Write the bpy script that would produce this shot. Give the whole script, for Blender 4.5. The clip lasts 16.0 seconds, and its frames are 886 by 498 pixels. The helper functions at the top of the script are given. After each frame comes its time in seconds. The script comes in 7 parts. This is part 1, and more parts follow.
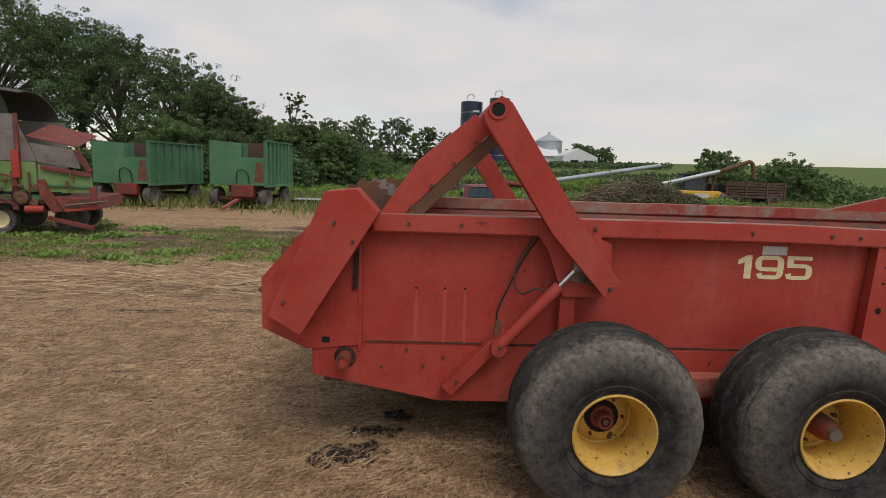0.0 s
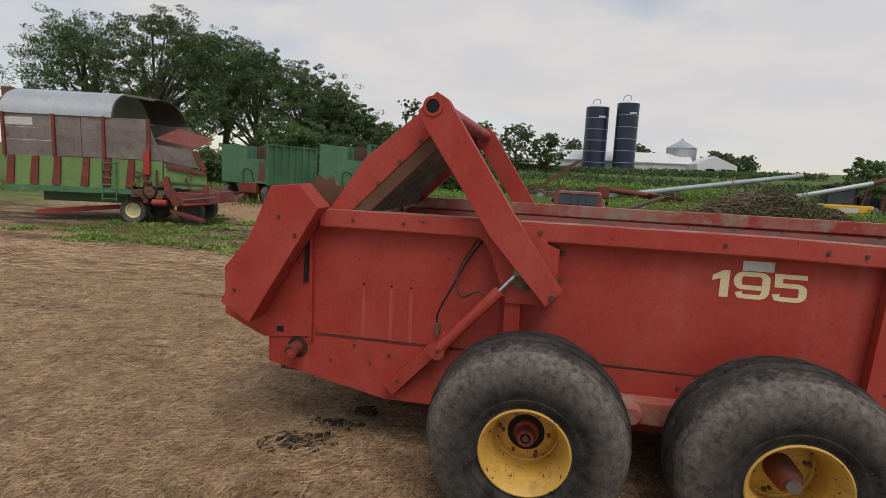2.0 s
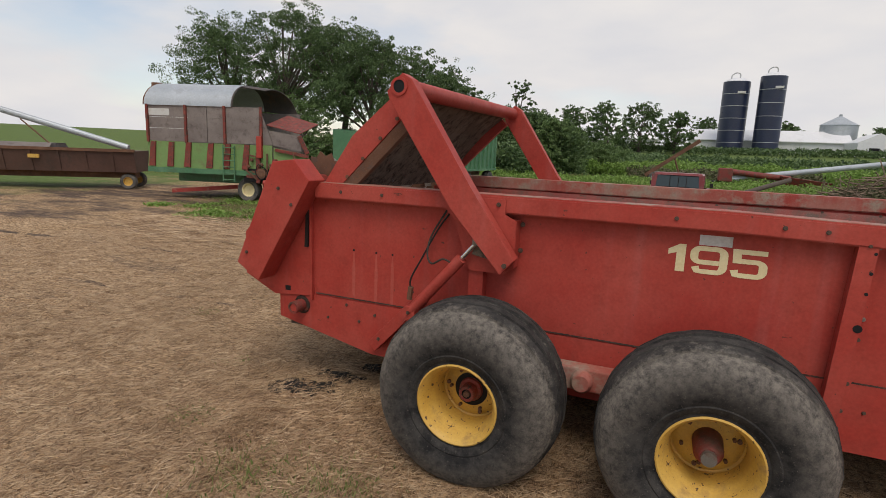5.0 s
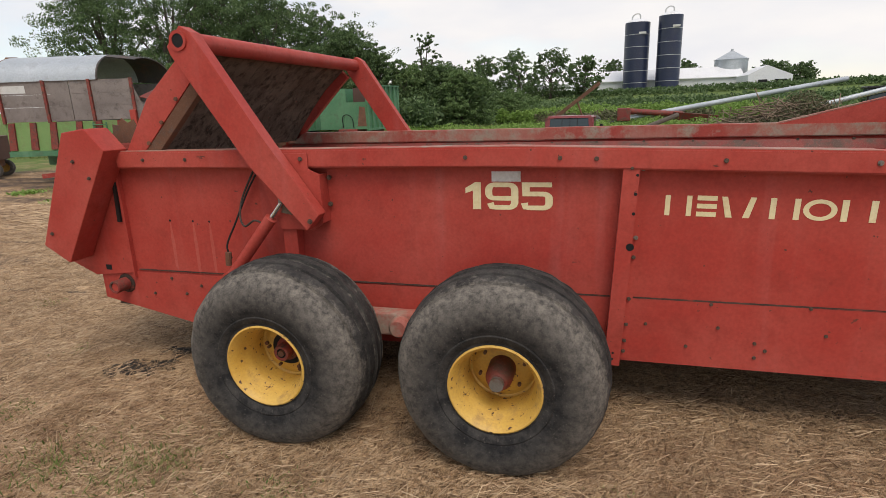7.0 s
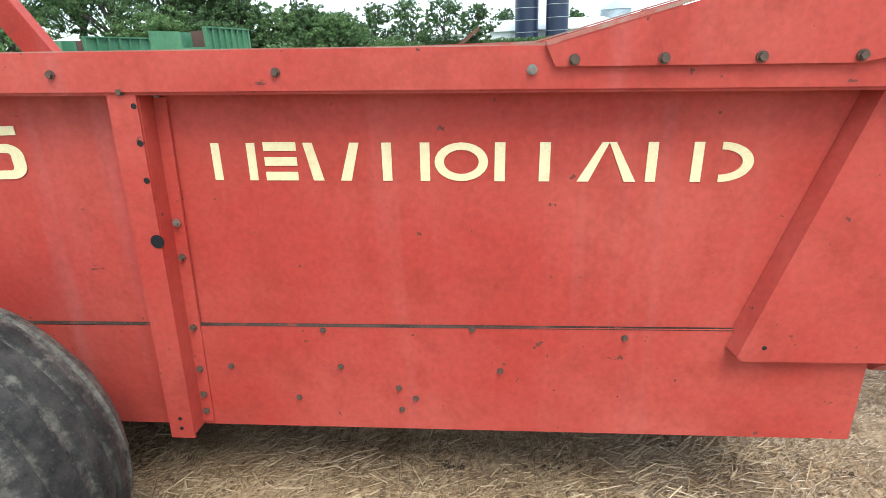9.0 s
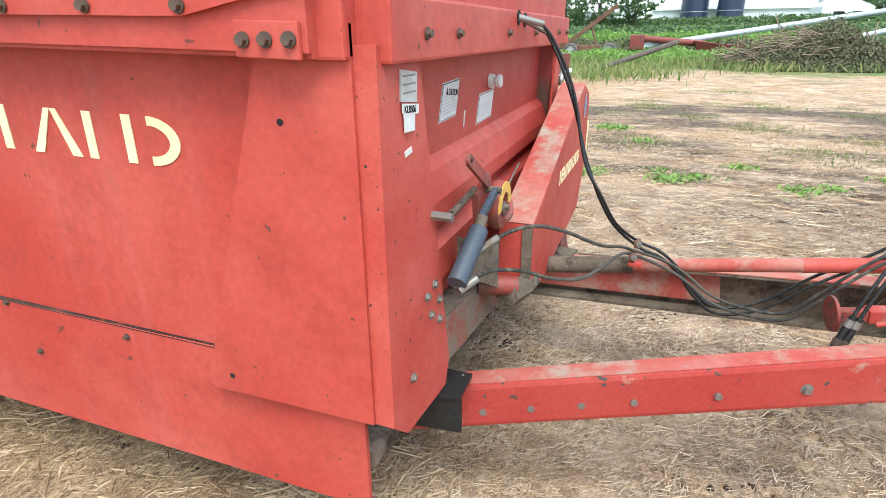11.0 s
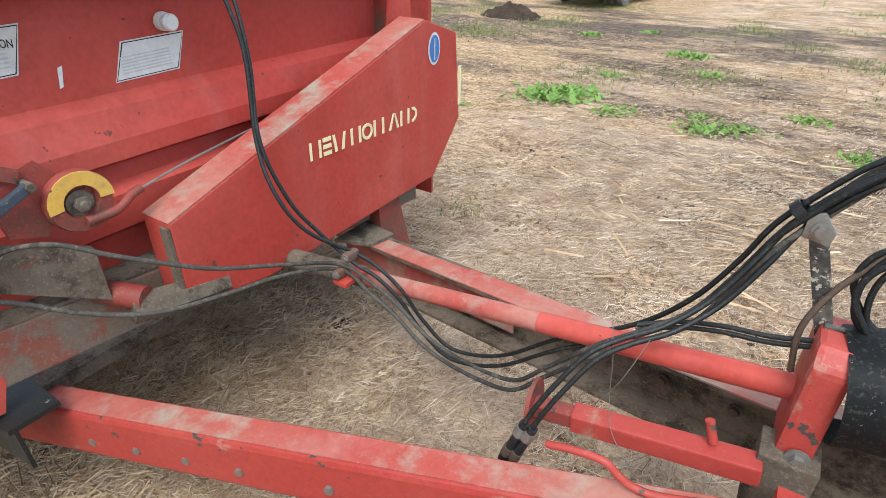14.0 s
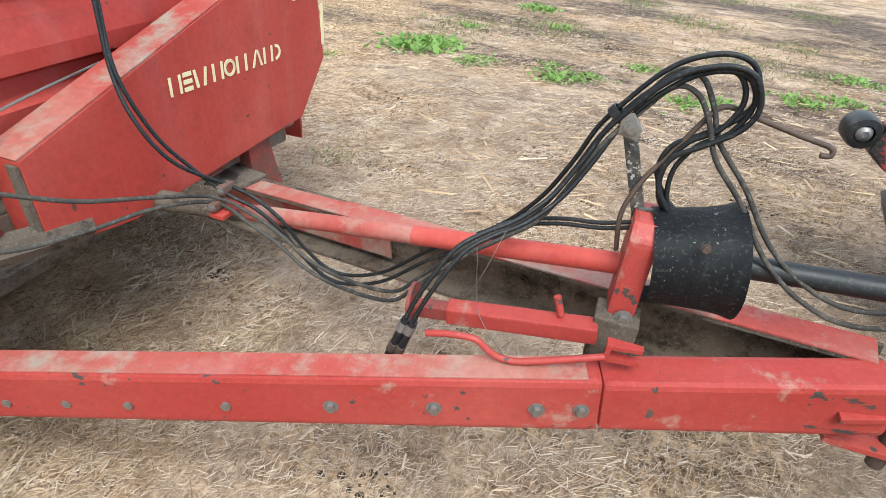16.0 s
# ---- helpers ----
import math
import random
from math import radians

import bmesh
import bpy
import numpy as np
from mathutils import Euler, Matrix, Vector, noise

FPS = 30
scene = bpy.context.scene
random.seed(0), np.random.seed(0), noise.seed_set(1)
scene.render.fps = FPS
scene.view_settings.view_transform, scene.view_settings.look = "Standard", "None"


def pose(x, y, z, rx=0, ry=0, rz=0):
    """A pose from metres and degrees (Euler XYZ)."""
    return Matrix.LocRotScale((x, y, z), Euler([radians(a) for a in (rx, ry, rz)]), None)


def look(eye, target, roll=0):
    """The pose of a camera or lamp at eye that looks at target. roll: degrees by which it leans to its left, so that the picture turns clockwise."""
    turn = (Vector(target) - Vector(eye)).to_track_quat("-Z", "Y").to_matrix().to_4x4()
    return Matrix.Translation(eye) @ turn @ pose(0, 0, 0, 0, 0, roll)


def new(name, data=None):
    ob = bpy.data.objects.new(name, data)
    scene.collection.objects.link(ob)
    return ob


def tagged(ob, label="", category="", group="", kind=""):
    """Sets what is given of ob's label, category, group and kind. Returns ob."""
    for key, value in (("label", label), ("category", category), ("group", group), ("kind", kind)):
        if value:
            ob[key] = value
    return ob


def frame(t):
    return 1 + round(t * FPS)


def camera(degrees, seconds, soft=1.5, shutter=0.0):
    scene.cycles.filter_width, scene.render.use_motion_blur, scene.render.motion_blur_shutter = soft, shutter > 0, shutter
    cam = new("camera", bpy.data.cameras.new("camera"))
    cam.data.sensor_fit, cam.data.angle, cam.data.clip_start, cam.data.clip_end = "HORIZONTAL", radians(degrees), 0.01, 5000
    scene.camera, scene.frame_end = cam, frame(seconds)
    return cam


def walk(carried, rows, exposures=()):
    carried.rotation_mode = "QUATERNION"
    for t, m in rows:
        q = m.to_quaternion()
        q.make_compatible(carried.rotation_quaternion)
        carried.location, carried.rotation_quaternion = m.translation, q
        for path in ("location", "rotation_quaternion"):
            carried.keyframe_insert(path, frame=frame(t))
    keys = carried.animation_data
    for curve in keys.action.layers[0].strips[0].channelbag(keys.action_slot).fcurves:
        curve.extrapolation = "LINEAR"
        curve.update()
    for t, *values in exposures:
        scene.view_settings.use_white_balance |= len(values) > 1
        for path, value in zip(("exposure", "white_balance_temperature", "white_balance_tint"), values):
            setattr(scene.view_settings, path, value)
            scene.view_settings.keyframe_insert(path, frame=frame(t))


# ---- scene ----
cam = camera(78, 16.0, soft=0.7)
walk(cam, [
    (0, look((-2.096, -3.170, 1.742), (-2.036, -1.192, 1.450), 1.83)),
    (0.5, look((-2.031, -3.082, 1.784), (-2.014, -1.107, 1.468), 1.30)),
    (1, look((-1.776, -2.989, 1.753), (-1.874, -1.014, 1.452), 1.51)),
    (1.5, look((-1.422, -2.987, 1.718), (-1.662, -1.023, 1.430), 1.96)),
    (2, look((-1.098, -3.047, 1.737), (-1.472, -1.103, 1.449), 2.75)),
    (2.5, look((-0.824, -2.970, 1.718), (-1.328, -1.057, 1.423), 3.17)),
    (3, look((-0.558, -2.950, 1.712), (-1.179, -1.072, 1.413), 3.62)),
    (3.5, look((-0.429, -3.017, 1.740), (-1.118, -1.167, 1.421), 3.52)),
    (3.7, look((-0.371, -2.990, 1.725), (-1.113, -1.161, 1.404), 3.54)),
    (5.8, look((-0.188, -3.072, 1.731), (-0.955, -1.274, 1.309), 1.63)),
    (6, look((-0.165, -3.077, 1.720), (-0.875, -1.260, 1.280), 1.27)),
    (6.5, look((0.110, -2.897, 1.671), (-0.529, -1.063, 1.196), -0.41)),
    (7, look((0.415, -2.798, 1.683), (-0.111, -0.936, 1.175), -1.97)),
    (7.5, look((0.828, -2.791, 1.690), (0.378, -0.914, 1.166), -3.34)),
    (8, look((1.099, -2.635, 1.665), (0.717, -0.749, 1.119), -3.84)),
    (8.1, look((1.104, -2.398, 1.629), (0.755, -0.514, 1.056), -3.75)),
    (8.2, look((1.115, -1.925, 1.553), (0.835, -0.023, 0.923), -3.55)),
    (8.3, look((1.123, -1.600, 1.502), (0.889, 0.314, 0.832), -3.41)),
    (8.4, look((1.125, -1.515, 1.489), (0.903, 0.401, 0.808), -3.37)),
    (8.5, look((1.125, -1.498, 1.486), (0.906, 0.418, 0.804), -3.36)),
    (9, look((1.489, -1.380, 1.430), (1.292, 0.517, 0.746), -2.27)),
    (9.5, look((1.847, -1.256, 1.395), (1.631, 0.613, 0.715), -1.61)),
    (10, look((2.229, -1.130, 1.375), (1.965, 0.728, 0.683), -1.14)),
    (10.2, look((2.379, -1.090, 1.343), (2.077, 0.765, 0.660), -1.09)),
    (12.3, look((3.525, -0.237, 1.421), (2.278, 1.106, 0.619), -1.20)),
    (12.5, look((3.542, -0.163, 1.441), (2.249, 1.162, 0.685), -1.22)),
    (13, look((3.588, -0.037, 1.480), (2.235, 1.270, 0.801), -1.21)),
    (13.5, look((3.659, 0.031, 1.475), (2.392, 1.384, 0.722), -0.36)),
    (14, look((3.741, 0.071, 1.410), (2.819, 1.523, 0.391), 0.77)),
    (14.5, look((3.794, 0.129, 1.349), (3.263, 1.634, 0.143), 3.94)),
    (15, look((3.836, 0.149, 1.348), (3.581, 1.698, 0.109), 6.55)),
    (15.5, look((3.807, 0.099, 1.356), (3.550, 1.671, 0.147), 6.52)),
    (16, look((3.801, -0.041, 1.383), (3.317, 1.541, 0.260), 5.04)),
], exposures=[(0, -0.05, 7050, 13), (3.7, -0.10, 7050, 13), (6, 0.32, 7050, 13), (8.0, 0.58, 7000, 11), (8.5, 1.38, 6000, 0), (9.2, 1.44, 6000, 0), (10.2, 1.56, 6000, 0), (12.3, 1.84, 6100, 2), (13, 1.68, 6150, 3), (13.5, 1.12, 6350, 7), (14, 1.38, 6050, 2), (14.5, 1.48, 5960, 1), (16, 1.48, 5960, 1)])

# world: hazy summer sky with a thin cloud sheet
world = bpy.data.worlds.new("World")
scene.world = world
world.use_nodes = True
wn, wl = world.node_tree.nodes, world.node_tree.links
wn.clear()
SUN_EL, SUN_ROT = radians(58), radians(152)
sky = wn.new("ShaderNodeTexSky")
sky.sky_type, sky.sun_disc = "NISHITA", False
sky.sun_elevation, sky.sun_rotation = SUN_EL, SUN_ROT
sky.air_density, sky.dust_density = 1.0, 0.5
sky_bg = wn.new("ShaderNodeBackground")
sky_bg.inputs[1].default_value = 0.125
cloud_bg = wn.new("ShaderNodeBackground")
cloud_bg.inputs[1].default_value = 0.93
tc = wn.new("ShaderNodeTexCoord")
mp = wn.new("ShaderNodeMapping")
mp.inputs["Scale"].default_value = (1.2, 1.2, 3.4)
n1 = wn.new("ShaderNodeTexNoise")
n1.inputs["Scale"].default_value, n1.inputs["Detail"].default_value = 1.3, 7
n2 = wn.new("ShaderNodeTexNoise")
n2.inputs["Scale"].default_value, n2.inputs["Detail"].default_value = 3.4, 6
r1 = wn.new("ShaderNodeValToRGB")
r1.color_ramp.elements[0].position, r1.color_ramp.elements[1].position = 0.40, 0.56
r1.color_ramp.elements[0].color = (0.12, 0.12, 0.12, 1)
r2 = wn.new("ShaderNodeValToRGB")
r2.color_ramp.elements[0].position, r2.color_ramp.elements[1].position = 0.36, 0.66
r2.color_ramp.elements[0].color, r2.color_ramp.elements[1].color = (0.67, 0.71, 0.78, 1), (0.77, 0.79, 0.82, 1)
wmix, wout = wn.new("ShaderNodeMixShader"), wn.new("ShaderNodeOutputWorld")
wl.new(tc.outputs["Generated"], mp.inputs[0])
wl.new(mp.outputs[0], n1.inputs[0])
wl.new(mp.outputs[0], n2.inputs[0])
wl.new(n1.outputs[0], r1.inputs[0])
wl.new(n2.outputs[0], r2.inputs[0])
wl.new(sky.outputs[0], sky_bg.inputs[0])
wl.new(r2.outputs[0], cloud_bg.inputs[0])
wl.new(r1.outputs[0], wmix.inputs[0])
wl.new(sky_bg.outputs[0], wmix.inputs[1])
wl.new(cloud_bg.outputs[0], wmix.inputs[2])
wl.new(wmix.outputs[0], wout.inputs[0])

sun = new("sun", bpy.data.lights.new("sun", "SUN"))
sun.data.energy, sun.data.angle, sun.data.color = 1.6, radians(34), (1.0, 0.95, 0.88)
sun.matrix_world = look((1.2, -2.3, 4.2), (0, 0, 0))

# ---- materials ----


def material(name):
    m = bpy.data.materials.new(name)
    m.use_nodes = True
    return m, m.node_tree.nodes, m.node_tree.links, m.node_tree.nodes["Principled BSDF"]


def coords(n, l, per_object=False):
    g = n.new("ShaderNodeTexCoord")
    return g.outputs["Object"]


def noise_node(n, l, vec, scale, detail=5.0, rough=0.6, stretch=None):
    t = n.new("ShaderNodeTexNoise")
    t.inputs["Scale"].default_value, t.inputs["Detail"].default_value, t.inputs["Roughness"].default_value = scale, detail, rough
    if stretch:
        m = n.new("ShaderNodeMapping")
        m.inputs["Scale"].default_value = stretch
        l.new(vec, m.inputs[0])
        vec = m.outputs[0]
    l.new(vec, t.inputs["Vector"])
    return t.outputs[0]


def ramp(n, l, fac, lo, hi, a=(0, 0, 0), b=(1, 1, 1)):
    r = n.new("ShaderNodeValToRGB")
    e = r.color_ramp.elements
    e[0].position, e[1].position = lo, hi
    e[0].color, e[1].color = (*a, 1), (*b, 1)
    l.new(fac, r.inputs[0])
    return r.outputs[0]


def mixed(n, l, fac, a, b, mode="MIX"):
    m = n.new("ShaderNodeMix")
    m.data_type, m.blend_type = "RGBA", mode
    for sock, v in ((m.inputs[0], fac), (m.inputs[6], a), (m.inputs[7], b)):
        if isinstance(v, (int, float)):
            sock.default_value = v
        elif isinstance(v, tuple):
            sock.default_value = (*v, 1)
        else:
            l.new(v, sock)
    return m.outputs[2]


def worn(name, base, fade, dirt, rough=0.5, metal=0.0, dirt_at=(0.52, 0.72), fade_at=(0.4, 0.7), scale=1.0, bump=0.15, chips=None, streak=0.0, grain=60.0, chip_at=0.68, specks=0.25, gloss=0.5):
    """A painted or bare surface with fading, dirt, streaks and chips."""
    m, n, l, bsdf = material(name)
    v = coords(n, l)
    c = mixed(n, l, ramp(n, l, noise_node(n, l, v, 1.7 * scale, 6), *fade_at), base, fade)
    c = mixed(n, l, ramp(n, l, noise_node(n, l, v, 6.5 * scale, 8, 0.7), *dirt_at), c, dirt)
    if streak:
        s = ramp(n, l, noise_node(n, l, v, 7.0 * scale, 4, 0.6, (1, 1, 0.06)), 0.56, 0.8)
        sm = n.new("ShaderNodeMath")
        sm.operation = "MULTIPLY"
        sm.inputs[1].default_value = streak
        l.new(s, sm.inputs[0])
        c = mixed(n, l, sm.outputs[0], c, tuple(min(1, 0.45 * a + 0.32) for a in fade))
    if chips:
        c = mixed(n, l, ramp(n, l, noise_node(n, l, v, 30 * scale, 4, 0.55), chip_at, chip_at + 0.025), c, chips)
        c = mixed(n, l, ramp(n, l, noise_node(n, l, v, 9 * scale, 6, 0.6, (0.5, 0.5, 1.6)), chip_at + 0.02, chip_at + 0.04), c, chips)
    if specks:
        k = n.new("ShaderNodeMath")
        k.operation, k.inputs[1].default_value = "MULTIPLY", specks
        l.new(ramp(n, l, noise_node(n, l, v, 150, 3, 0.6), 0.56, 0.68), k.inputs[0])
        c = mixed(n, l, k.outputs[0], c, tuple(0.35 * q + w for q, w in zip(dirt, (0.22, 0.18, 0.14))) if sum(base) > 0.2 else (0.16, 0.145, 0.125))
    fine = noise_node(n, l, v, grain * scale, 4)
    c = mixed(n, l, 0.14, c, ramp(n, l, fine, 0.3, 0.7, (0.15, 0.15, 0.15), (0.9, 0.9, 0.9)), "OVERLAY")
    l.new(c, bsdf.inputs["Base Color"])
    rr = n.new("ShaderNodeMapRange")
    rr.inputs[3].default_value, rr.inputs[4].default_value = max(0.05, rough - 0.15), min(1, rough + 0.2)
    l.new(noise_node(n, l, v, 9 * scale, 5), rr.inputs[0])
    l.new(rr.outputs[0], bsdf.inputs["Roughness"])
    bsdf.inputs["Metallic"].default_value = metal
    bsdf.inputs["Specular IOR Level"].default_value = gloss
    b = n.new("ShaderNodeBump")
    b.inputs["Strength"].default_value, b.inputs["Distance"].default_value = bump, 0.004
    l.new(noise_node(n, l, v, 14 * scale, 8, 0.7), b.inputs["Height"])
    l.new(b.outputs[0], bsdf.inputs["Normal"])
    return m


RED = worn("faded_red_paint", (0.365, 0.044, 0.033), (0.42, 0.080, 0.061), (0.275, 0.038, 0.028), 0.5, dirt_at=(0.50, 0.80), chips=(0.13, 0.040, 0.030), streak=0.10, bump=0.06, chip_at=0.695, specks=0.05, gloss=0.22)
RED_DUSTY = worn("dusty_red_paint", (0.33, 0.052, 0.040), (0.36, 0.19, 0.145), (0.30, 0.235, 0.185), 0.7, dirt_at=(0.48, 0.64), streak=0.2, bump=0.15, specks=0.15, gloss=0.3)
RED_PEPPERED = worn("rust_peppered_red_paint", (0.385, 0.050, 0.037), (0.43, 0.085, 0.065), (0.33, 0.046, 0.035), 0.5, dirt_at=(0.55, 0.8), chips=(0.055, 0.028, 0.022), bump=0.08, scale=2.6, chip_at=0.665, specks=0.06, gloss=0.3)
WASHED_RED = worn("washed_out_red_paint", (0.40, 0.075, 0.056), (0.43, 0.095, 0.074), (0.36, 0.055, 0.042), 0.55, bump=0.05, specks=0.05, gloss=0.3)
RED_BRIGHT = worn("bright_red_paint", (0.305, 0.031, 0.025), (0.35, 0.060, 0.046), (0.34, 0.23, 0.175), 0.5, dirt_at=(0.58, 0.70), bump=0.15, chips=(0.05, 0.042, 0.038), chip_at=0.665, specks=0.10, gloss=0.35)
# near-black: painted shade for the side seam, grime on the axle collar
SEAM = worn("seam_shade_and_grime", (0.030, 0.020, 0.017), (0.07, 0.045, 0.036), (0.16, 0.04, 0.03), 0.9, dirt_at=(0.55, 0.65), scale=3, gloss=0.1)
RED_OLD = worn("rust_bitten_old_red_paint", (0.20, 0.026, 0.020), (0.27, 0.060, 0.042), (0.085, 0.045, 0.032), 0.7, dirt_at=(0.47, 0.62), bump=0.3, chips=(0.05, 0.035, 0.030), chip_at=0.62, scale=1.6)
RED_DARK = worn("grimy_red_paint", (0.19, 0.022, 0.017), (0.25, 0.045, 0.032), (0.09, 0.045, 0.032), 0.6, dirt_at=(0.45, 0.62), bump=0.2)
RED_MUDDY = worn("mud_splashed_red_paint", (0.26, 0.032, 0.025), (0.20, 0.085, 0.060), (0.16, 0.125, 0.098), 0.8, dirt_at=(0.42, 0.52), fade_at=(0.40, 0.60), scale=1.5, bump=0.5, specks=0.35, gloss=0.2)
GRIME = worn("mud_caked_steel", (0.105, 0.082, 0.062), (0.20, 0.160, 0.122), (0.045, 0.034, 0.026), 0.9, dirt_at=(0.48, 0.62), bump=0.9, scale=2.0, chips=(0.30, 0.05, 0.035), chip_at=0.70, specks=0.5, gloss=0.2)
STEEL = worn("dull_bolt_steel", (0.19, 0.18, 0.165), (0.28, 0.265, 0.245), (0.16, 0.09, 0.055), 0.5, 0.6, scale=3)
SCRAPED = worn("scraped_grey_steel", (0.20, 0.175, 0.155), (0.30, 0.275, 0.25), (0.12, 0.065, 0.045), 0.6, 0.3, scale=3, bump=0.3)
BOLT_RUST = worn("dark_rusty_bolt_steel", (0.075, 0.050, 0.038), (0.13, 0.085, 0.060), (0.055, 0.042, 0.036), 0.7, 0.3, scale=6, bump=0.4)
CHIPPED_BLACK = worn("chipped_black_paint", (0.020, 0.020, 0.021), (0.035, 0.034, 0.033), (0.10, 0.088, 0.072), 0.5, dirt_at=(0.50, 0.62), chips=(0.32, 0.29, 0.245), scale=3.2, chip_at=0.60, specks=0.2, bump=0.3, gloss=0.4)
RUST = worn("rusty_steel", (0.13, 0.06, 0.035), (0.20, 0.10, 0.06), (0.09, 0.065, 0.055), 0.8, 0.2, scale=2, bump=0.4)
CHROME = worn("chromed_steel", (0.62, 0.62, 0.62), (0.7, 0.7, 0.7), (0.4, 0.38, 0.36), 0.2, 0.95)
BLACK = worn("black_paint", (0.009, 0.009, 0.010), (0.018, 0.018, 0.018), (0.09, 0.075, 0.06), 0.45, dirt_at=(0.62, 0.78), chips=(0.20, 0.18, 0.15), chip_at=0.69, specks=0.15, gloss=0.35)
LINK_RED = worn("oily_chipped_link_paint", (0.24, 0.022, 0.016), (0.30, 0.040, 0.028), (0.014, 0.012, 0.012), 0.45, dirt_at=(0.47, 0.53), scale=3.0, bump=0.2, gloss=0.5)
LUG_TYRE = worn("dusty_tractor_rubber", (0.085, 0.080, 0.074), (0.21, 0.193, 0.172), (0.30, 0.270, 0.232), 0.85, fade_at=(0.34, 0.60), dirt_at=(0.50, 0.68), scale=1.6, bump=0.8, gloss=0.2)
GREY_BLUE = worn("greyblue_paint", (0.028, 0.040, 0.060), (0.055, 0.068, 0.088), (0.03, 0.03, 0.033), 0.5, chips=(0.22, 0.20, 0.18), chip_at=0.68, scale=2)
HOSE = worn("black_hose_rubber", (0.007, 0.0075, 0.008), (0.016, 0.016, 0.016), (0.08, 0.07, 0.056), 0.5, dirt_at=(0.64, 0.80), scale=2, specks=0.2, gloss=0.3)
HOSE_DIRTY = worn("dusty_hose_rubber", (0.030, 0.028, 0.026), (0.075, 0.065, 0.054), (0.15, 0.125, 0.10), 0.8, dirt_at=(0.52, 0.72), scale=3, specks=0.5, gloss=0.2)
CONE = worn("scuffed_black_plastic", (0.011, 0.0115, 0.013), (0.022, 0.022, 0.023), (0.007, 0.007, 0.008), 0.5, chips=(0.20, 0.195, 0.19), scale=3.4, chip_at=0.675, streak=0.10, specks=0.35, bump=0.4, gloss=0.3)
TYRE = worn("dusty_tyre_rubber", (0.040, 0.040, 0.041), (0.115, 0.105, 0.095), (0.22, 0.195, 0.165), 0.8, fade_at=(0.36, 0.58), dirt_at=(0.50, 0.70), scale=1.1, bump=0.6)
YELLOW = worn("chipped_yellow_paint", (0.58, 0.34, 0.060), (0.62, 0.40, 0.10), (0.36, 0.21, 0.075), 0.5, dirt_at=(0.54, 0.74), chips=(0.075, 0.035, 0.02), scale=1.3, chip_at=0.635, specks=0.2)
CREAM = worn("cream_decal", (0.72, 0.62, 0.36), (0.74, 0.66, 0.42), (0.66, 0.52, 0.30), 0.55)
WHITE = worn("white_sticker", (0.55, 0.55, 0.535), (0.60, 0.60, 0.585), (0.42, 0.40, 0.37), 0.5, specks=0.1)
SILVER = worn("silver_plate", (0.42, 0.43, 0.43), (0.50, 0.51, 0.51), (0.36, 0.33, 0.30), 0.45, 0.3)
INK = worn("dark_ink", (0.012, 0.012, 0.013), (0.02, 0.02, 0.021), (0.02, 0.02, 0.02), 0.7, specks=0.0, gloss=0.2)
PINK = worn("faded_pink_print", (0.60, 0.30, 0.26), (0.66, 0.42, 0.37), (0.6, 0.4, 0.36), 0.6)
BLUE = worn("blue_decal", (0.045, 0.13, 0.36), (0.06, 0.16, 0.40), (0.05, 0.12, 0.3), 0.5)
GREEN = worn("weathered_green_paint", (0.050, 0.165, 0.080), (0.095, 0.235, 0.125), (0.055, 0.11, 0.06), 0.6, streak=0.15, scale=0.5)
GREEN_PALE = worn("pale_green_paint", (0.14, 0.27, 0.085), (0.20, 0.31, 0.11), (0.16, 0.16, 0.07), 0.6, scale=0.5)
PLYWOOD = worn("grey_weathered_plywood", (0.150, 0.125, 0.118), (0.235, 0.205, 0.19), (0.085, 0.068, 0.062), 0.85, scale=0.6, fade_at=(0.35, 0.65), bump=0.3)
GALV = worn("galvanised_sheet", (0.40, 0.44, 0.47), (0.50, 0.54, 0.57), (0.34, 0.36, 0.38), 0.45, 0.4, scale=0.4)
GALV_DARK = worn("rusty_dark_sheet", (0.045, 0.040, 0.038), (0.075, 0.065, 0.058), (0.10, 0.05, 0.03), 0.7, scale=0.5)
BROWN = worn("rust_brown_paint", (0.085, 0.045, 0.034), (0.13, 0.065, 0.05), (0.06, 0.04, 0.033), 0.7, scale=0.4)
MAROON = worn("maroon_car_paint", (0.15, 0.016, 0.020), (0.21, 0.035, 0.038), (0.12, 0.06, 0.05), 0.3, scale=0.5)
SILO_BLUE = worn("enamelled_blue_steel", (0.014, 0.022, 0.055), (0.022, 0.032, 0.075), (0.03, 0.035, 0.06), 0.3, scale=0.05)
BARN_WHITE = worn("white_metal_siding", (0.66, 0.68, 0.70), (0.74, 0.75, 0.76), (0.55, 0.56, 0.56), 0.5, scale=0.05)
JCB_YELLOW = worn("yellow_machine_paint", (0.70, 0.40, 0.03), (0.72, 0.44, 0.06), (0.5, 0.3, 0.05), 0.4)
BARK = worn("grey_brown_bark", (0.075, 0.060, 0.048), (0.11, 0.09, 0.072), (0.05, 0.042, 0.035), 0.9, scale=2, bump=0.8)
TWIG = worn("dry_twig", (0.17, 0.12, 0.085), (0.24, 0.18, 0.13), (0.11, 0.08, 0.06), 0.9, scale=2)
MANURE = worn("dark_wet_manure", (0.010, 0.008, 0.006), (0.018, 0.014, 0.011), (0.030, 0.022, 0.016), 0.7, scale=4, bump=0.8, specks=0.0, gloss=0.25)
SOIL = worn("dark_crumbly_soil", (0.040, 0.027, 0.020), (0.070, 0.048, 0.036), (0.03, 0.022, 0.017), 0.95, scale=3, bump=0.8, specks=0.1, gloss=0.1)


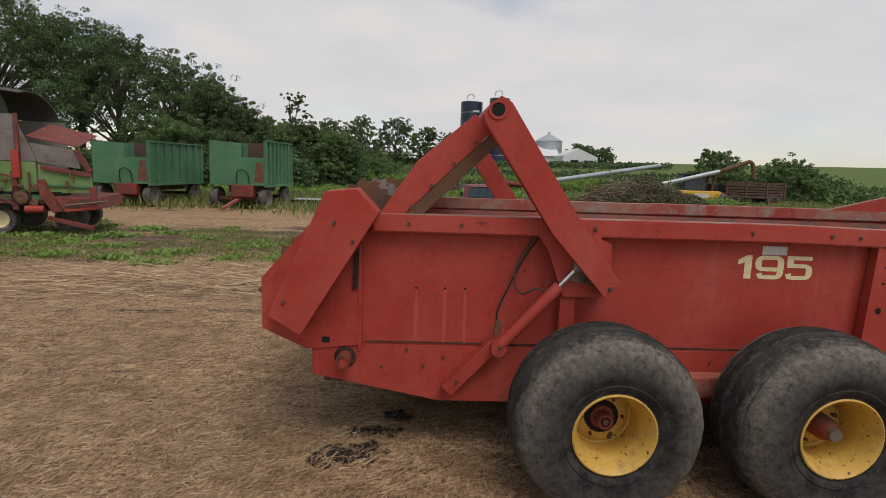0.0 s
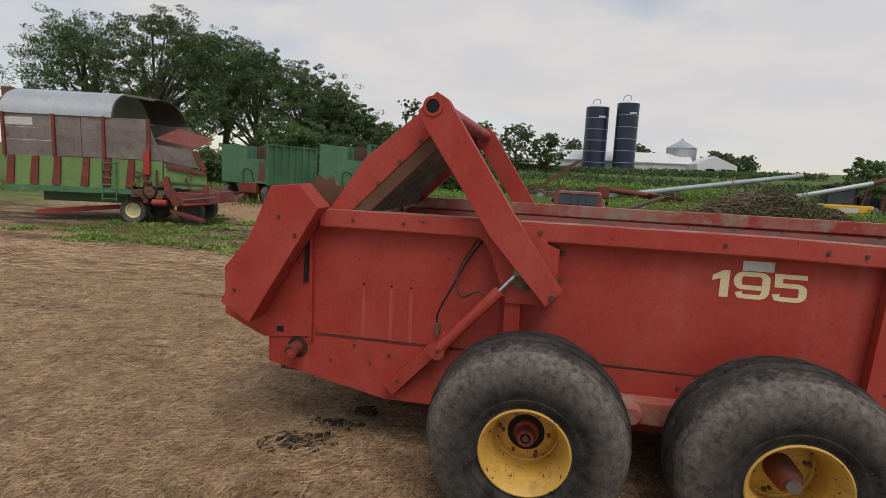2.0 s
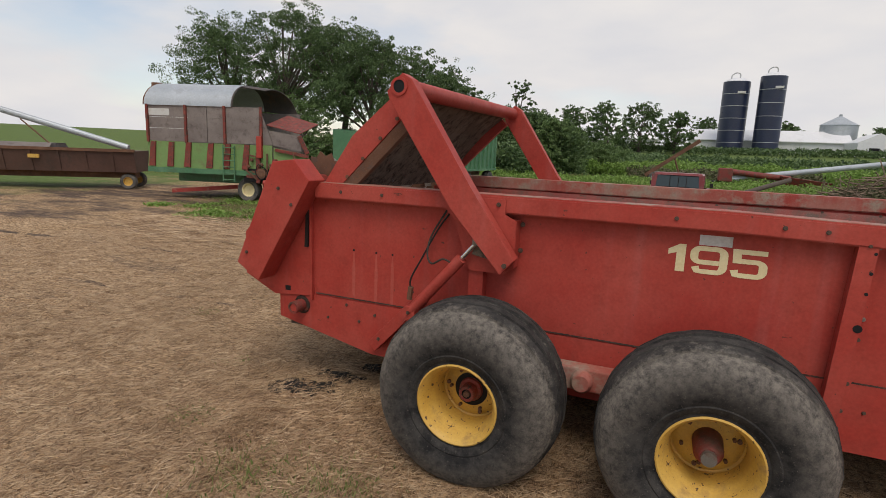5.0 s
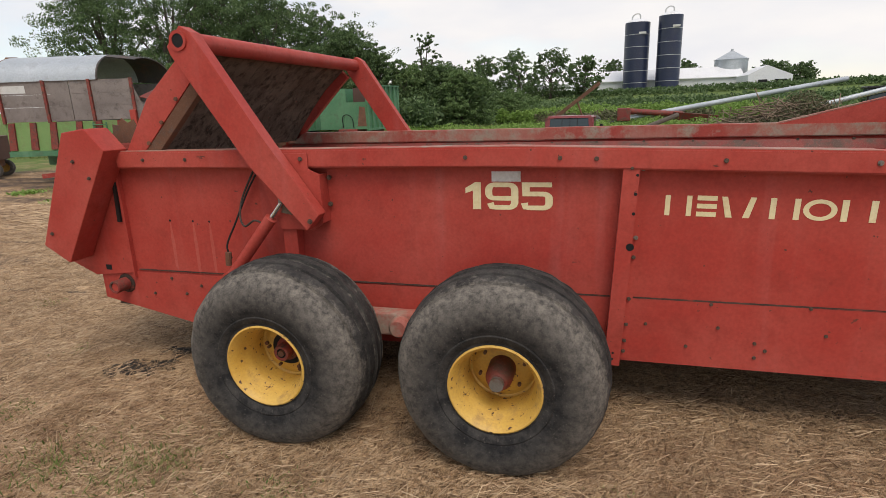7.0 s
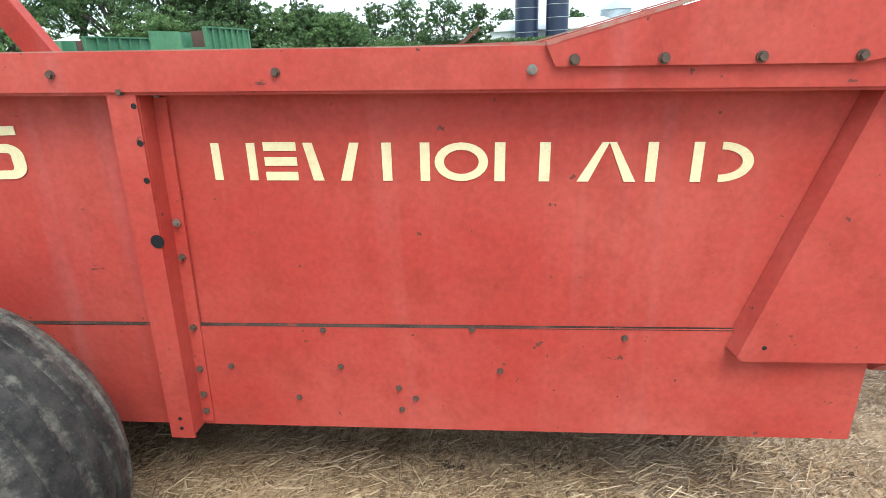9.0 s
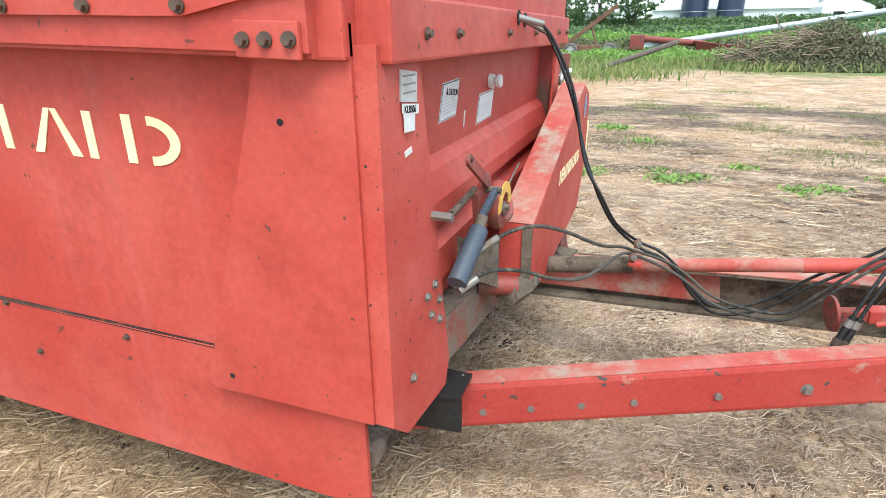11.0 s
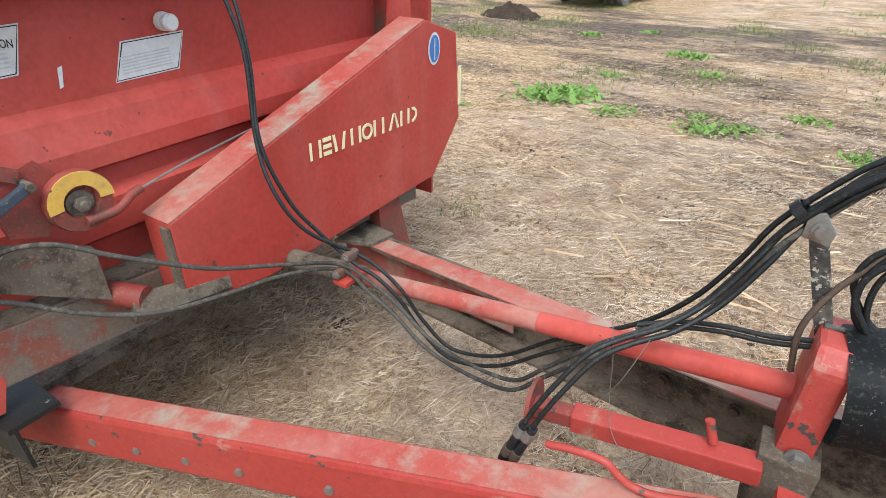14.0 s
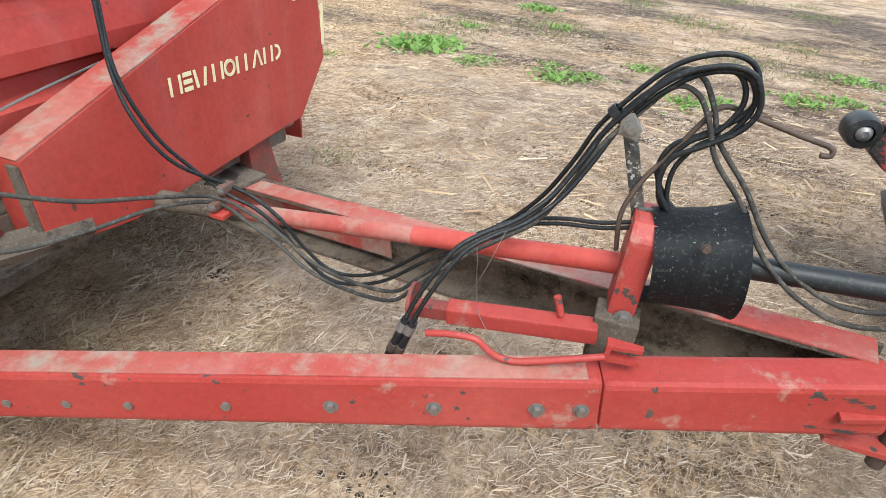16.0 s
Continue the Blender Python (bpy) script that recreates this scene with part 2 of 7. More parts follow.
def flotation_rubber():
    """Worn rubber whose outer sidewall carries a ring of dried dust."""
    m, n, l, bsdf = material("ringed_tyre_rubber")
    v = coords(n, l)
    sep, xy, ln = n.new("ShaderNodeSeparateXYZ"), n.new("ShaderNodeCombineXYZ"), n.new("ShaderNodeVectorMath")
    l.new(v, sep.inputs[0])
    l.new(sep.outputs[0], xy.inputs[0])
    l.new(sep.outputs[2], xy.inputs[1])
    ln.operation = "LENGTH"
    l.new(xy.outputs[0], ln.inputs[0])
    wob = n.new("ShaderNodeMath")
    wob.operation, wob.inputs[1].default_value = "MULTIPLY_ADD", 0.09
    l.new(noise_node(n, l, v, 14, 9, 0.78), wob.inputs[0])
    l.new(ln.outputs["Value"], wob.inputs[2])
    c = mixed(n, l, ramp(n, l, noise_node(n, l, v, 9, 8, 0.75), 0.40, 0.62), (0.012, 0.0125, 0.014), (0.050, 0.048, 0.046))
    ring = n.new("ShaderNodeValToRGB")
    e = ring.color_ramp.elements
    e[0].position, e[0].color = 0.34, (0.03, 0.03, 0.03, 1)
    e[1].position, e[1].color = 0.455, (0.50, 0.50, 0.50, 1)
    e.new(0.500).color = (0.85, 0.85, 0.85, 1)
    e.new(0.522).color = (0.70, 0.70, 0.70, 1)
    e.new(0.534).color = (0.10, 0.10, 0.10, 1)
    l.new(wob.outputs[0], ring.inputs[0])
    c = mixed(n, l, ring.outputs[0], c, mixed(n, l, ramp(n, l, noise_node(n, l, v, 30, 9, 0.8), 0.36, 0.60), (0.050, 0.047, 0.044), (0.235, 0.21, 0.180)))
    c = mixed(n, l, ramp(n, l, noise_node(n, l, v, 95, 5, 0.7), 0.60, 0.74), c, (0.14, 0.125, 0.11))
    l.new(c, bsdf.inputs["Base Color"])
    bsdf.inputs["Roughness"].default_value = 0.8
    bsdf.inputs["Specular IOR Level"].default_value = 0.16
    b = n.new("ShaderNodeBump")
    b.inputs["Strength"].default_value, b.inputs["Distance"].default_value = 0.6, 0.004
    l.new(noise_node(n, l, v, 45, 6, 0.7), b.inputs["Height"])
    l.new(b.outputs[0], bsdf.inputs["Normal"])
    return m


FLOAT_TYRE = flotation_rubber()


def glass_dark():
    m, n, l, bsdf = material("tinted_glass")
    bsdf.inputs["Base Color"].default_value = (0.03, 0.045, 0.05, 1)
    bsdf.inputs["Roughness"].default_value = 0.08
    return m


GLASS = glass_dark()


def island(name, stops, rough=0.7, translucent=0.0, drift=False):
    """Many small pieces of one material, each a little different in colour."""
    m, n, l, bsdf = material(name)
    g = n.new("ShaderNodeNewGeometry")
    r = n.new("ShaderNodeValToRGB")
    e = r.color_ramp.elements
    while len(e) < len(stops):
        e.new(0.5)
    for i, c in enumerate(stops):
        e[i].position, e[i].color = i / (len(stops) - 1), (*c, 1)
    l.new(g.outputs["Random Per Island"], r.inputs[0])
    out = r.outputs[0]
    if drift:
        out = mixed(n, l, 0.85, out, ramp(n, l, noise_node(n, l, g.outputs["Position"], 4.2, 7, 0.75), 0.36, 0.60, (0.50, 0.42, 0.36), (1.0, 0.98, 0.95)), "MULTIPLY")
    l.new(out, bsdf.inputs["Base Color"])
    bsdf.inputs["Roughness"].default_value = rough
    bsdf.inputs["Specular IOR Level"].default_value = 0.25
    if translucent:
        t, mx = n.new("ShaderNodeBsdfTranslucent"), n.new("ShaderNodeMixShader")
        mx.inputs[0].default_value = translucent
        l.new(out, t.inputs[0])
        l.new(bsdf.outputs[0], mx.inputs[1])
        l.new(t.outputs[0], mx.inputs[2])
        l.new(mx.outputs[0], n["Material Output"].inputs[0])
    return m


STRAW = island("dry_straw", [(0.12, 0.070, 0.040), (0.42, 0.285, 0.168), (0.60, 0.440, 0.275), (0.26, 0.165, 0.096), (0.70, 0.545, 0.370), (0.38, 0.245, 0.140)], 0.6, drift=True)
STRAW_PALE = island("sun_bleached_straw", [(0.16, 0.112, 0.086), (0.46, 0.345, 0.250), (0.64, 0.510, 0.385), (0.30, 0.215, 0.162), (0.74, 0.62, 0.49), (0.42, 0.305, 0.225)], 0.6, drift=True)
LEAF = island("tree_leaves", [(0.048, 0.085, 0.032), (0.080, 0.135, 0.050), (0.135, 0.200, 0.080), (0.060, 0.105, 0.038)], 0.5, 0.22)
LEAF_LIGHT = island("willow_leaves", [(0.085, 0.145, 0.050), (0.135, 0.210, 0.078), (0.18, 0.26, 0.10)], 0.5, 0.25)
WEED = island("weed_leaves", [(0.13, 0.22, 0.045), (0.20, 0.33, 0.075), (0.28, 0.41, 0.110), (0.16, 0.265, 0.058)], 0.5, 0.35)
GRASS = island("grass_blades", [(0.10, 0.155, 0.040), (0.17, 0.225, 0.065), (0.25, 0.28, 0.100), (0.33, 0.29, 0.14)], 0.6, 0.35)
DEAD = island("dead_brush", [(0.10, 0.095, 0.055), (0.13, 0.135, 0.070), (0.065, 0.080, 0.036), (0.19, 0.155, 0.105), (0.09, 0.115, 0.050)], 0.8)


def ground_material():
    m, n, l, bsdf = material("straw_strewn_ground")
    g = n.new("ShaderNodeNewGeometry")
    v = g.outputs["Position"]
    sep = n.new("ShaderNodeSeparateXYZ")
    l.new(v, sep.inputs[0])
    tan = mixed(n, l, ramp(n, l, noise_node(n, l, v, 1.1, 8, 0.7), 0.35, 0.68), (0.60, 0.395, 0.220), (0.78, 0.555, 0.340))
    # fine chaff in two directions
    ch1 = ramp(n, l, noise_node(n, l, v, 40, 5, 0.75, (1, 0.55, 1)), 0.42, 0.58)
    ch2 = ramp(n, l, noise_node(n, l, v, 48, 5, 0.75, (0.55, 1, 1)), 0.47, 0.63)
    tan = mixed(n, l, ch1, mixed(n, l, 0.75, tan, (0.055, 0.036, 0.025)), tan)
    tan = mixed(n, l, ramp(n, l, ch2, 0.5, 1.0), tan, (0.62, 0.475, 0.315))
    # clump-scale darkening, painted in where shadows among the straw come out weak
    tan = mixed(n, l, 0.9, tan, ramp(n, l, noise_node(n, l, v, 7.0, 8, 0.78, (0.7, 1.3, 1)), 0.36, 0.56, (0.42, 0.35, 0.30), (1.0, 1.0, 1.0)), "MULTIPLY")
    # dark gaps between the straws
    tan = mixed(n, l, 0.85, tan, ramp(n, l, noise_node(n, l, v, 19.0, 7, 0.85, (0.6, 1.4, 1)), 0.40, 0.50, (0.34, 0.28, 0.24), (1.0, 1.0, 1.0)), "MULTIPLY")
    # dusty, greyer earth under thinner straw before the machine
    fx, fy, fm = n.new("ShaderNodeMapRange"), n.new("ShaderNodeMapRange"), n.new("ShaderNodeMath")
    fx.inputs[1].default_value, fx.inputs[2].default_value = 0.6, 2.6
    fy.inputs[1].default_value, fy.inputs[2].default_value = -0.6, 1.6
    fm.operation = "MULTIPLY"
    l.new(sep.outputs[0], fx.inputs[0]), l.new(sep.outputs[1], fy.inputs[0])
    l.new(fx.outputs[0], fm.inputs[0]), l.new(fy.outputs[0], fm.inputs[1])
    dusty = mixed(n, l, ramp(n, l, noise_node(n, l, v, 1.8, 9, 0.8), 0.42, 0.60), (0.25, 0.170, 0.118), (0.63, 0.465, 0.335))
    dusty = mixed(n, l, 0.7, dusty, ramp(n, l, noise_node(n, l, v, 60, 6, 0.8), 0.35, 0.62, (0.45, 0.40, 0.37), (1.0, 1.0, 1.0)), "MULTIPLY")
    bare = n.new("ShaderNodeMath")
    bare.operation = "MULTIPLY"
    l.new(fm.outputs[0], bare.inputs[0]), l.new(ramp(n, l, noise_node(n, l, v, 1.1, 9, 0.8), 0.42, 0.54), bare.inputs[1])
    tan = mixed(n, l, bare.outputs[0], tan, dusty)
    soil = mixed(n, l, ramp(n, l, noise_node(n, l, v, 9, 8, 0.7), 0.4, 0.65), (0.060, 0.042, 0.033), (0.175, 0.124, 0.094))
    # bare soil shows most in a worn track behind the machine
    track = n.new("ShaderNodeValToRGB")
    te = track.color_ramp.elements
    te[0].position, te[0].color = 0.15, (0, 0, 0, 1)
    te[1].position, te[1].color = 0.25, (0.105, 0.105, 0.105, 1)
    te.new(0.38).color = (0.105, 0.105, 0.105, 1)
    te.new(0.44).color = (0.17, 0.17, 0.17, 1)
    te.new(0.52).color = (0.15, 0.15, 0.15, 1)
    te.new(0.64).color = (0, 0, 0, 1)
    ty = n.new("ShaderNodeMapRange")
    ty.inputs[1].default_value, ty.inputs[2].default_value = 0.0, 20.0
    l.new(sep.outputs[1], ty.inputs[0])
    l.new(ty.outputs[0], track.inputs[0])
    td = n.new("ShaderNodeMath")
    td.operation = "ADD"
    l.new(noise_node(n, l, v, 0.55, 8, 0.75, (0.6, 1.5, 1)), td.inputs[0])
    l.new(track.outputs[0], td.inputs[1])
    dirt = ramp(n, l, td.outputs[0], 0.56, 0.67)
    c = mixed(n, l, dirt, tan, soil)
    # two broken ruts in the dark soil colour across the yard behind the machine
    for at, half, keep in ((3.62, 0.075, 0.46), (1.75, 0.05, 0.52)):
        rut, off, near_rut = n.new("ShaderNodeMath"), n.new("ShaderNodeMath"), n.new("ShaderNodeMapRange")
        rut.operation, rut.inputs[1].default_value = "MULTIPLY_ADD", -0.085
        l.new(sep.outputs[0], rut.inputs[0]), l.new(sep.outputs[1], rut.inputs[2])
        off.operation, off.inputs[1].default_value, off.inputs[2].default_value = "COMPARE", at, half
        wob = n.new("ShaderNodeMath")
        wob.operation, wob.inputs[1].default_value = "MULTIPLY_ADD", 0.22
        l.new(noise_node(n, l, v, 3.0, 6, 0.7), wob.inputs[0]), l.new(rut.outputs[0], wob.inputs[2])
        l.new(wob.outputs[0], off.inputs[0])
        near_rut.inputs[1].default_value, near_rut.inputs[2].default_value = -3.4, -4.6
        l.new(sep.outputs[0], near_rut.inputs[0])
        m1, m2 = n.new("ShaderNodeMath"), n.new("ShaderNodeMath")
        m1.operation = m2.operation = "MULTIPLY"
        l.new(off.outputs[0], m1.inputs[0]), l.new(near_rut.outputs[0], m1.inputs[1])
        l.new(m1.outputs[0], m2.inputs[0]), l.new(ramp(n, l, noise_node(n, l, v, 1.6, 5, 0.6), keep, keep + 0.06), m2.inputs[1])
        c = mixed(n, l, m2.outputs[0], c, soil)
    # beyond the yard the ground grows green
    far = n.new("ShaderNodeMapRange")
    far.inputs[1].default_value, far.inputs[2].default_value = 13.0, 34.0
    l.new(sep.outputs[1], far.inputs[0])
    left = n.new("ShaderNodeMapRange")
    left.inputs[1].default_value, left.inputs[2].default_value = -12.0, -30.0
    l.new(sep.outputs[0], left.inputs[0])
    add = n.new("ShaderNodeMath")
    add.operation = "MAXIMUM"
    l.new(far.outputs[0], add.inputs[0])
    l.new(left.outputs[0], add.inputs[1])
    patch = n.new("ShaderNodeMath")
    patch.operation = "ADD"
    l.new(add.outputs[0], patch.inputs[0])
    l.new(noise_node(n, l, v, 0.35, 8, 0.75), patch.inputs[1])
    green = mixed(n, l, ramp(n, l, noise_node(n, l, v, 3.0, 8, 0.7), 0.35, 0.7), (0.070, 0.115, 0.030), (0.150, 0.20, 0.060))
    c = mixed(n, l, ramp(n, l, patch.outputs[0], 0.78, 1.15), c, green)
    l.new(c, bsdf.inputs["Base Color"])
    bsdf.inputs["Roughness"].default_value = 0.95
    bsdf.inputs["Specular IOR Level"].default_value = 0.15
    b = n.new("ShaderNodeBump")
    b.inputs["Strength"].default_value, b.inputs["Distance"].default_value = 0.8, 0.02
    l.new(noise_node(n, l, v, 22, 8, 0.75), b.inputs["Height"])
    l.new(b.outputs[0], bsdf.inputs["Normal"])
    return m


GROUND = ground_material()

# ---- mesh helpers ----


def thing(name, label, category, group="", at=(0, 0, 0), turn=0.0):
    ob = new(name)
    ob.matrix_basis = pose(*at, 0, 0, turn)
    return tagged(ob, label, category, group)


def finish(bm, name, mat, smooth=False):
    bmesh.ops.recalc_face_normals(bm, faces=bm.faces)
    me = bpy.data.meshes.new(name)
    bm.to_mesh(me)
    bm.free()
    me.materials.append(mat)
    if smooth:
        me.shade_smooth()
        me.set_sharp_from_angle(angle=radians(38))
    return me


ROUND = {"hose", "hydraulic_line", "steel_bail", "jack_crank", "link_rod", "coupler", "pin_handle", "tie_wire", "return_spring", "shaft_tube", "jack_peg", "hitch_pin", "drive_shaft_end", "hose_loop", "spout"}


def part(name, bm, mat, parent=None, label="", smooth=False):
    smooth = smooth or name in ROUND
    ob = new(name, finish(bm, name, mat, smooth))
    ob.parent = parent
    if label:
        ob["label"] = label
    return ob


def single(name, bm, mat, label, category, group="", kind="", smooth=False):
    return tagged(part(name, bm, mat, None, "", smooth), label, category, group, kind)


def box(bm, x0, x1, y0, y1, z0, z1, bevel=0.0):
    vs = [bm.verts.new((x, y, z)) for x in (x0, x1) for y in (y0, y1) for z in (z0, z1)]
    fs = [bm.faces.new([vs[i] for i in f]) for f in ((0, 1, 3, 2), (4, 6, 7, 5), (0, 4, 5, 1), (2, 3, 7, 6), (0, 2, 6, 4), (1, 5, 7, 3))]
    if bevel:
        bmesh.ops.bevel(bm, geom=list({e for f in fs for e in f.edges}), offset=bevel, segments=2, affect="EDGES", profile=0.6)
    return bm


def slab(bm, poly, axis, a, b, bevel=0.0):
    """A flat outline (two coordinates a point) given thickness along an axis."""
    def at(p, d):
        return {"x": (d, p[0], p[1]), "y": (p[0], d, p[1]), "z": (p[0], p[1], d)}[axis]
    lo, hi = [bm.verts.new(at(p, a)) for p in poly], [bm.verts.new(at(p, b)) for p in poly]
    k = len(poly)
    fs = [bm.faces.new(lo), bm.faces.new(hi[::-1])] + [bm.faces.new((lo[i], hi[i], hi[(i + 1) % k], lo[(i + 1) % k])) for i in range(k)]
    if bevel:
        bmesh.ops.bevel(bm, geom=list({e for f in fs for e in f.edges}), offset=bevel, segments=2, affect="EDGES", profile=0.6)
    return bm


def hexa(bm, near, far):
    """A solid between two quads of four corners each."""
    a, b = [bm.verts.new(p) for p in near], [bm.verts.new(p) for p in far]
    k = len(a)
    bm.faces.new(a), bm.faces.new(b[::-1])
    for i in range(k):
        bm.faces.new((a[i], b[i], b[(i + 1) % k], a[(i + 1) % k]))
    return bm


def frame_at(p, q):
    d = (Vector(q) - Vector(p)).normalized()
    up = Vector((0, 0, 1)) if abs(d.z) < 0.95 else Vector((1, 0, 0))
    s = d.cross(up).normalized()
    return d, s, s.cross(d)


def rod(bm, p, q, r, n=14, r2=None, caps=True):
    d, s, u = frame_at(p, q)
    rings = []
    for c, rr in ((Vector(p), r), (Vector(q), r if r2 is None else r2)):
        rings.append([bm.verts.new(c + rr * (math.cos(a) * s + math.sin(a) * u)) for a in (2 * math.pi * i / n for i in range(n))])
    for i in range(n):
        bm.faces.new((rings[0][i], rings[1][i], rings[1][(i + 1) % n], rings[0][(i + 1) % n]))
    if caps:
        bm.faces.new(rings[0]), bm.faces.new(rings[1][::-1])
    return bm


def beam(bm, p, q, w, h, bevel=0.004):
    """A straight bar of rectangular section, w across and h high, between two points on its axis."""
    d, s, u = frame_at(p, q)
    ends = [[Vector(c) + a * w / 2 * s + b * h / 2 * u for a, b in ((-1, -1), (1, -1), (1, 1), (-1, 1))] for c in (p, q)]
    vs = [[bm.verts.new(v) for v in e] for e in ends]
    fs = [bm.faces.new(vs[0]), bm.faces.new(vs[1][::-1])] + [bm.faces.new((vs[0][i], vs[1][i], vs[1][(i + 1) % 4], vs[0][(i + 1) % 4])) for i in range(4)]
    if bevel:
        bmesh.ops.bevel(bm, geom=list({e for f in fs for e in f.edges}), offset=bevel, segments=2, affect="EDGES", profile=0.6)
    return bm


def spline(pts, steps=6):
    p = [Vector(a) for a in pts]
    p = [2 * p[0] - p[1]] + p + [2 * p[-1] - p[-2]]
    out = []
    for i in range(1, len(p) - 2):
        a, b, c, d = p[i - 1:i + 3]
        for k in range(steps):
            t = k / steps
            out.append(0.5 * (2 * b + (c - a) * t + (2 * a - 5 * b + 4 * c - d) * t * t + (3 * b - a - 3 * c + d) * t ** 3))
    return out + [p[-2]]


def tube(bm, pts, r, n=12, steps=6, taper=1.0):
    pts = spline(pts, steps) if steps > 1 else [Vector(a) for a in pts]
    last, side = None, None
    for k, c in enumerate(pts):
        d = (pts[min(k + 1, len(pts) - 1)] - pts[max(k - 1, 0)]).normalized()
        if side is None:
            side = d.orthogonal().normalized()
        side = (side - side.dot(d) * d).normalized()
        up = d.cross(side)
        rr = r * (1 + (taper - 1) * k / max(1, len(pts) - 1))
        ring = [bm.verts.new(c + rr * (math.cos(a) * side + math.sin(a) * up)) for a in (2 * math.pi * i / n for i in range(n))]
        if last:
            for i in range(n):
                bm.faces.new((last[i], last[(i + 1) % n], ring[(i + 1) % n], ring[i]))
        else:
            bm.faces.new(ring[::-1])
        last = ring
    bm.faces.new(last)
    return bm


def lathe(bm, profile, centre, axis, n=40):
    """Rings (radius, offset along the axis) turned about an axis through a centre; open at both ends unless the radius falls to 0."""
    d = Vector(axis).normalized()
    s = d.orthogonal().normalized()
    u, c = d.cross(s), Vector(centre)
    rings = []
    for r, o in profile:
        rings.append([bm.verts.new(c + o * d + max(r, 1e-4) * (math.cos(a) * s + math.sin(a) * u)) for a in (2 * math.pi * i / n for i in range(n))])
    for a, b in zip(rings, rings[1:]):
        for i in range(n):
            bm.faces.new((a[i], a[(i + 1) % n], b[(i + 1) % n], b[i]))
    return bm


def quads(name, corners, mat):
    """Many loose quads in one mesh, from an array of shape (count, 4, 3)."""
    corners = np.asarray(corners, np.float32)
    k = len(corners)
    me = bpy.data.meshes.new(name)
    me.vertices.add(4 * k), me.loops.add(4 * k), me.polygons.add(k)
    me.vertices.foreach_set("co", corners.reshape(-1))
    me.loops.foreach_set("vertex_index", np.arange(4 * k, dtype=np.int32))
    me.polygons.foreach_set("loop_start", np.arange(0, 4 * k, 4, dtype=np.int32))
    me.update(calc_edges=True)
    me.materials.append(mat)
    return me


def blades(centre, along, across):
    """Kite-shaped quads from arrays of centres and half axes."""
    return np.stack([centre - along, centre + across - 0.15 * along, centre + along, centre - across - 0.15 * along], 1)


def unit(a):
    return a / np.linalg.norm(a, axis=-1, keepdims=True)


rng = np.random.default_rng(7)


def leaf_cloud(centres, size, droop=0.3):
    """A leaf at each centre, turned at random."""
    k = len(centres)
    a = rng.normal(size=(k, 3))
    a[:, 2] -= droop
    a = unit(a)
    b = unit(np.cross(a, rng.normal(size=(k, 3))))
    s = size * rng.uniform(0.6, 1.4, (k, 1))
    return blades(np.asarray(centres), a * s, b * s * 0.5)


def letters(body, size, parent, mat, at, turn, name="lettering", width=1.0, depth=0.0015, shear=0.0, bold=0.0):
    """Writing as a thin solid, in the built-in font."""
    cu = bpy.data.curves.new(name, "FONT")
    cu.body, cu.size, cu.extrude, cu.offset, cu.shear = body, size, depth, bold, shear
    tmp = new("tmp_text", cu)
    dg = bpy.context.evaluated_depsgraph_get()
    me = bpy.data.meshes.new_from_object(tmp.evaluated_get(dg))
    bpy.data.objects.remove(tmp)
    xs = [v.co.x for v in me.vertices]
    x0, x1 = min(xs), max(xs)
    for v in me.vertices:
        v.co.x = (v.co.x - x0) / (x1 - x0) * width
    me.materials.clear()
    me.materials.append(mat)
    ob = new(name, me)
    ob.parent = parent
    ob.matrix_basis = at @ turn
    return ob

# ---- ground ----


def ground_height(x, y):
    """A flat yard; a long low rise far behind and to the sides."""
    d = max(0.0, math.hypot(x, y) - 90)
    rise = 11.0 * (1 - math.exp(-d / 170)) * (0.75 + 0.25 * math.sin(0.006 * x + 0.4))
    near = 0.016 * noise.noise((x * 1.3, y * 1.3, 0)) + 0.010 * noise.noise((x * 4.1, y * 4.1, 3)) + (0.010 * noise.noise((x * 9.5, y * 9.5, 6)) if abs(x) < 7 and -3 < y < 5 else 0.0)
    return rise + (near if d == 0 else 0.0)


def spaced(fine0, fine1, step, out):
    a = list(np.arange(fine0, fine1 + step / 2, step))
    lo, hi, s = [], [], step
    p, q = fine0, fine1
    while q < out:
        s *= 1.22
        p, q = p - s, q + s
        lo.append(p), hi.append(q)
    return lo[::-1] + a + hi


gx, gy = spaced(-6.0, 6.0, 0.06, 1900), spaced(-2.8, 4.0, 0.06, 1900)
gv = [(x, y, ground_height(x, y)) for y in gy for x in gx]
gw = len(gx)
gf = [(j * gw + i, j * gw + i + 1, (j + 1) * gw + i + 1, (j + 1) * gw + i) for j in range(len(gy) - 1) for i in range(gw - 1)]
gm = bpy.data.meshes.new("ground")
gm.from_pydata(gv, [], gf)
gm.materials.append(GROUND)
gm.shade_smooth()
tagged(new("ground", gm), "trampled farmyard strewn with straw, greening towards the fields", "ground", kind="structure")

# ---- manure spreader ----
TR_HITCH = thing("tractor", "tractor backed up to the drawbar with a red lower link", "tractor")
SP = thing("manure_spreader", "faded red tandem-axle manure spreader with its tailgate raised", "manure spreader")


def rail_top(x):
    return 1.475 - 0.024 * max(0.0, x)


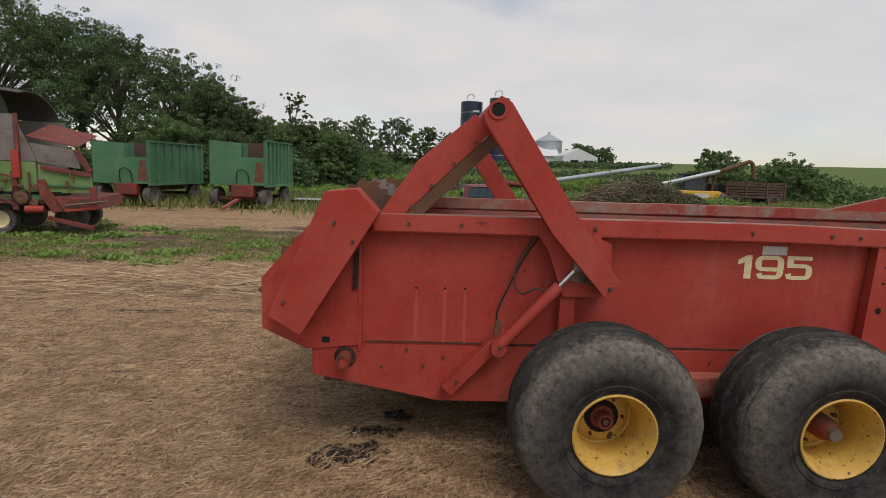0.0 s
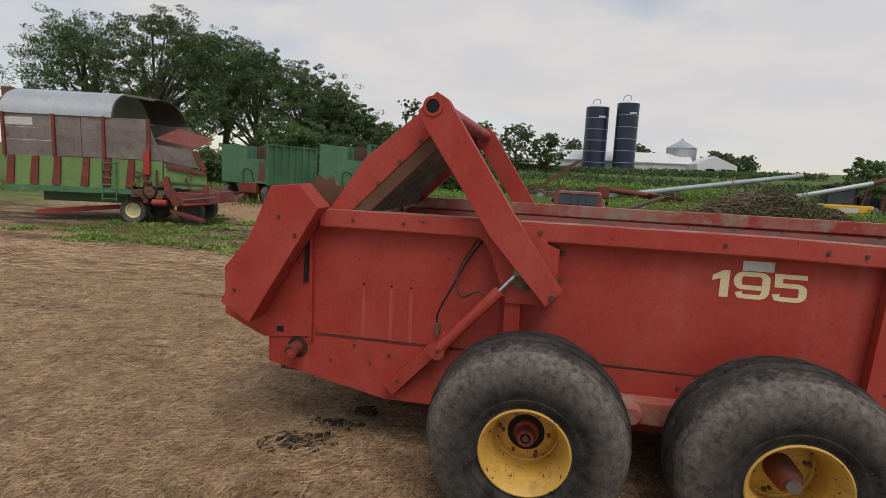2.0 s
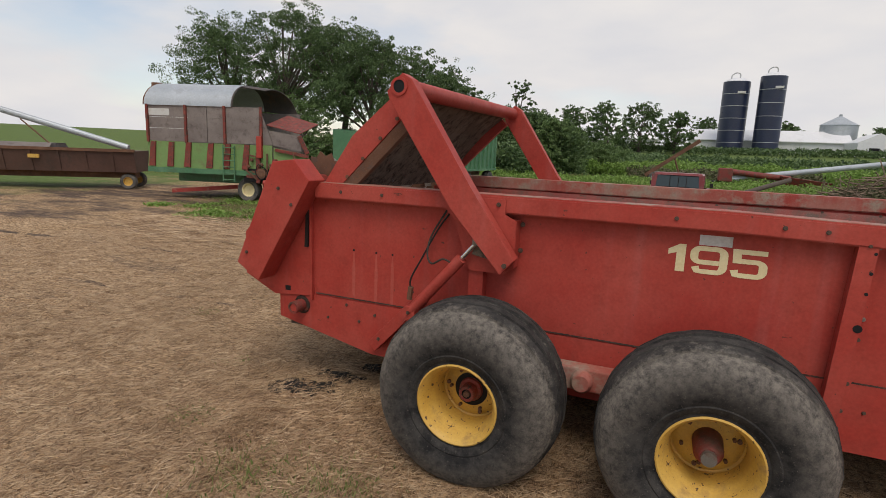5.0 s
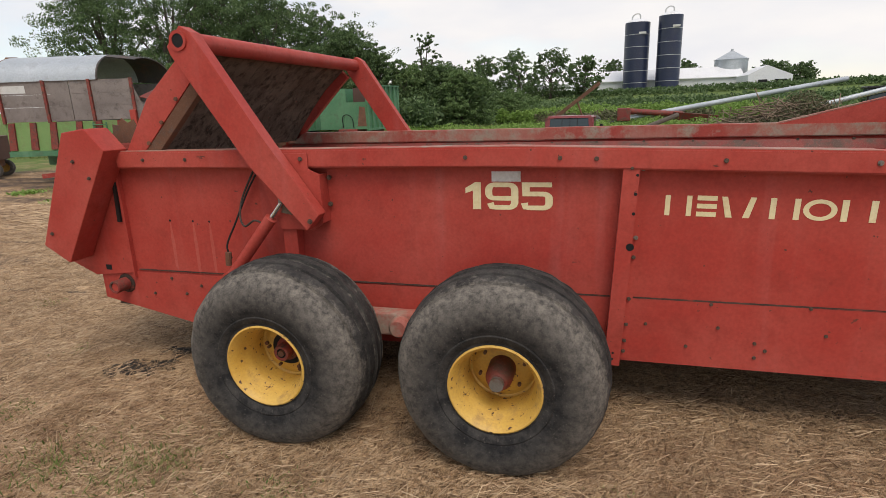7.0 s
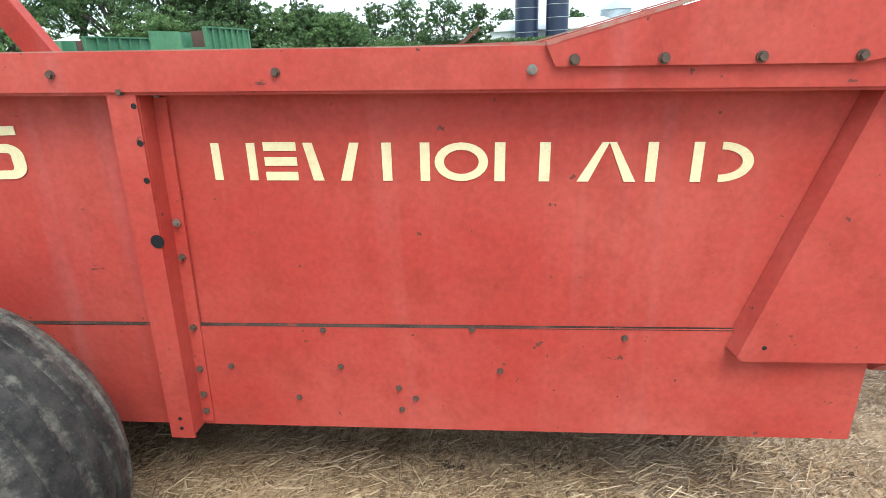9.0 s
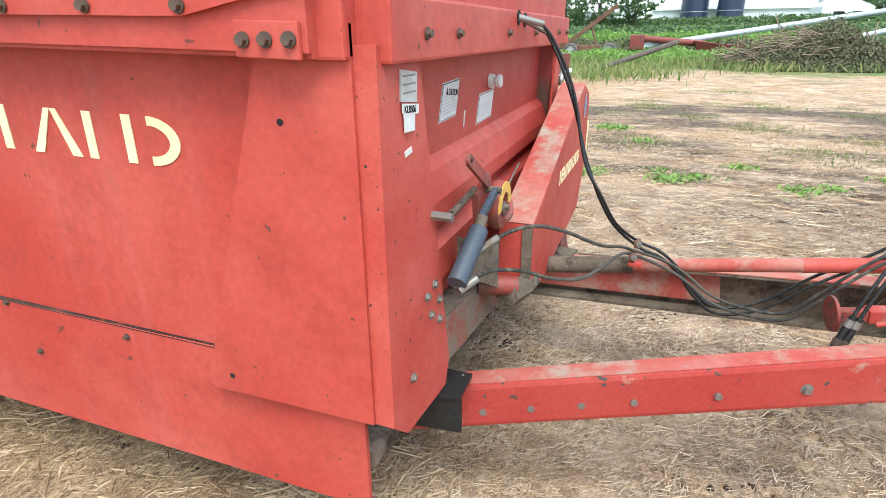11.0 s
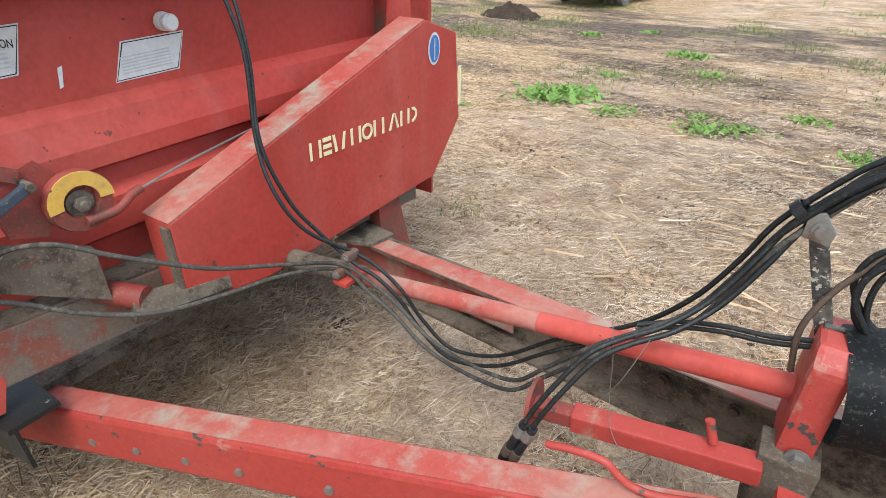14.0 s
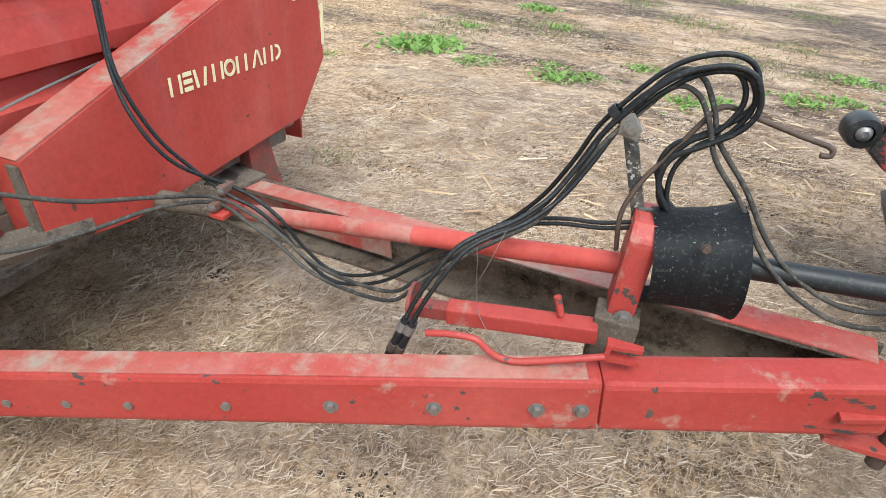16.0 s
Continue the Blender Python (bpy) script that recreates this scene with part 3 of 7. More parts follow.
# side walls
for name, y0, y1, low in (("near", -0.004, 0.016, -0.012), ("far", 1.93, 1.95, 1.958)):
    lift = 0.0 if name == "near" else 0.035
    part("side_wall", slab(bmesh.new(), [(-2.77, 0.68), (2.48, 0.70), (2.48, 1.345 + 2 * lift), (0, 1.385 + lift), (-2.48, 1.40)], "y", y0, y1), RED, SP)
    part("lower_side_panel", slab(bmesh.new(), [(-2.76, 0.50), (-2.0, 0.345), (2.475, 0.36), (2.475, 0.705), (-2.76, 0.69)], "y", low, low + 0.012), RED, SP)
    bm = bmesh.new()
    r0, r1 = (-0.085, 0.045) if name == "near" else (1.90, 2.03)
    for xa, xb in ((-2.40, 0.0), (0.0, 2.47)):
        za, zb = (rail_top(xa), rail_top(xb)) if name == "near" else (1.475, 1.470)
        hexa(bm, [(xa, r0, za - 0.10), (xa, r1, za - 0.10), (xa, r1, za), (xa, r0, za)], [(xb, r0, zb - 0.10), (xb, r1, zb - 0.10), (xb, r1, zb), (xb, r0, zb)])
    bmesh.ops.remove_doubles(bm, verts=bm.verts, dist=0.001)
    bmesh.ops.bevel(bm, geom=[e for e in bm.edges if abs(e.verts[0].co.x - e.verts[1].co.x) > 1], offset=0.008, segments=2, affect="EDGES")
    part("top_rail", bm, RED_DUSTY if name == "far" else RED, SP)
    # raised board over the front end of the rail
    yb = -0.012 if name == "near" else 1.99
    part("front_flare", slab(bmesh.new(), [(1.62, 1.392), (1.60, 1.435), (2.46, 1.648), (2.485, 1.655), (2.485, 1.42), (2.25, 1.378)], "y", yb - 0.085, yb - 0.075), RED, SP)
    part("flare_lip", slab(bmesh.new(), [(1.60, 1.437), (1.60, 1.446), (2.465, 1.659), (2.485, 1.657)], "y", yb - 0.087, yb - 0.05), RED_DUSTY, SP)
part("inner_ledge", hexa(bmesh.new(), [(-2.35, 1.86, 1.30), (-2.35, 1.93, 1.30), (-2.35, 1.93, 1.36), (-2.35, 1.89, 1.37)], [(2.45, 1.86, 1.28), (2.45, 1.93, 1.28), (2.45, 1.93, 1.34), (2.45, 1.89, 1.35)]), RED_DARK, SP)
for k in range(13):
    part("wall_bolt", rod(bmesh.new(), (-2.1 + 0.36 * k, 1.895, 1.352), (-2.1 + 0.36 * k, 1.885, 1.352), 0.011, 6), BOLT_RUST, SP)
part("box_floor", box(bmesh.new(), -2.7, 2.47, 0.03, 1.92, 0.44, 0.48), GRIME, SP)
# dark strip painted in for the shadow gap where the panels meet
part("seam_shadow_strip", hexa(bmesh.new(), [(-2.45, -0.013, 0.705), (-2.45, 0.0, 0.705), (-2.45, 0.0, 0.711), (-2.45, -0.010, 0.711)], [(2.13, -0.013, 0.699), (2.13, 0.0, 0.699), (2.13, 0.0, 0.705), (2.13, -0.010, 0.705)]), SEAM, SP, "panel seam, its gap shadow painted as a dark strip")

# paler strip on the rail top: dust, plus the edge highlight as colour
for xa, xb in ((-2.39, 0.0), (0.0, 1.58)):
    part("rail_dust_highlight", hexa(bmesh.new(), [(xa, -0.074, rail_top(xa) + 0.0002), (xa, 0.036, rail_top(xa) + 0.0002), (xa, 0.036, rail_top(xa) + 0.003), (xa, -0.074, rail_top(xa) + 0.003)], [(xb, -0.074, rail_top(xb) + 0.0002), (xb, 0.036, rail_top(xb) + 0.0002), (xb, 0.036, rail_top(xb) + 0.003), (xb, -0.074, rail_top(xb) + 0.003)]), RED_DUSTY, SP, "settled dust on the rail, with its top-edge highlight painted in")

# posts
POST = part("side_post", hexa(bmesh.new(), [(0.495, -0.078, 0.35), (0.495, -0.070, 0.35), (0.57, -0.070, 0.35), (0.57, -0.078, 0.35)], [(0.545, -0.078, 1.395), (0.545, -0.070, 1.395), (0.62, -0.070, 1.395), (0.62, -0.078, 1.395)]), RED, SP)
part("post_flange", hexa(bmesh.new(), [(0.495, -0.070, 0.36), (0.495, -0.013, 0.36), (0.503, -0.013, 0.36), (0.503, -0.070, 0.36)], [(0.545, -0.070, 1.36), (0.545, -0.013, 1.36), (0.553, -0.013, 1.36), (0.553, -0.070, 1.36)]), RED, POST)
part("post_flange", hexa(bmesh.new(), [(0.562, -0.070, 0.36), (0.562, -0.013, 0.36), (0.57, -0.013, 0.36), (0.57, -0.070, 0.36)], [(0.612, -0.070, 1.36), (0.612, -0.013, 1.36), (0.62, -0.013, 1.36), (0.62, -0.070, 1.36)]), RED, POST)
part("post_flange", hexa(bmesh.new(), [(0.57, -0.021, 0.37), (0.57, -0.013, 0.37), (0.605, -0.013, 0.37), (0.605, -0.021, 0.37)], [(0.62, -0.014, 1.35), (0.62, -0.006, 1.35), (0.655, -0.006, 1.35), (0.655, -0.014, 1.35)]), RED, POST)
part("short_post", box(bmesh.new(), -1.31, -1.22, -0.075, -0.005, 0.45, 1.12, 0.004), RED, SP)
bm = bmesh.new()
slab(bm, [(-1.46, 1.455), (-1.10, 1.455), (-1.10, 1.37), (-1.035, 1.34), (-1.035, 1.07), (-1.09, 1.03), (-1.30, 1.03), (-1.40, 1.30), (-1.46, 1.38)], "y", -0.098, -0.090)
slab(bm, [(-1.045, 1.07), (-1.033, 1.07), (-1.033, 1.34), (-1.045, 1.34)], "y", -0.090, -0.006)
part("gusset_plate", bm, RED, SP)

# rear end: plate, shield, hub
part("rear_end_plate", slab(bmesh.new(), [(-3.05, 1.08), (-3.05, 0.78), (-2.79, 0.66), (-2.48, 0.69), (-2.48, 1.40), (-2.40, 1.50), (-2.62, 1.56), (-2.78, 1.39)], "y", -0.026, -0.016), RED, SP)
part("far_end_plate", slab(bmesh.new(), [(-3.05, 1.08), (-3.05, 0.78), (-2.79, 0.66), (-2.48, 0.69), (-2.48, 1.40), (-2.40, 1.50), (-2.62, 1.56), (-2.78, 1.39)], "y", 1.955, 1.965), RED, SP)
part("drive_shield", slab(bmesh.new(), [(-2.65, 1.60), (-2.48, 1.62), (-2.36, 1.49), (-2.79, 0.79), (-2.97, 0.90)], "y", -0.20, -0.03, 0.007), RED, SP, "smooth red drive cover with sloping ends")
part("seam_strip", slab(bmesh.new(), [(-2.485, 0.66), (-2.468, 0.66), (-2.468, 1.37), (-2.485, 1.37)], "y", -0.034, -0.004), RED, SP)
part("latch_strap", hexa(bmesh.new(), [(-2.52, -0.045, 1.03), (-2.52, -0.03, 1.03), (-2.495, -0.03, 1.03), (-2.495, -0.045, 1.03)], [(-2.505, -0.045, 1.32), (-2.505, -0.03, 1.32), (-2.485, -0.03, 1.32), (-2.485, -0.045, 1.32)]), BLACK, SP)
bm = bmesh.new()
lathe(bm, [(0.028, -0.100), (0.030, -0.108), (0.040, -0.108), (0.042, -0.104), (0.042, 0.0)], (-2.565, -0.012, 0.61), (0, 1, 0), 24)
part("axle_stub", bm, RED_OLD, SP, smooth=True)
part("axle_collar", lathe(bmesh.new(), [(0.04, -0.012), (0.058, -0.010), (0.066, -0.004), (0.04, 0.0)], (-2.565, -0.012, 0.61), (0, 1, 0), 13), SEAM, SP)
part("stub_nut", rod(bmesh.new(), (-2.565, -0.112, 0.61), (-2.565, -0.096, 0.61), 0.027, 10), RED, SP)
part("square_hole", box(bmesh.new(), -2.70, -2.655, -0.028, -0.022, 0.70, 0.735), INK, SP)


def paddle(cx, cz, y, turn, r=0.25):
    pts = []
    for i in range(30):
        a = 2 * math.pi * i / 30 + turn
        q = r * (0.55 + 0.45 * abs(math.cos(a - turn)) ** 0.7) * (1.0 if i % 2 else 0.84)
        pts.append((cx + q * math.cos(a), cz + q * math.sin(a)))
    return slab(bmesh.new(), pts, "y", y, y + 0.008)


for cx, cz, r in ((-2.47, 1.46, 0.215), (-2.84, 1.03, 0.31)):
    part("beater_shaft", rod(bmesh.new(), (cx, 0.0, cz), (cx, 1.95, cz), 0.06), RED_DARK, SP)
    for k in range(9):
        part("beater_paddle", paddle(cx, cz, 0.10 + 0.21 * k, 0.7 * k + cz, r * (0.9 + 0.1 * math.cos(2.3 * k))), SCRAPED if k % 2 else RUST, SP)

# raised tailgate with its arms
for y0 in (-0.195, 2.045):
    bm = bmesh.new()
    slab(bm, [(-1.005, 1.135), (-1.085, 1.045), (-1.40, 1.40), (-1.80, 1.99), (-1.815, 2.035), (-1.72, 2.135), (-1.66, 2.10), (-1.28, 1.52)], "y", y0, y0 + 0.085, 0.006)
    part("gate_arm", bm, RED, SP)
part("gate_pipe", lathe(bmesh.new(), [(0.036, 0.10), (0.036, -0.008), (0.052, -0.008), (0.052, 2.33)], (-1.735, -0.195, 2.06), (0, 1, 0), 28), RED, SP, smooth=True)
part("pipe_bore", rod(bmesh.new(), (-1.735, -0.199, 2.06), (-1.735, -0.196, 2.06), 0.037, 24), INK, SP)
for y0 in (-0.02, 1.90):
    part("gate_side", slab(bmesh.new(), [(-1.84, 2.05), (-1.74, 1.95), (-1.80, 1.90), (-2.28, 1.425), (-2.35, 1.41), (-2.38, 1.46), (-2.16, 1.78)], "y", y0, y0 + 0.05, 0.004), RED, SP)
part("gate_flange", slab(bmesh.new(), [(-1.79, 1.905), (-1.745, 1.945), (-1.69, 1.90), (-2.215, 1.385), (-2.285, 1.42)], "y", -0.015, 0.035, 0.003), RUST, SP, "rusty bolted gate flange")
bm = bmesh.new()
prof = [(-1.78, 2.03), (-1.98, 1.86), (-2.14, 1.68), (-2.26, 1.52), (-2.33, 1.42)]
prof = prof + [(x + 0.012, z - 0.012) for x, z in prof[::-1]]
slab(bm, prof, "y", 0.03, 1.90)
part("gate_sheet", bm, GRIME, SP, "stained steel gate sheet")
for i, f in enumerate((0.12, 0.36, 0.62, 0.86)):
    x, z = -1.78 - 0.48 * f, 1.95 - 0.5 * f
    part("rivet", rod(bmesh.new(), (x, -0.030, z), (x, -0.018, z), 0.012, 8), RUST, SP)

# lift cylinder
bm = bmesh.new()
beam(bm, (-1.955, -0.06, 0.435), (-1.615, -0.06, 0.80), 0.075, 0.075, 0.006)
part("cylinder_bracket", bm, RED, SP)
part("lift_cylinder", rod(bmesh.new(), (-1.655, -0.125, 0.735), (-1.335, -0.14, 1.10), 0.034, 20), RED, SP, smooth=True)
part("cylinder_eye", lathe(bmesh.new(), [(0.0, -0.03), (0.045, -0.03), (0.045, 0.03), (0.0, 0.03)], (-1.665, -0.125, 0.722), (0, 1, 0), 18), RED, SP)
part("piston_rod", rod(bmesh.new(), (-1.335, -0.14, 1.10), (-1.235, -0.145, 1.215), 0.014, 14), CHROME, SP, "bright chromed piston rod", smooth=True)
part("rod_clevis", box(bmesh.new(), -1.265, -1.205, -0.165, -0.120, 1.19, 1.26, 0.006), STEEL, SP)
part("arm_bracket", slab(bmesh.new(), [(-1.28, 1.13), (-1.12, 1.10), (-1.07, 1.07), (-1.24, 1.26)], "y", -0.12, -0.10), GRIME, SP)
part("hydraulic_line", tube(bmesh.new(), [(-1.66, -0.10, 0.84), (-1.68, -0.10, 0.92), (-1.62, -0.07, 1.06), (-1.53, -0.05, 1.24), (-1.45, -0.04, 1.36)], 0.0058), HOSE, SP)
part("hydraulic_line", tube(bmesh.new(), [(-1.40, -0.12, 1.06), (-1.46, -0.12, 1.08), (-1.54, -0.10, 1.04), (-1.58, -0.08, 1.09), (-1.57, -0.05, 1.20), (-1.48, -0.04, 1.36)], 0.0058), HOSE_DIRTY, SP)
part("swivel", rod(bmesh.new(), (-1.68, -0.11, 0.80), (-1.67, -0.11, 0.88), 0.018, 8), RUST, SP)

# wheels
def ribbed_profile():
    """Bead, bulging sidewall, a grooved shoulder and four broad worn tread ribs, then the same mirrored."""
    half = [(0.200, 0.030), (0.212, 0.004), (0.228, 0.006), (0.236, -0.004), (0.262, -0.014), (0.268, -0.011), (0.300, -0.024), (0.345, -0.030), (0.392, -0.020), (0.425, 0.000), (0.450, 0.026), (0.470, 0.056), (0.474, 0.064), (0.462, 0.070), (0.462, 0.079), (0.480, 0.084), (0.490, 0.110), (0.495, 0.134), (0.480, 0.139), (0.480, 0.152), (0.498, 0.157), (0.502, 0.205), (0.486, 0.209), (0.486, 0.222)]
    return half + [(r, 0.452 - o) for r, o in half[::-1]]


TYRE_PROFILE = ribbed_profile()
RIM_PROFILE = [(0.240, 0.012), (0.240, 0.000), (0.232, -0.004), (0.224, 0.002), (0.217, 0.018), (0.206, 0.030), (0.202, 0.085), (0.186, 0.105), (0.180, 0.130), (0.178, 0.228), (0.186, 0.232), (0.184, 0.244), (0.172, 0.250), (0.150, 0.236), (0.118, 0.228), (0.075, 0.226), (0.0, 0.226)]


RIM_PROFILE = [(r * 0.90, o) for r, o in RIM_PROFILE]


def wheel(parent, x, y, side, hub_steel):
    """A wide flotation wheel: rim with tyre, hub and nuts. side 1 faces -y, -1 faces +y."""
    ax, o = (0, side, 0), (0, 0, 0)
    rim = part("wheel", lathe(bmesh.new(), RIM_PROFILE, o, ax, 48), YELLOW, parent, "chipped yellow dished rim", True)
    rim.matrix_basis = pose(x, y, 0.455, 0, 37 * x, 0)
    bm = lathe(bmesh.new(), TYRE_PROFILE, o, ax, 112)
    for v in bm.verts:
        r = math.hypot(v.co.x, v.co.z)
        if r > 0.40:
            v.co += 0.006 * noise.noise(v.co * 16 + Vector((x * 5, 0, 0))) * Vector((v.co.x, 0, v.co.z)) / r
        if v.co.z < -0.445:
            v.co.z = -0.445 + 0.25 * (v.co.z + 0.445)
    tyre = part("tyre", bm, FLOAT_TYRE, rim, "worn ribbed black tyre, dusty sidewall", True)
    tyre.matrix_basis = pose(0, 0, 0, 0, -37 * x, 0)
    if hub_steel:
        part("hub", lathe(bmesh.new(), [(0.0, 0.070), (0.040, 0.070), (0.047, 0.078), (0.050, 0.10), (0.062, 0.115), (0.066, 0.226)], o, ax, 24), RED_DARK, rim, "grimy red hub", True)
        part("hub_cap", rod(bmesh.new(), (0, side * 0.045, 0), (0, side * 0.080, 0), 0.033, 12), STEEL, rim)
    else:
        part("hub", lathe(bmesh.new(), [(0.026, 0.150), (0.040, 0.148), (0.045, 0.155), (0.046, 0.205), (0.062, 0.208), (0.066, 0.226)], o, ax, 24), RED_OLD, rim, "grimy red hub ring", True)
        part("hub_opening", lathe(bmesh.new(), [(0.064, 0.2235), (0.092, 0.2235), (0.092, 0.230)], o, ax, 28), INK, rim)
        part("hub_cap", rod(bmesh.new(), (0, side * 0.160, 0), (0, side * 0.19, 0), 0.036, 16), INK, rim)
        part("hub_nut", rod(bmesh.new(), (0, side * 0.145, 0), (0, side * 0.165, 0), 0.018, 6), RUST, rim)
    for k in range(6):
        a = 2 * math.pi * (k + 0.3) / 6
        part("wheel_nut", rod(bmesh.new(), (0.112 * math.cos(a), side * 0.208, 0.112 * math.sin(a)), (0.112 * math.cos(a), side * 0.230, 0.112 * math.sin(a)), 0.009, 6), RUST, rim)
    for k in range(3):
        a = 2 * math.pi * (k + 0.1) / 3
        part("rim_slot", rod(bmesh.new(), (0.132 * math.cos(a), side * 0.222, 0.132 * math.sin(a)), (0.132 * math.cos(a), side * 0.236, 0.132 * math.sin(a)), 0.011, 10), RUST, rim)
    return rim


wheel(SP, -1.135, -0.645, 1, False)
wheel(SP, 0.02, -0.645, 1, True)
wheel(SP, -1.135, 2.59, -1, False)
wheel(SP, 0.02, 2.59, -1, True)
bm = bmesh.new()
beam(bm, (-1.25, -0.07, 0.50), (0.15, -0.07, 0.50), 0.10, 0.13, 0.01)
part("walking_beam", bm, RED_DUSTY, SP)
part("walking_beam", beam(bmesh.new(), (-1.25, 2.01, 0.50), (0.15, 2.01, 0.50), 0.10, 0.13, 0.01), RED_DUSTY, SP)
part("pivot_cap", lathe(bmesh.new(), [(0.0, -0.05), (0.045, -0.05), (0.06, -0.03), (0.06, 0.06)], (-0.60, -0.13, 0.50), (0, 1, 0), 20), RED_DUSTY, SP, smooth=True)
for ax_x in (-1.135, 0.02):
    part("axle", rod(bmesh.new(), (ax_x, -0.36, 0.455), (ax_x, 2.31, 0.455), 0.04), RED_DARK, SP)

# bolts, all on one mesh
BOLT = finish(rod(rod(bmesh.new(), (0, 0, 0), (0, -0.004, 0), 0.016, 12), (0, -0.004, 0), (0, -0.013, 0), 0.0105, 6), "bolt", STEEL)
RUSTY_BOLT = finish(rod(rod(bmesh.new(), (0, 0, 0), (0, -0.004, 0), 0.0145, 12), (0, -0.004, 0), (0, -0.014, 0), 0.0105, 6), "bolt", BOLT_RUST)


def bolt(parent, x, y, z, s=1.0, rusty=False, turn=0.0):
    """A hex bolt whose head faces -y, or +x when turned by 90."""
    ob = new("bolt", RUSTY_BOLT if rusty else BOLT)
    ob.parent = parent
    ob.matrix_basis = pose(x, y, z, 0, 0, turn) @ Matrix.Scale(s, 4)
    return ob


for x, z in ((0.692, 0.566), (0.89, 0.46), (1.03, 0.57), (1.20, 0.50), (1.249, 0.465), (1.205, 0.425), (1.498, 0.564), (0.99, 0.69), (1.42, 0.697), (1.838, 0.675)):
    bolt(SP, x, -0.012, z, 0.62, True)
for x, z in ((-2.2, 0.66), (-2.35, 0.55), (-1.98, 0.62), (-1.80, 0.60), (-2.1, 0.56), (-0.35, 0.62), (-0.2, 0.66)):
    bolt(SP, x, -0.012, z, 0.7, True)
for x in (-2.2, -1.9, -1.40, -1.27, -1.14, -0.218, 0.25, 0.42, 0.98, 1.57):
    bolt(SP, x, -0.099 if -1.5 < x < -1.0 else -0.086, rail_top(x) - 0.05, 0.9 if -1.5 < x < -1.0 else 0.75, x < 1)
for x in (1.66, 1.85, 2.05, 2.25):
    bolt(SP, x, -0.098, 1.405 - 0.02 * (x - 1.66), 0.85, True)
for x, z in ((-1.035, 1.315), (-1.04, 1.165), (-1.06, 1.10)):
    bolt(SP, x + (0.02 if z > 1.11 else 0.0), -0.02 if z > 1.11 else -0.198, z, 1.0, True)
for z in (1.36, 1.02, 0.92, 0.70, 0.56, 0.47, 0.41):
    bolt(SP, 0.587 + 0.05 * (z - 0.36), -0.022, z, 0.7, z < 1.0)
bolt(SP, 0.583, -0.079, 1.37, 0.7, True)
for z, r in ((1.335, 0.007), (1.245, 0.008), (1.15, 0.008), (0.985, 0.019), (0.42, 0.006), (0.385, 0.006)):
    hx = (0.533 if z < 0.5 else 0.560) + 0.05 * (z - 0.36)
    part("bolt_hole", rod(bmesh.new(), (hx, -0.0795, z), (hx, -0.0775, z), r, 14), INK, SP)
for x, z in ((-2.50, 1.33), (-2.60, 1.43), (-2.88, 0.98), (-1.66, 0.73), (-1.9, 0.50)):
    bolt(SP, x, -0.203 if x < -2 else -0.165 if x > -1.7 else -0.10, z, 0.8, True)
for x, z in ((-2.15, 1.04), (-1.98, 1.04), (-1.86, 1.04)):
    part("wall_hole", rod(bmesh.new(), (x, -0.006, z), (x, -0.003, z), 0.007, 10), INK, SP)

for x, low in ((-2.15, 0.71), (-1.98, 0.64), (-1.86, 0.69)):
    part("drip_stain", slab(bmesh.new(), [(x - 0.004, 1.03), (x + 0.004, 1.03), (x + 0.013, 0.90), (x + 0.009, low), (x - 0.010, low + 0.03), (x - 0.011, 0.92)], "y", -0.0049, -0.0045), WASHED_RED, SP, "pale drip stain below a hole")
# lettering and stickers on the side
turn_front = Euler((radians(90), 0, 0)).to_matrix().to_4x4()


def ribbon(pts, wide, flat, y):
    """A flat stroke along a line in the side's plane, wider in its upright runs."""
    bm = bmesh.new()
    last = None
    for i, p in enumerate(pts):
        a, b = Vector(pts[max(0, i - 1)]), Vector(pts[min(len(pts) - 1, i + 1)])
        d = (b - a).normalized()
        n = Vector((-d.y, d.x))
        n = Vector((n.x * wide / 2, n.y * flat / 2))
        ring = [bm.verts.new((q.x, yy, q.y)) for q, yy in ((Vector(p) + n, y), (Vector(p) - n, y), (Vector(p) - n, y + 0.0012), (Vector(p) + n, y + 0.0012))]
        if last:
            for k in range(4):
                bm.faces.new((last[k], ring[k], ring[(k + 1) % 4], last[(k + 1) % 4]))
        else:
            bm.faces.new(ring[::-1])
        last = ring
    bm.faces.new(last)
    return bm


def arc_of(cx, cz, rx, rz, a0, a1, n=8):
    return [(cx + rx * math.cos(radians(a0 + (a1 - a0) * k / n)), cz + rz * math.sin(radians(a0 + (a1 - a0) * k / n))) for k in range(n + 1)]


# the model number, 1 9 5, in broad strokes
z0 = 1.147
NUM = (("numeral", arc_of(-0.088, z0 + 0.100, 0.028, 0.029, 90, 180, 6) + arc_of(-0.088, z0 + 0.085, 0.028, 0.026, 180, 270, 6) + [(0.0, z0 + 0.059)], 0.038, 0.024),
       ("numeral", [(-0.090, z0 + 0.129)] + arc_of(-0.010, z0 + 0.100, 0.030, 0.029, 90, 0, 6) + arc_of(-0.010, z0 + 0.040, 0.030, 0.029, 0, -90, 6) + [(-0.080, z0 + 0.011), (-0.098, z0 + 0.012), (-0.108, z0 + 0.034)], 0.038, 0.024),
       ("numeral", [(0.092, z0 + 0.083), (0.162, z0 + 0.083)] + arc_of(0.165, z0 + 0.060, 0.030, 0.023, 90, 0, 6) + arc_of(0.165, z0 + 0.036, 0.030, 0.025, 0, -90, 6) + [(0.100, z0 + 0.011), (0.076, z0 + 0.013), (0.070, z0 + 0.036)], 0.038, 0.024))
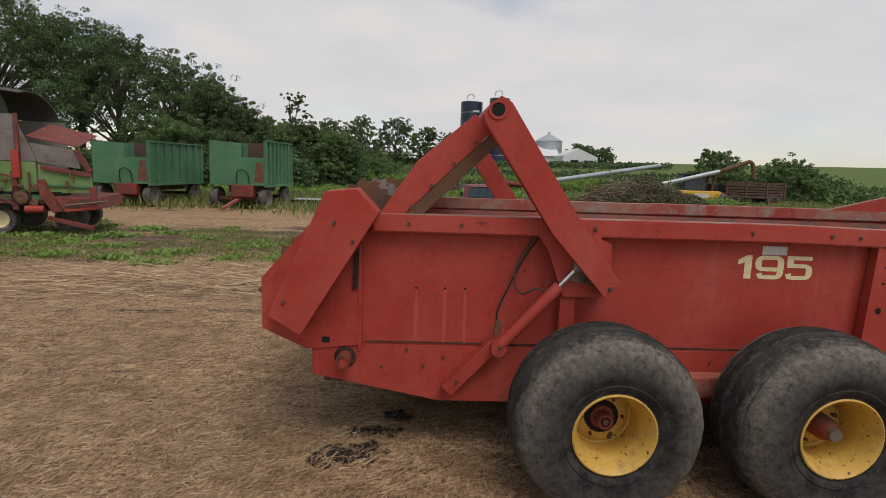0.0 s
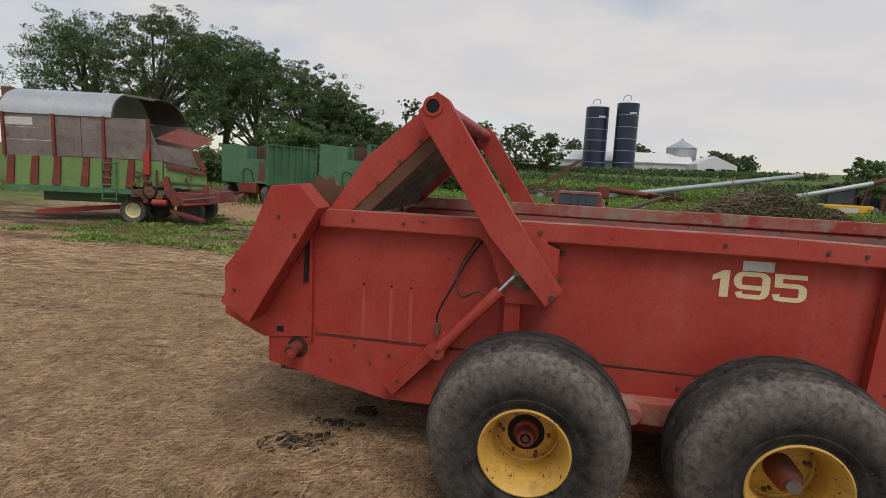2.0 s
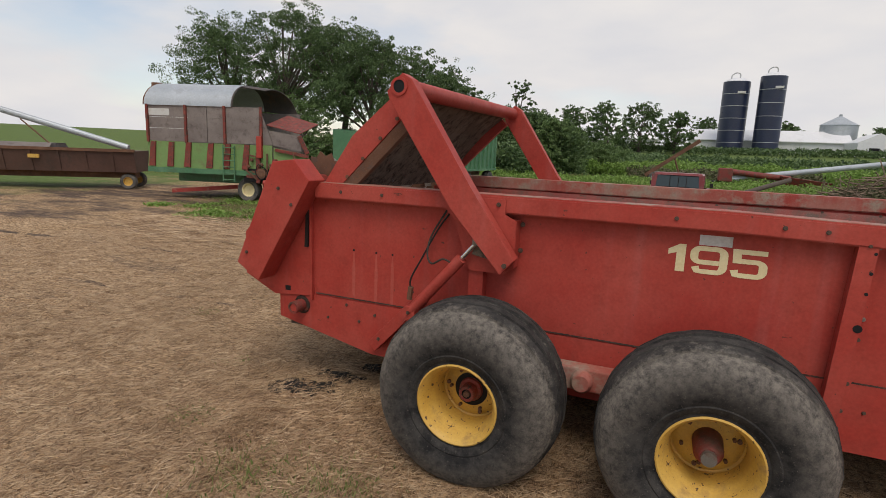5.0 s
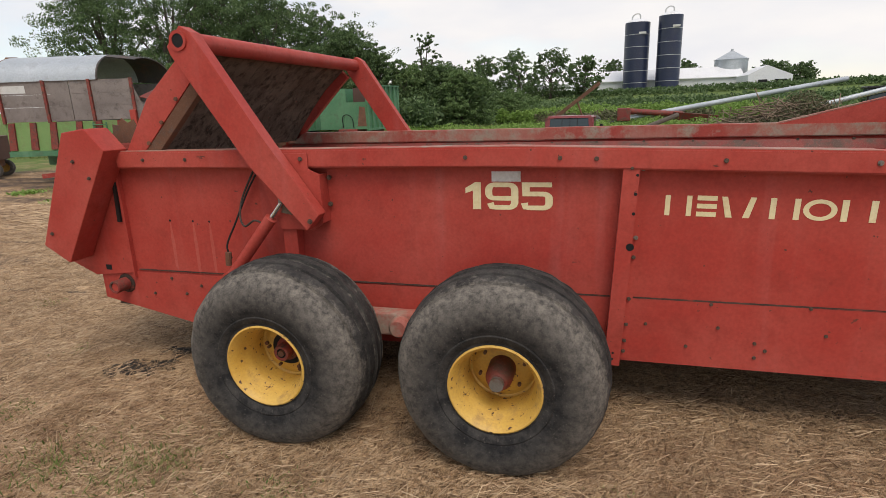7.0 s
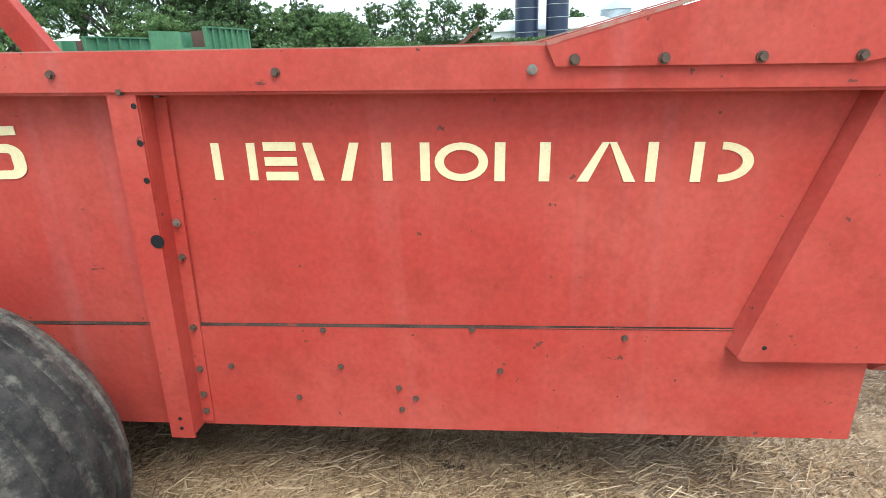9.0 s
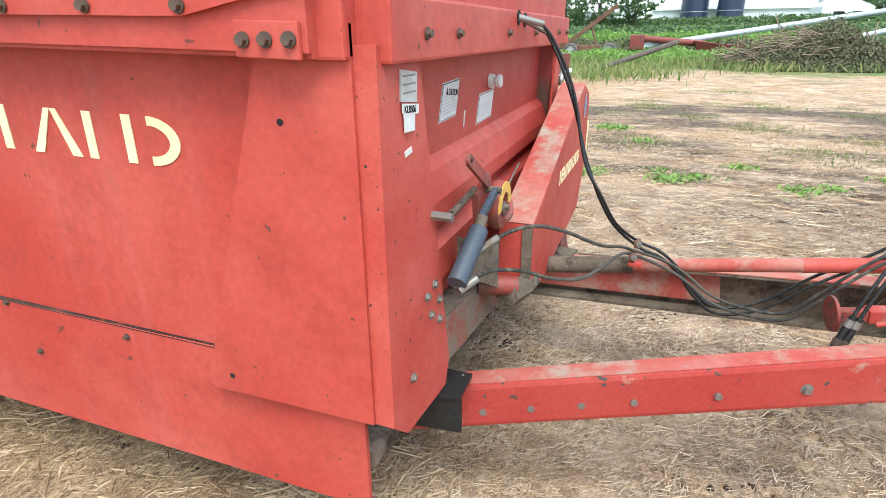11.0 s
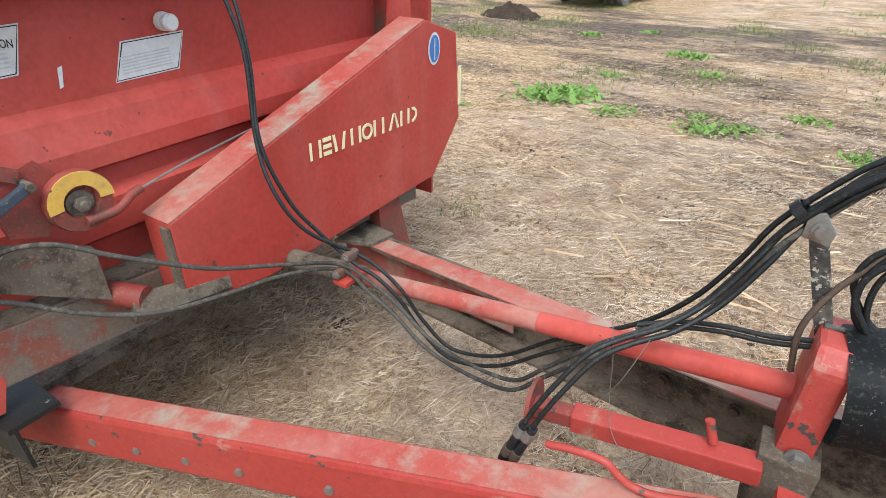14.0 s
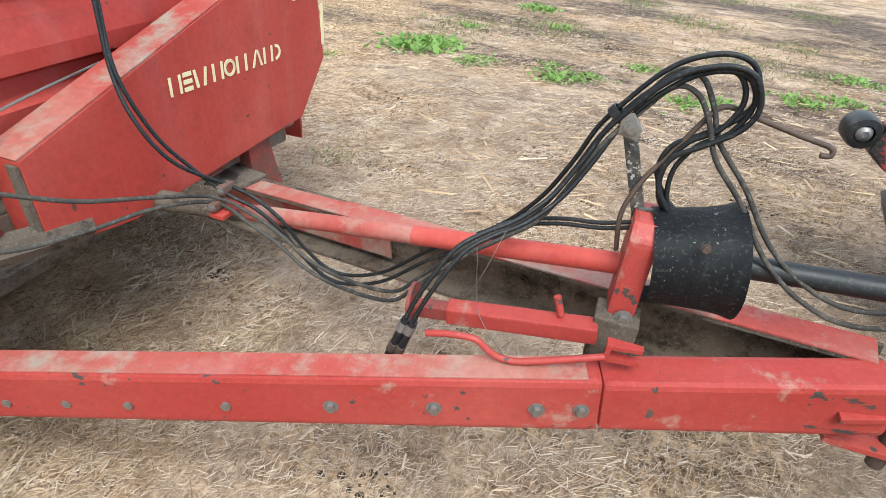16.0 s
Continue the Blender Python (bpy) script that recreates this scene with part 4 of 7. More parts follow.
for k, (name, line, wide, flat) in enumerate(NUM):
    part(name, ribbon(line, wide, flat, -0.0062 - 0.0003 * k), CREAM, SP)
part("numeral", slab(bmesh.new(), [(-0.200, z0), (-0.157, z0), (-0.157, z0 + 0.142), (-0.188, z0 + 0.142), (-0.240, z0 + 0.112), (-0.240, z0 + 0.084), (-0.200, z0 + 0.098)], "y", -0.0070, -0.0055), CREAM, SP)
part("numeral_bar", slab(bmesh.new(), [(0.208, z0 + 0.142), (0.056, z0 + 0.142), (0.060, z0 + 0.071), (0.098, z0 + 0.071), (0.096, z0 + 0.118), (0.208, z0 + 0.118)], "y", -0.0074, -0.0055), CREAM, SP)
part("reflector", slab(bmesh.new(), [(-0.10, 1.293), (0.05, 1.293), (0.05, 1.345), (-0.10, 1.345)], "y", -0.006, -0.0045), WHITE, SP, "scuffed pale sticker")


def name_band(parent, at, width, height):
    """The maker's name as a row of plain cream shapes: upright, level and slanted bars, a ring and a bow."""
    t, h = 0.23, 1.0

    def bar(a, b, c, d):
        return [(a, 0.0), (b, 0.0), (d, h), (c, h)]

    def level(a, b, z):
        return [(a, z), (b, z), (b, z + t), (a, z + t)]

    def bow(cx, rx, a0, a1, hole):
        out = [(cx + rx * math.cos(radians(a)), 0.5 + 0.5 * math.sin(radians(a))) for a in np.linspace(a0, a1, 25)]
        return out + [(cx + (rx - hole) * math.cos(radians(a)), 0.5 + (0.5 - 0.8 * t) * math.sin(radians(a))) for a in np.linspace(a1, a0, 25)]

    rows = [bar(0.00, 0.24, 0.00, 0.24), bar(1.02, 1.26, 1.02, 1.26),
            level(1.50, 2.42, 0.79), level(1.50, 2.42, 0.395), level(1.50, 2.42, 0.0),
            bar(2.85, 3.15, 2.62, 2.88), bar(3.62, 3.92, 3.92, 4.18),
            bar(4.80, 5.06, 4.80, 5.06), bar(5.84, 6.10, 5.84, 6.10),
            bow(6.95, 0.72, 0, 360, 0.25),
            bar(7.84, 8.12, 7.84, 8.12), bar(9.02, 9.30, 9.02, 9.30),
            bar(10.02, 10.32, 10.62, 10.80), bar(11.24, 11.54, 10.80, 10.98),
            bar(11.78, 12.04, 11.78, 12.04), bar(12.92, 13.18, 12.92, 13.18),
            bow(13.62, 0.82, -90, 90, 0.27)]
    for row in rows:
        ob = part("decal_shape", slab(bmesh.new(), [(x * width / 14.44, z * height) for x, z in row], "y", -0.001, 0.001), CREAM, parent)
        ob.matrix_basis = at


name_band(SP, pose(0.745, -0.0055, 1.133, 0, 1.2, 0), 1.362, 0.098)

# ---- front end ----
part("front_rail", box(bmesh.new(), 2.50, 2.575, -0.02, 1.78, 1.305, 1.408, 0.006), RED, SP)
part("corner_wrap", box(bmesh.new(), 2.44, 2.515, -0.060, 0.0, 1.312, 1.415, 0.006), RED, SP)
part("front_board", hexa(bmesh.new(), [(2.49, -0.05, 1.41), (2.505, -0.05, 1.41), (2.505, -0.05, 1.655), (2.49, -0.05, 1.655)], [(2.535, 1.80, 1.41), (2.55, 1.80, 1.41), (2.55, 1.80, 1.655), (2.535, 1.80, 1.655)]), RED, SP)
sheet = [(2.485, 1.31), (2.485, 1.086), (2.512, 1.062), (2.532, 0.998), (2.532, 0.955), (2.498, 0.938), (2.500, 0.90), (2.53, 0.88), (2.53, 0.80), (2.50, 0.78), (2.50, 0.66)]
sheet = sheet + [(x - 0.012, z) for x, z in sheet[::-1]]
part("front_sheet", slab(bmesh.new(), sheet, "y", 0.0, 1.76), RED, SP, "creased red front sheet")
part("corner_plate", slab(bmesh.new(), [(-0.035, 1.335), (0.13, 1.33), (0.285, 0.60), (0.26, 0.53), (0.03, 0.56), (-0.035, 0.622)], "x", 2.515, 2.555), RED_PEPPERED, SP, "red corner plate peppered with rust chips")


def lean(x):
    """The corner plate leans in towards the front corner."""
    return -0.055 + 0.03 * (x - 2.12)


bm = bmesh.new()
outline = [(2.345, 1.365), (2.345, 1.33), (2.12, 0.645), (2.135, 0.632), (2.515, 0.625), (2.515, 1.365)]
hexa(bm, [(x, lean(x), z) for x, z in outline], [(x, lean(x) + 0.008, z) for x, z in outline])
hexa(bm, [(2.345, -0.047, 1.33), (2.350, -0.044, 1.33), (2.330, -0.006, 1.33), (2.325, -0.006, 1.33)], [(2.12, -0.054, 0.645), (2.125, -0.050, 0.645), (2.108, -0.006, 0.655), (2.103, -0.006, 0.655)])
part("side_corner_plate", bm, RED, SP)
part("far_corner_plate", slab(bmesh.new(), [(1.70, 1.31), (1.62, 1.31), (1.48, 0.60), (1.76, 0.60)], "x", 2.545, 2.555), RED, SP)
part("far_corner_web", box(bmesh.new(), 2.46, 2.545, 1.60, 1.612, 0.7, 1.31), RED_DARK, SP)
part("plate_tab", slab(bmesh.new(), [(2.345, 1.372), (2.345, 1.318), (2.46, 1.314), (2.46, 1.368)], "y", -0.095, -0.0855, 0.002), RED, SP)
for x in (2.362, 2.403, 2.445):
    bolt(SP, x, -0.0955, 1.343, 0.85, True)
for y in (0.12, 0.29, 0.703, 1.05, 1.5, 1.7):
    bolt(SP, 2.576, y, 1.35, 0.75, True, 90)
for y, z in ((0.188, 0.839), (0.145, 0.828), (0.215, 0.79), (0.165, 0.775), (0.215, 0.74), (0.06, 0.68)):
    bolt(SP, 2.556, y, z, 0.68, False, 90)
for x, z in ((2.376, 1.214), (2.185, 0.672)):
    part("plate_hole", rod(bmesh.new(), (x, lean(x) - 0.0015, z), (x, lean(x) + 0.001, z), 0.006, 10), INK, SP)
# plates and stickers on the front
part("maker_plate", slab(bmesh.new(), [(0.045, 1.295), (0.115, 1.287), (0.112, 1.235), (0.043, 1.243)], "x", 2.555, 2.558), SILVER, SP, "dull silver maker's plate")
for k in range(3):
    part("plate_line", box(bmesh.new(), 2.558, 2.559, 0.052, 0.105, 1.282 - 0.014 * k, 1.285 - 0.014 * k), STEEL, SP)
part("paper_tag", slab(bmesh.new(), [(0.045, 1.240), (0.115, 1.232), (0.114, 1.216), (0.097, 1.216), (0.094, 1.188), (0.052, 1.190), (0.050, 1.222), (0.045, 1.224)], "x", 2.558, 2.560), WHITE, SP, "torn white paper tag with a lot number")
turn_side = Euler((radians(90), 0, radians(90))).to_matrix().to_4x4()
letters("KL8506", 0.018, SP, INK, pose(2.561, 0.050, 1.2235, -5, 0, 0), turn_side, "tag_lettering", 0.048, 0.0004)
part("paper_scrap", slab(bmesh.new(), [(0.055, 1.155), (0.085, 1.160), (0.088, 1.150), (0.058, 1.145)], "x", 2.555, 2.557), WHITE, SP)


def warning_sticker(y0, y1, z0, z1, head):
    """A white safety notice with a dark rim and unreadable lines as bars."""
    x = 2.4855
    drop = 0.004
    rim = part("warning_sticker", slab(bmesh.new(), [(y0, z1), (y1, z1 + drop), (y1 - 0.030, z0 + drop), (y0 - 0.032, z0)], "x", x, x + 0.0012), WHITE, SP)
    e = 0.0025
    part("sticker_frame", slab(bmesh.new(), [(y0 + e, z1 - e), (y1 - e, z1 + drop - e), (y1 - 0.030 - e, z0 + drop + e), (y0 - 0.032 + e, z0 + e)], "x", x + 0.0008, x + 0.0016), INK, rim)
    e = 0.0045
    part("sticker_face", slab(bmesh.new(), [(y0 + e, z1 - e), (y1 - e, z1 + drop - e), (y1 - 0.030 - e, z0 + drop + e), (y0 - 0.032 + e, z0 + e)], "x", x + 0.0016, x + 0.0024), WHITE, rim, "white notice with a dark rim")
    w = y1 - y0
    for k in range(6):
        zz = z1 - 0.034 - (z1 - z0 - 0.042) * k / 6
        part("print_line", hexa(bmesh.new(), [(x + 0.0024, y0 - 0.012, zz), (x + 0.003, y0 - 0.012, zz), (x + 0.003, y0 - 0.012, zz + 0.003), (x + 0.0024, y0 - 0.012, zz + 0.003)],
             [(x + 0.0024, y0 + w * 0.70, zz + drop), (x + 0.003, y0 + w * 0.70, zz + drop), (x + 0.003, y0 + w * 0.70, zz + drop + 0.003), (x + 0.0024, y0 + w * 0.70, zz + drop + 0.003)]), SILVER, rim)
    if head:
        letters("CAUTION", 0.022, rim, INK, pose(x + 0.003, y0 + w * 0.30, z1 - 0.030, -6, 0, 0), turn_side, "warning_lettering", w * 0.52, 0.0004)
        part("warning_triangle", slab(bmesh.new(), [(y0 + 0.018, z1 - 0.027), (y0 + 0.034, z1 - 0.029), (y0 + 0.026, z1 - 0.012)], "x", x + 0.0024, x + 0.003), INK, rim)


warning_sticker(0.437, 0.560, 1.150, 1.240, True)
warning_sticker(0.738, 0.892, 1.104, 1.186, False)
part("paint_mark", slab(bmesh.new(), [(0.60, 1.155), (0.61, 1.158), (0.60, 1.118), (0.593, 1.115)], "x", 2.4855, 2.487), WHITE, SP)
part("white_knob", lathe(bmesh.new(), [(0.0, 0.038), (0.015, 0.038), (0.019, 0.034), (0.019, 0.024), (0.009, 0.021), (0.009, 0.016), (0.020, 0.014), (0.021, 0.0)], (2.486, 0.845, 1.215), (1, 0, 0), 24), WHITE, SP, "white plastic knob", True)
part("faded_label", slab(bmesh.new(), [(0.985, 1.50), (1.09, 1.50), (1.09, 1.455), (0.985, 1.455)], "x", 2.531, 2.534), PINK, SP, "sun-bleached printed label")
for k in range(3):
    part("label_line", box(bmesh.new(), 2.534, 2.5355, 1.0, 1.08, 1.488 - 0.012 * k, 1.492 - 0.012 * k), WHITE, SP)
part("reflector_sticker", slab(bmesh.new(), [(1.55, 1.49), (1.575, 1.49), (1.575, 1.47), (1.55, 1.47)], "x", 2.548, 2.55), WHITE, SP)

# gearbox cover across the front
cover = [(0.63, 0.845), (1.61, 1.15), (1.80, 1.09), (1.835, 0.78), (1.66, 0.60), (0.86, 0.585), (0.63, 0.63)]
CV = part("gearbox_cover", slab(bmesh.new(), cover, "x", 2.585, 2.685, 0.004), RED, SP, "angular red gearbox cover")
part("dusty_top", slab(bmesh.new(), [(0.63, 0.8455), (1.605, 1.1495), (1.605, 1.153), (0.628, 0.849)], "x", 2.5865, 2.6835), RED_DUSTY, CV, "straw-dusted sloping top")
part("muddy_end", box(bmesh.new(), 2.655, 2.684, 0.622, 0.629, 0.64, 0.835), GRIME, CV)
name_band(CV, pose(2.687, 1.055, 0.853, 0, 0, 90) @ pose(0, 0, 0, 0, 1.5, 0), 0.50, 0.050)
bm = bmesh.new()
bmesh.ops.create_circle(bm, cap_ends=True, radius=1, segments=28)
bmesh.ops.transform(bm, matrix=Matrix.LocRotScale((2.687, 1.66, 1.055), Euler((0, radians(90), 0)), (0.052, 0.036, 1)), verts=bm.verts)
EMB = part("emblem_rim", bm, WHITE, CV)
bm = bmesh.new()
bmesh.ops.create_circle(bm, cap_ends=True, radius=1, segments=28)
bmesh.ops.transform(bm, matrix=Matrix.LocRotScale((2.6885, 1.66, 1.055), Euler((0, radians(90), 0)), (0.044, 0.029, 1)), verts=bm.verts)
part("emblem_face", bm, BLUE, EMB, "blue oval badge")
part("emblem_bar", box(bmesh.new(), 2.689, 2.6895, 1.658, 1.662, 1.02, 1.09), WHITE, EMB)
part("edge_tape", box(bmesh.new(), 2.684, 2.689, 1.822, 1.836, 0.83, 0.97), CREAM, CV)

# drive linkage on the front
part("cross_beam", beam(bmesh.new(), (2.498, 0.10, 0.657), (2.592, 1.62, 0.575), 0.09, 0.13, 0.006), RED_MUDDY, SP, "mud-caked red cross beam")
part("beam_flange", beam(bmesh.new(), (2.492, 0.10, 0.727), (2.582, 1.60, 0.646), 0.10, 0.010, 0.002), GRIME, SP)
part("mud_plate", hexa(bmesh.new(), [(2.56, 0.33, 0.80), (2.58, 0.33, 0.80), (2.58, 0.33, 0.90), (2.56, 0.33, 0.90)], [(2.60, 0.50, 0.70), (2.62, 0.50, 0.70), (2.62, 0.50, 0.83), (2.60, 0.50, 0.83)]), GRIME, SP)
part("guide_wheel", lathe(bmesh.new(), [(0.02, 0.0), (0.060, 0.0), (0.063, 0.006), (0.063, 0.022), (0.060, 0.028), (0.034, 0.028), (0.03, 0.012), (0.02, 0.012)], (2.60, 0.505, 0.935), (1, 0, 0), 36), RED_DARK, SP, smooth=True)
bm = bmesh.new()
ring = [(0.505 + r * math.cos(a), 0.935 + r * math.sin(a)) for r, seq in ((0.0625, range(0, 13)), (0.035, range(12, -1, -1))) for a in (math.pi * (k / 12) * 1.05 - 0.05 for k in seq)]
slab(bm, ring, "x", 2.6285, 2.6315)
part("yellow_band", bm, YELLOW, SP, "yellow painted half ring")
part("wheel_hub", rod(rod(rod(bmesh.new(), (2.585, 0.505, 0.930), (2.618, 0.505, 0.930), 0.027, 18), (2.617, 0.505, 0.930), (2.630, 0.505, 0.930), 0.016, 6), (2.629, 0.505, 0.930), (2.642, 0.505, 0.930), 0.008, 10), GRIME, SP)
for a in (40, 160, 280):
    part("wheel_spoke", beam(bmesh.new(), (2.612, 0.505 + 0.02 * math.cos(radians(a)), 0.932 + 0.02 * math.sin(radians(a))), (2.612, 0.505 + 0.045 * math.cos(radians(a)), 0.934 + 0.045 * math.sin(radians(a))), 0.006, 0.014, 0.001), RED_DARK, SP)
ua, ub = Vector((0.272, 1.100)), Vector((0.425, 1.012))
ud = (ub - ua).normalized()
un = Vector((-ud.y, ud.x))
lever = [tuple(ua + 0.0135 * (math.cos(a) * un - math.sin(a) * ud)) for a in (math.pi * k / 8 for k in range(9))] + [tuple(ub - 0.0135 * un), tuple(ub + 0.0135 * un)]
LV = part("control_lever", slab(bmesh.new(), lever, "x", 2.602, 2.611, 0.001), RED_OLD, SP, "flat red control lever with a pivot hole")
part("lever_hole", rod(bmesh.new(), (2.6105, ua.x + 0.002, ua.y - 0.001), (2.6125, ua.x + 0.002, ua.y - 0.001), 0.0048, 12), INK, LV)
part("linkage_arm", beam(bmesh.new(), (2.615, 0.34, 0.950), (2.625, 0.43, 0.995), 0.014, 0.019, 0.003), GREY_BLUE, SP)
part("linkage_plate", slab(bmesh.new(), [(0.36, 1.00), (0.46, 1.03), (0.50, 0.98), (0.44, 0.88), (0.38, 0.90)], "x", 2.585, 2.60), RED_DARK, SP)
part("link_rod", tube(bmesh.new(), [(2.63, 0.50, 0.895), (2.63, 0.56, 0.895), (2.62, 0.60, 0.91), (2.61, 0.63, 0.913)], 0.010), RED_DARK, SP)
part("link_pin", rod(bmesh.new(), (2.59, 0.43, 0.995), (2.638, 0.43, 0.995), 0.009, 6), GRIME, SP)
part("drive_cylinder", rod(bmesh.new(), (2.605, 0.195, 0.845), (2.615, 0.325, 0.925), 0.0225, 20), GREY_BLUE, SP, "grey-blue hydraulic cylinder", True)
part("cylinder_end", rod(bmesh.new(), (2.615, 0.325, 0.925), (2.618, 0.345, 0.955), 0.013, 10), GRIME, SP)
bm = bmesh.new()
coil = [(2.585 + 0.0068 * math.cos(a), 0.222 + 0.165 * k / 264, 0.994 + 0.012 * k / 264 + 0.0068 * math.sin(a)) for k in range(265) for a in (2 * math.pi * k / 8,)]
tube(bm, coil, 0.0017, 5, 1)
part("return_spring", bm, GRIME, SP)
part("spring_anchor", rod(bmesh.new(), (2.53, 0.185, 0.998), (2.60, 0.185, 0.998), 0.010, 8), STEEL, SP)
part("pull_cable", tube(bmesh.new(), [(2.61, 0.63, 0.913), (2.575, 0.78, 0.922), (2.558, 0.98, 0.94)], 0.003, 6), STEEL, SP)
part("drive_shaft_end", rod(bmesh.new(), (2.56, 0.50, 0.70), (2.66, 0.55, 0.69), 0.028, 12), RED_DARK, SP)
part("mud_clump", tube(bmesh.new(), [(2.64, 0.52, 0.67), (2.66, 0.62, 0.655), (2.66, 0.74, 0.63)], 0.035, 7), GRIME, SP)
part("stand_leg", hexa(bmesh.new(), [(2.58, 1.36, 0.36), (2.68, 1.36, 0.36), (2.66, 1.36, 0.60), (2.58, 1.36, 0.60)], [(2.58, 1.49, 0.36), (2.70, 1.49, 0.36), (2.66, 1.47, 0.60), (2.58, 1.47, 0.60)]), RED_DARK, SP)
part("stand_shelf", slab(bmesh.new(), [(2.60, 1.20), (2.72, 1.24), (2.74, 1.34), (2.60, 1.36)], "z", 0.505, 0.515), GRIME, SP)

# ---- drawbar ----
part("drawbar_beam", beam(bmesh.new(), (2.20, 0.275, 0.355), (3.895, 0.755, 0.581), 0.075, 0.135, 0.014), RED_BRIGHT, SP, "bright red drawbar beam with dusty top")
part("drawbar_tip", beam(bmesh.new(), (3.893, 0.755, 0.583), (4.385, 0.890, 0.653), 0.082, 0.125, 0.012), RED_BRIGHT, SP, "scraped red drawbar tip")
part("beam_dust", beam(bmesh.new(), (2.30, 0.303, 0.4375), (3.86, 0.745, 0.6455), 0.058, 0.004, 0.001), RED_DUSTY, SP, "pale dust on top of the drawbar")
for x, y, z in ((3.0, 0.472, 0.445), (3.2, 0.526, 0.477), (3.405, 0.582, 0.507), (3.60, 0.635, 0.535), (3.787, 0.687, 0.562), (3.866, 0.711, 0.572), (2.743, 0.40, 0.41), (2.87, 0.437, 0.427), (2.62, 0.366, 0.392)):
    bolt(SP, x + 0.004, y, z, 1.0, False, 15)
part("beam_hole", rod(bmesh.new(), (3.985, 0.738, 0.586), (3.985, 0.748, 0.586), 0.013, 12), BOLT_RUST, SP)
bm = bmesh.new()
A, B = Vector((2.50, 1.335, 0.396)), Vector((4.36, 0.94, 0.640))
CH = part("drawbar_channel", beam(bm, A + Vector((0.03, 0.03, 0)), B + Vector((0.03, 0.03, -0.012)), 0.012, 0.165, 0.001), GRIME, SP, "mud-stained open channel beam")
for dz in (0.066, -0.092):
    part("channel_flange", beam(bmesh.new(), A + Vector((0, 0, dz)), B + Vector((0, 0, dz)), 0.075, 0.010, 0.001), GRIME, CH)
part("channel_side", beam(bmesh.new(), A + Vector((0.02, 0.006, 0.0)), A + 0.40 * (B - A) + Vector((0.02, 0.006, 0.0)), 0.006, 0.115, 0.001), RED_DUSTY, SP)
part("channel_cap", beam(bmesh.new(), A + Vector((0, 0, 0.074)), B + Vector((0, 0, 0.074)), 0.078, 0.005, 0.001), RED_DUSTY, SP)
for f in (0.62, 0.70, 0.75):
    p = A + f * (B - A)
    bolt(SP, p.x + 0.02, p.y + 0.018, p.z - 0.01, 1.0, True, -13)
part("shaft_tube", rod(bmesh.new(), (2.62, 0.95, 0.588), (3.88, 0.932, 0.770), 0.0215, 24), RED_DUSTY, SP, "dusty red drive shaft tube", True)
part("tube_sleeve", rod(bmesh.new(), (3.43, 0.9384, 0.7050), (3.875, 0.9321, 0.7693), 0.0225, 24), RED, SP, "cleaner red length of the tube", True)
part("tube_mouth", rod(bmesh.new(), (2.60, 0.951, 0.585), (2.96, 0.946, 0.637), 0.028, 24), GRIME, SP, smooth=True)
bm = bmesh.new()
slab(bm, [(0.855, 0.665), (0.985, 0.665), (1.0, 0.865), (0.975, 0.895), (0.885, 0.895), (0.86, 0.865)], "x", 3.872, 3.925, 0.010)
part("shaft_bracket", bm, RED_BRIGHT, SP)
part("bracket_leg", beam(bmesh.new(), (3.895, 0.865, 0.57), (3.895, 0.865, 0.70), 0.07, 0.085, 0.003), GRIME, SP)
bolt(SP, 3.905, 0.851, 0.70, 1.2, False)
bm = bmesh.new()
cone_axis = Vector((1, 0.13, 0.13)).normalized()
c0, side, up = Vector((3.915, 0.925, 0.808)), *frame_at((0, 0, 0), cone_axis)[1:]
rows_c = []
for k, (o, r) in enumerate(((0.0, 0.094), (0.05, 0.094), (0.10, 0.098), (0.135, 0.104), (0.155, 0.111))):
    rows_c.append([c0 + o * cone_axis + r * (math.cos(a) * side + math.sin(a) * up) for a in (radians(-75 + 330 * i / 30 - 30) for i in range(31))])
grid_v = [[bm.verts.new(p) for p in row] for row in rows_c]
for ra, rb in zip(grid_v, grid_v[1:]):
    for i in range(30):
        bm.faces.new((ra[i], ra[i + 1], rb[i + 1], rb[i]))
bmesh.ops.solidify(bm, geom=bm.faces[:], thickness=0.006)
part("shaft_cone", bm, CONE, SP, "scuffed black plastic safety cone", True)
bolt(SP, 3.995, 0.845, 0.895, 0.6, True)
part("drive_shaft", lathe(bmesh.new(), [(0.0, 0.0), (0.026, 0.0), (0.026, 0.03), (0.021, 0.034), (0.024, 0.042), (0.021, 0.050), (0.0225, 0.060), (0.0225, 0.30), (0.0245, 0.305), (0.0245, 1.1), (0.0, 1.1)], (4.03, 0.94, 0.818), (1, 0.07, 0.05), 28), BLACK, SP, "ribbed black plastic shaft guard", True)
# hitch
for z, x0, x1, y0 in ((0.522, 4.33, 4.51, 0.865), (0.632, 4.30, 4.48, 0.805)):
    part("hitch_plate", slab(bmesh.new(), [(x0, y0), (x1 - 0.03, 0.868), (x1, 0.89), (x1 + 0.005, 0.92), (x1 - 0.03, 0.95), (x0, 0.94)], "z", z, z + 0.014, 0.002), RED_BRIGHT, SP)
part("hitch_tongue", slab(bmesh.new(), [(4.45, 0.88), (4.9, 0.90), (4.9, 0.95), (4.45, 0.93)], "z", 0.580, 0.600, 0.004), BLACK, TR_HITCH)
part("hitch_pin", rod(bmesh.new(), (4.455, 0.905, 0.47), (4.44, 0.905, 0.68), 0.016, 14), BOLT_RUST, SP)
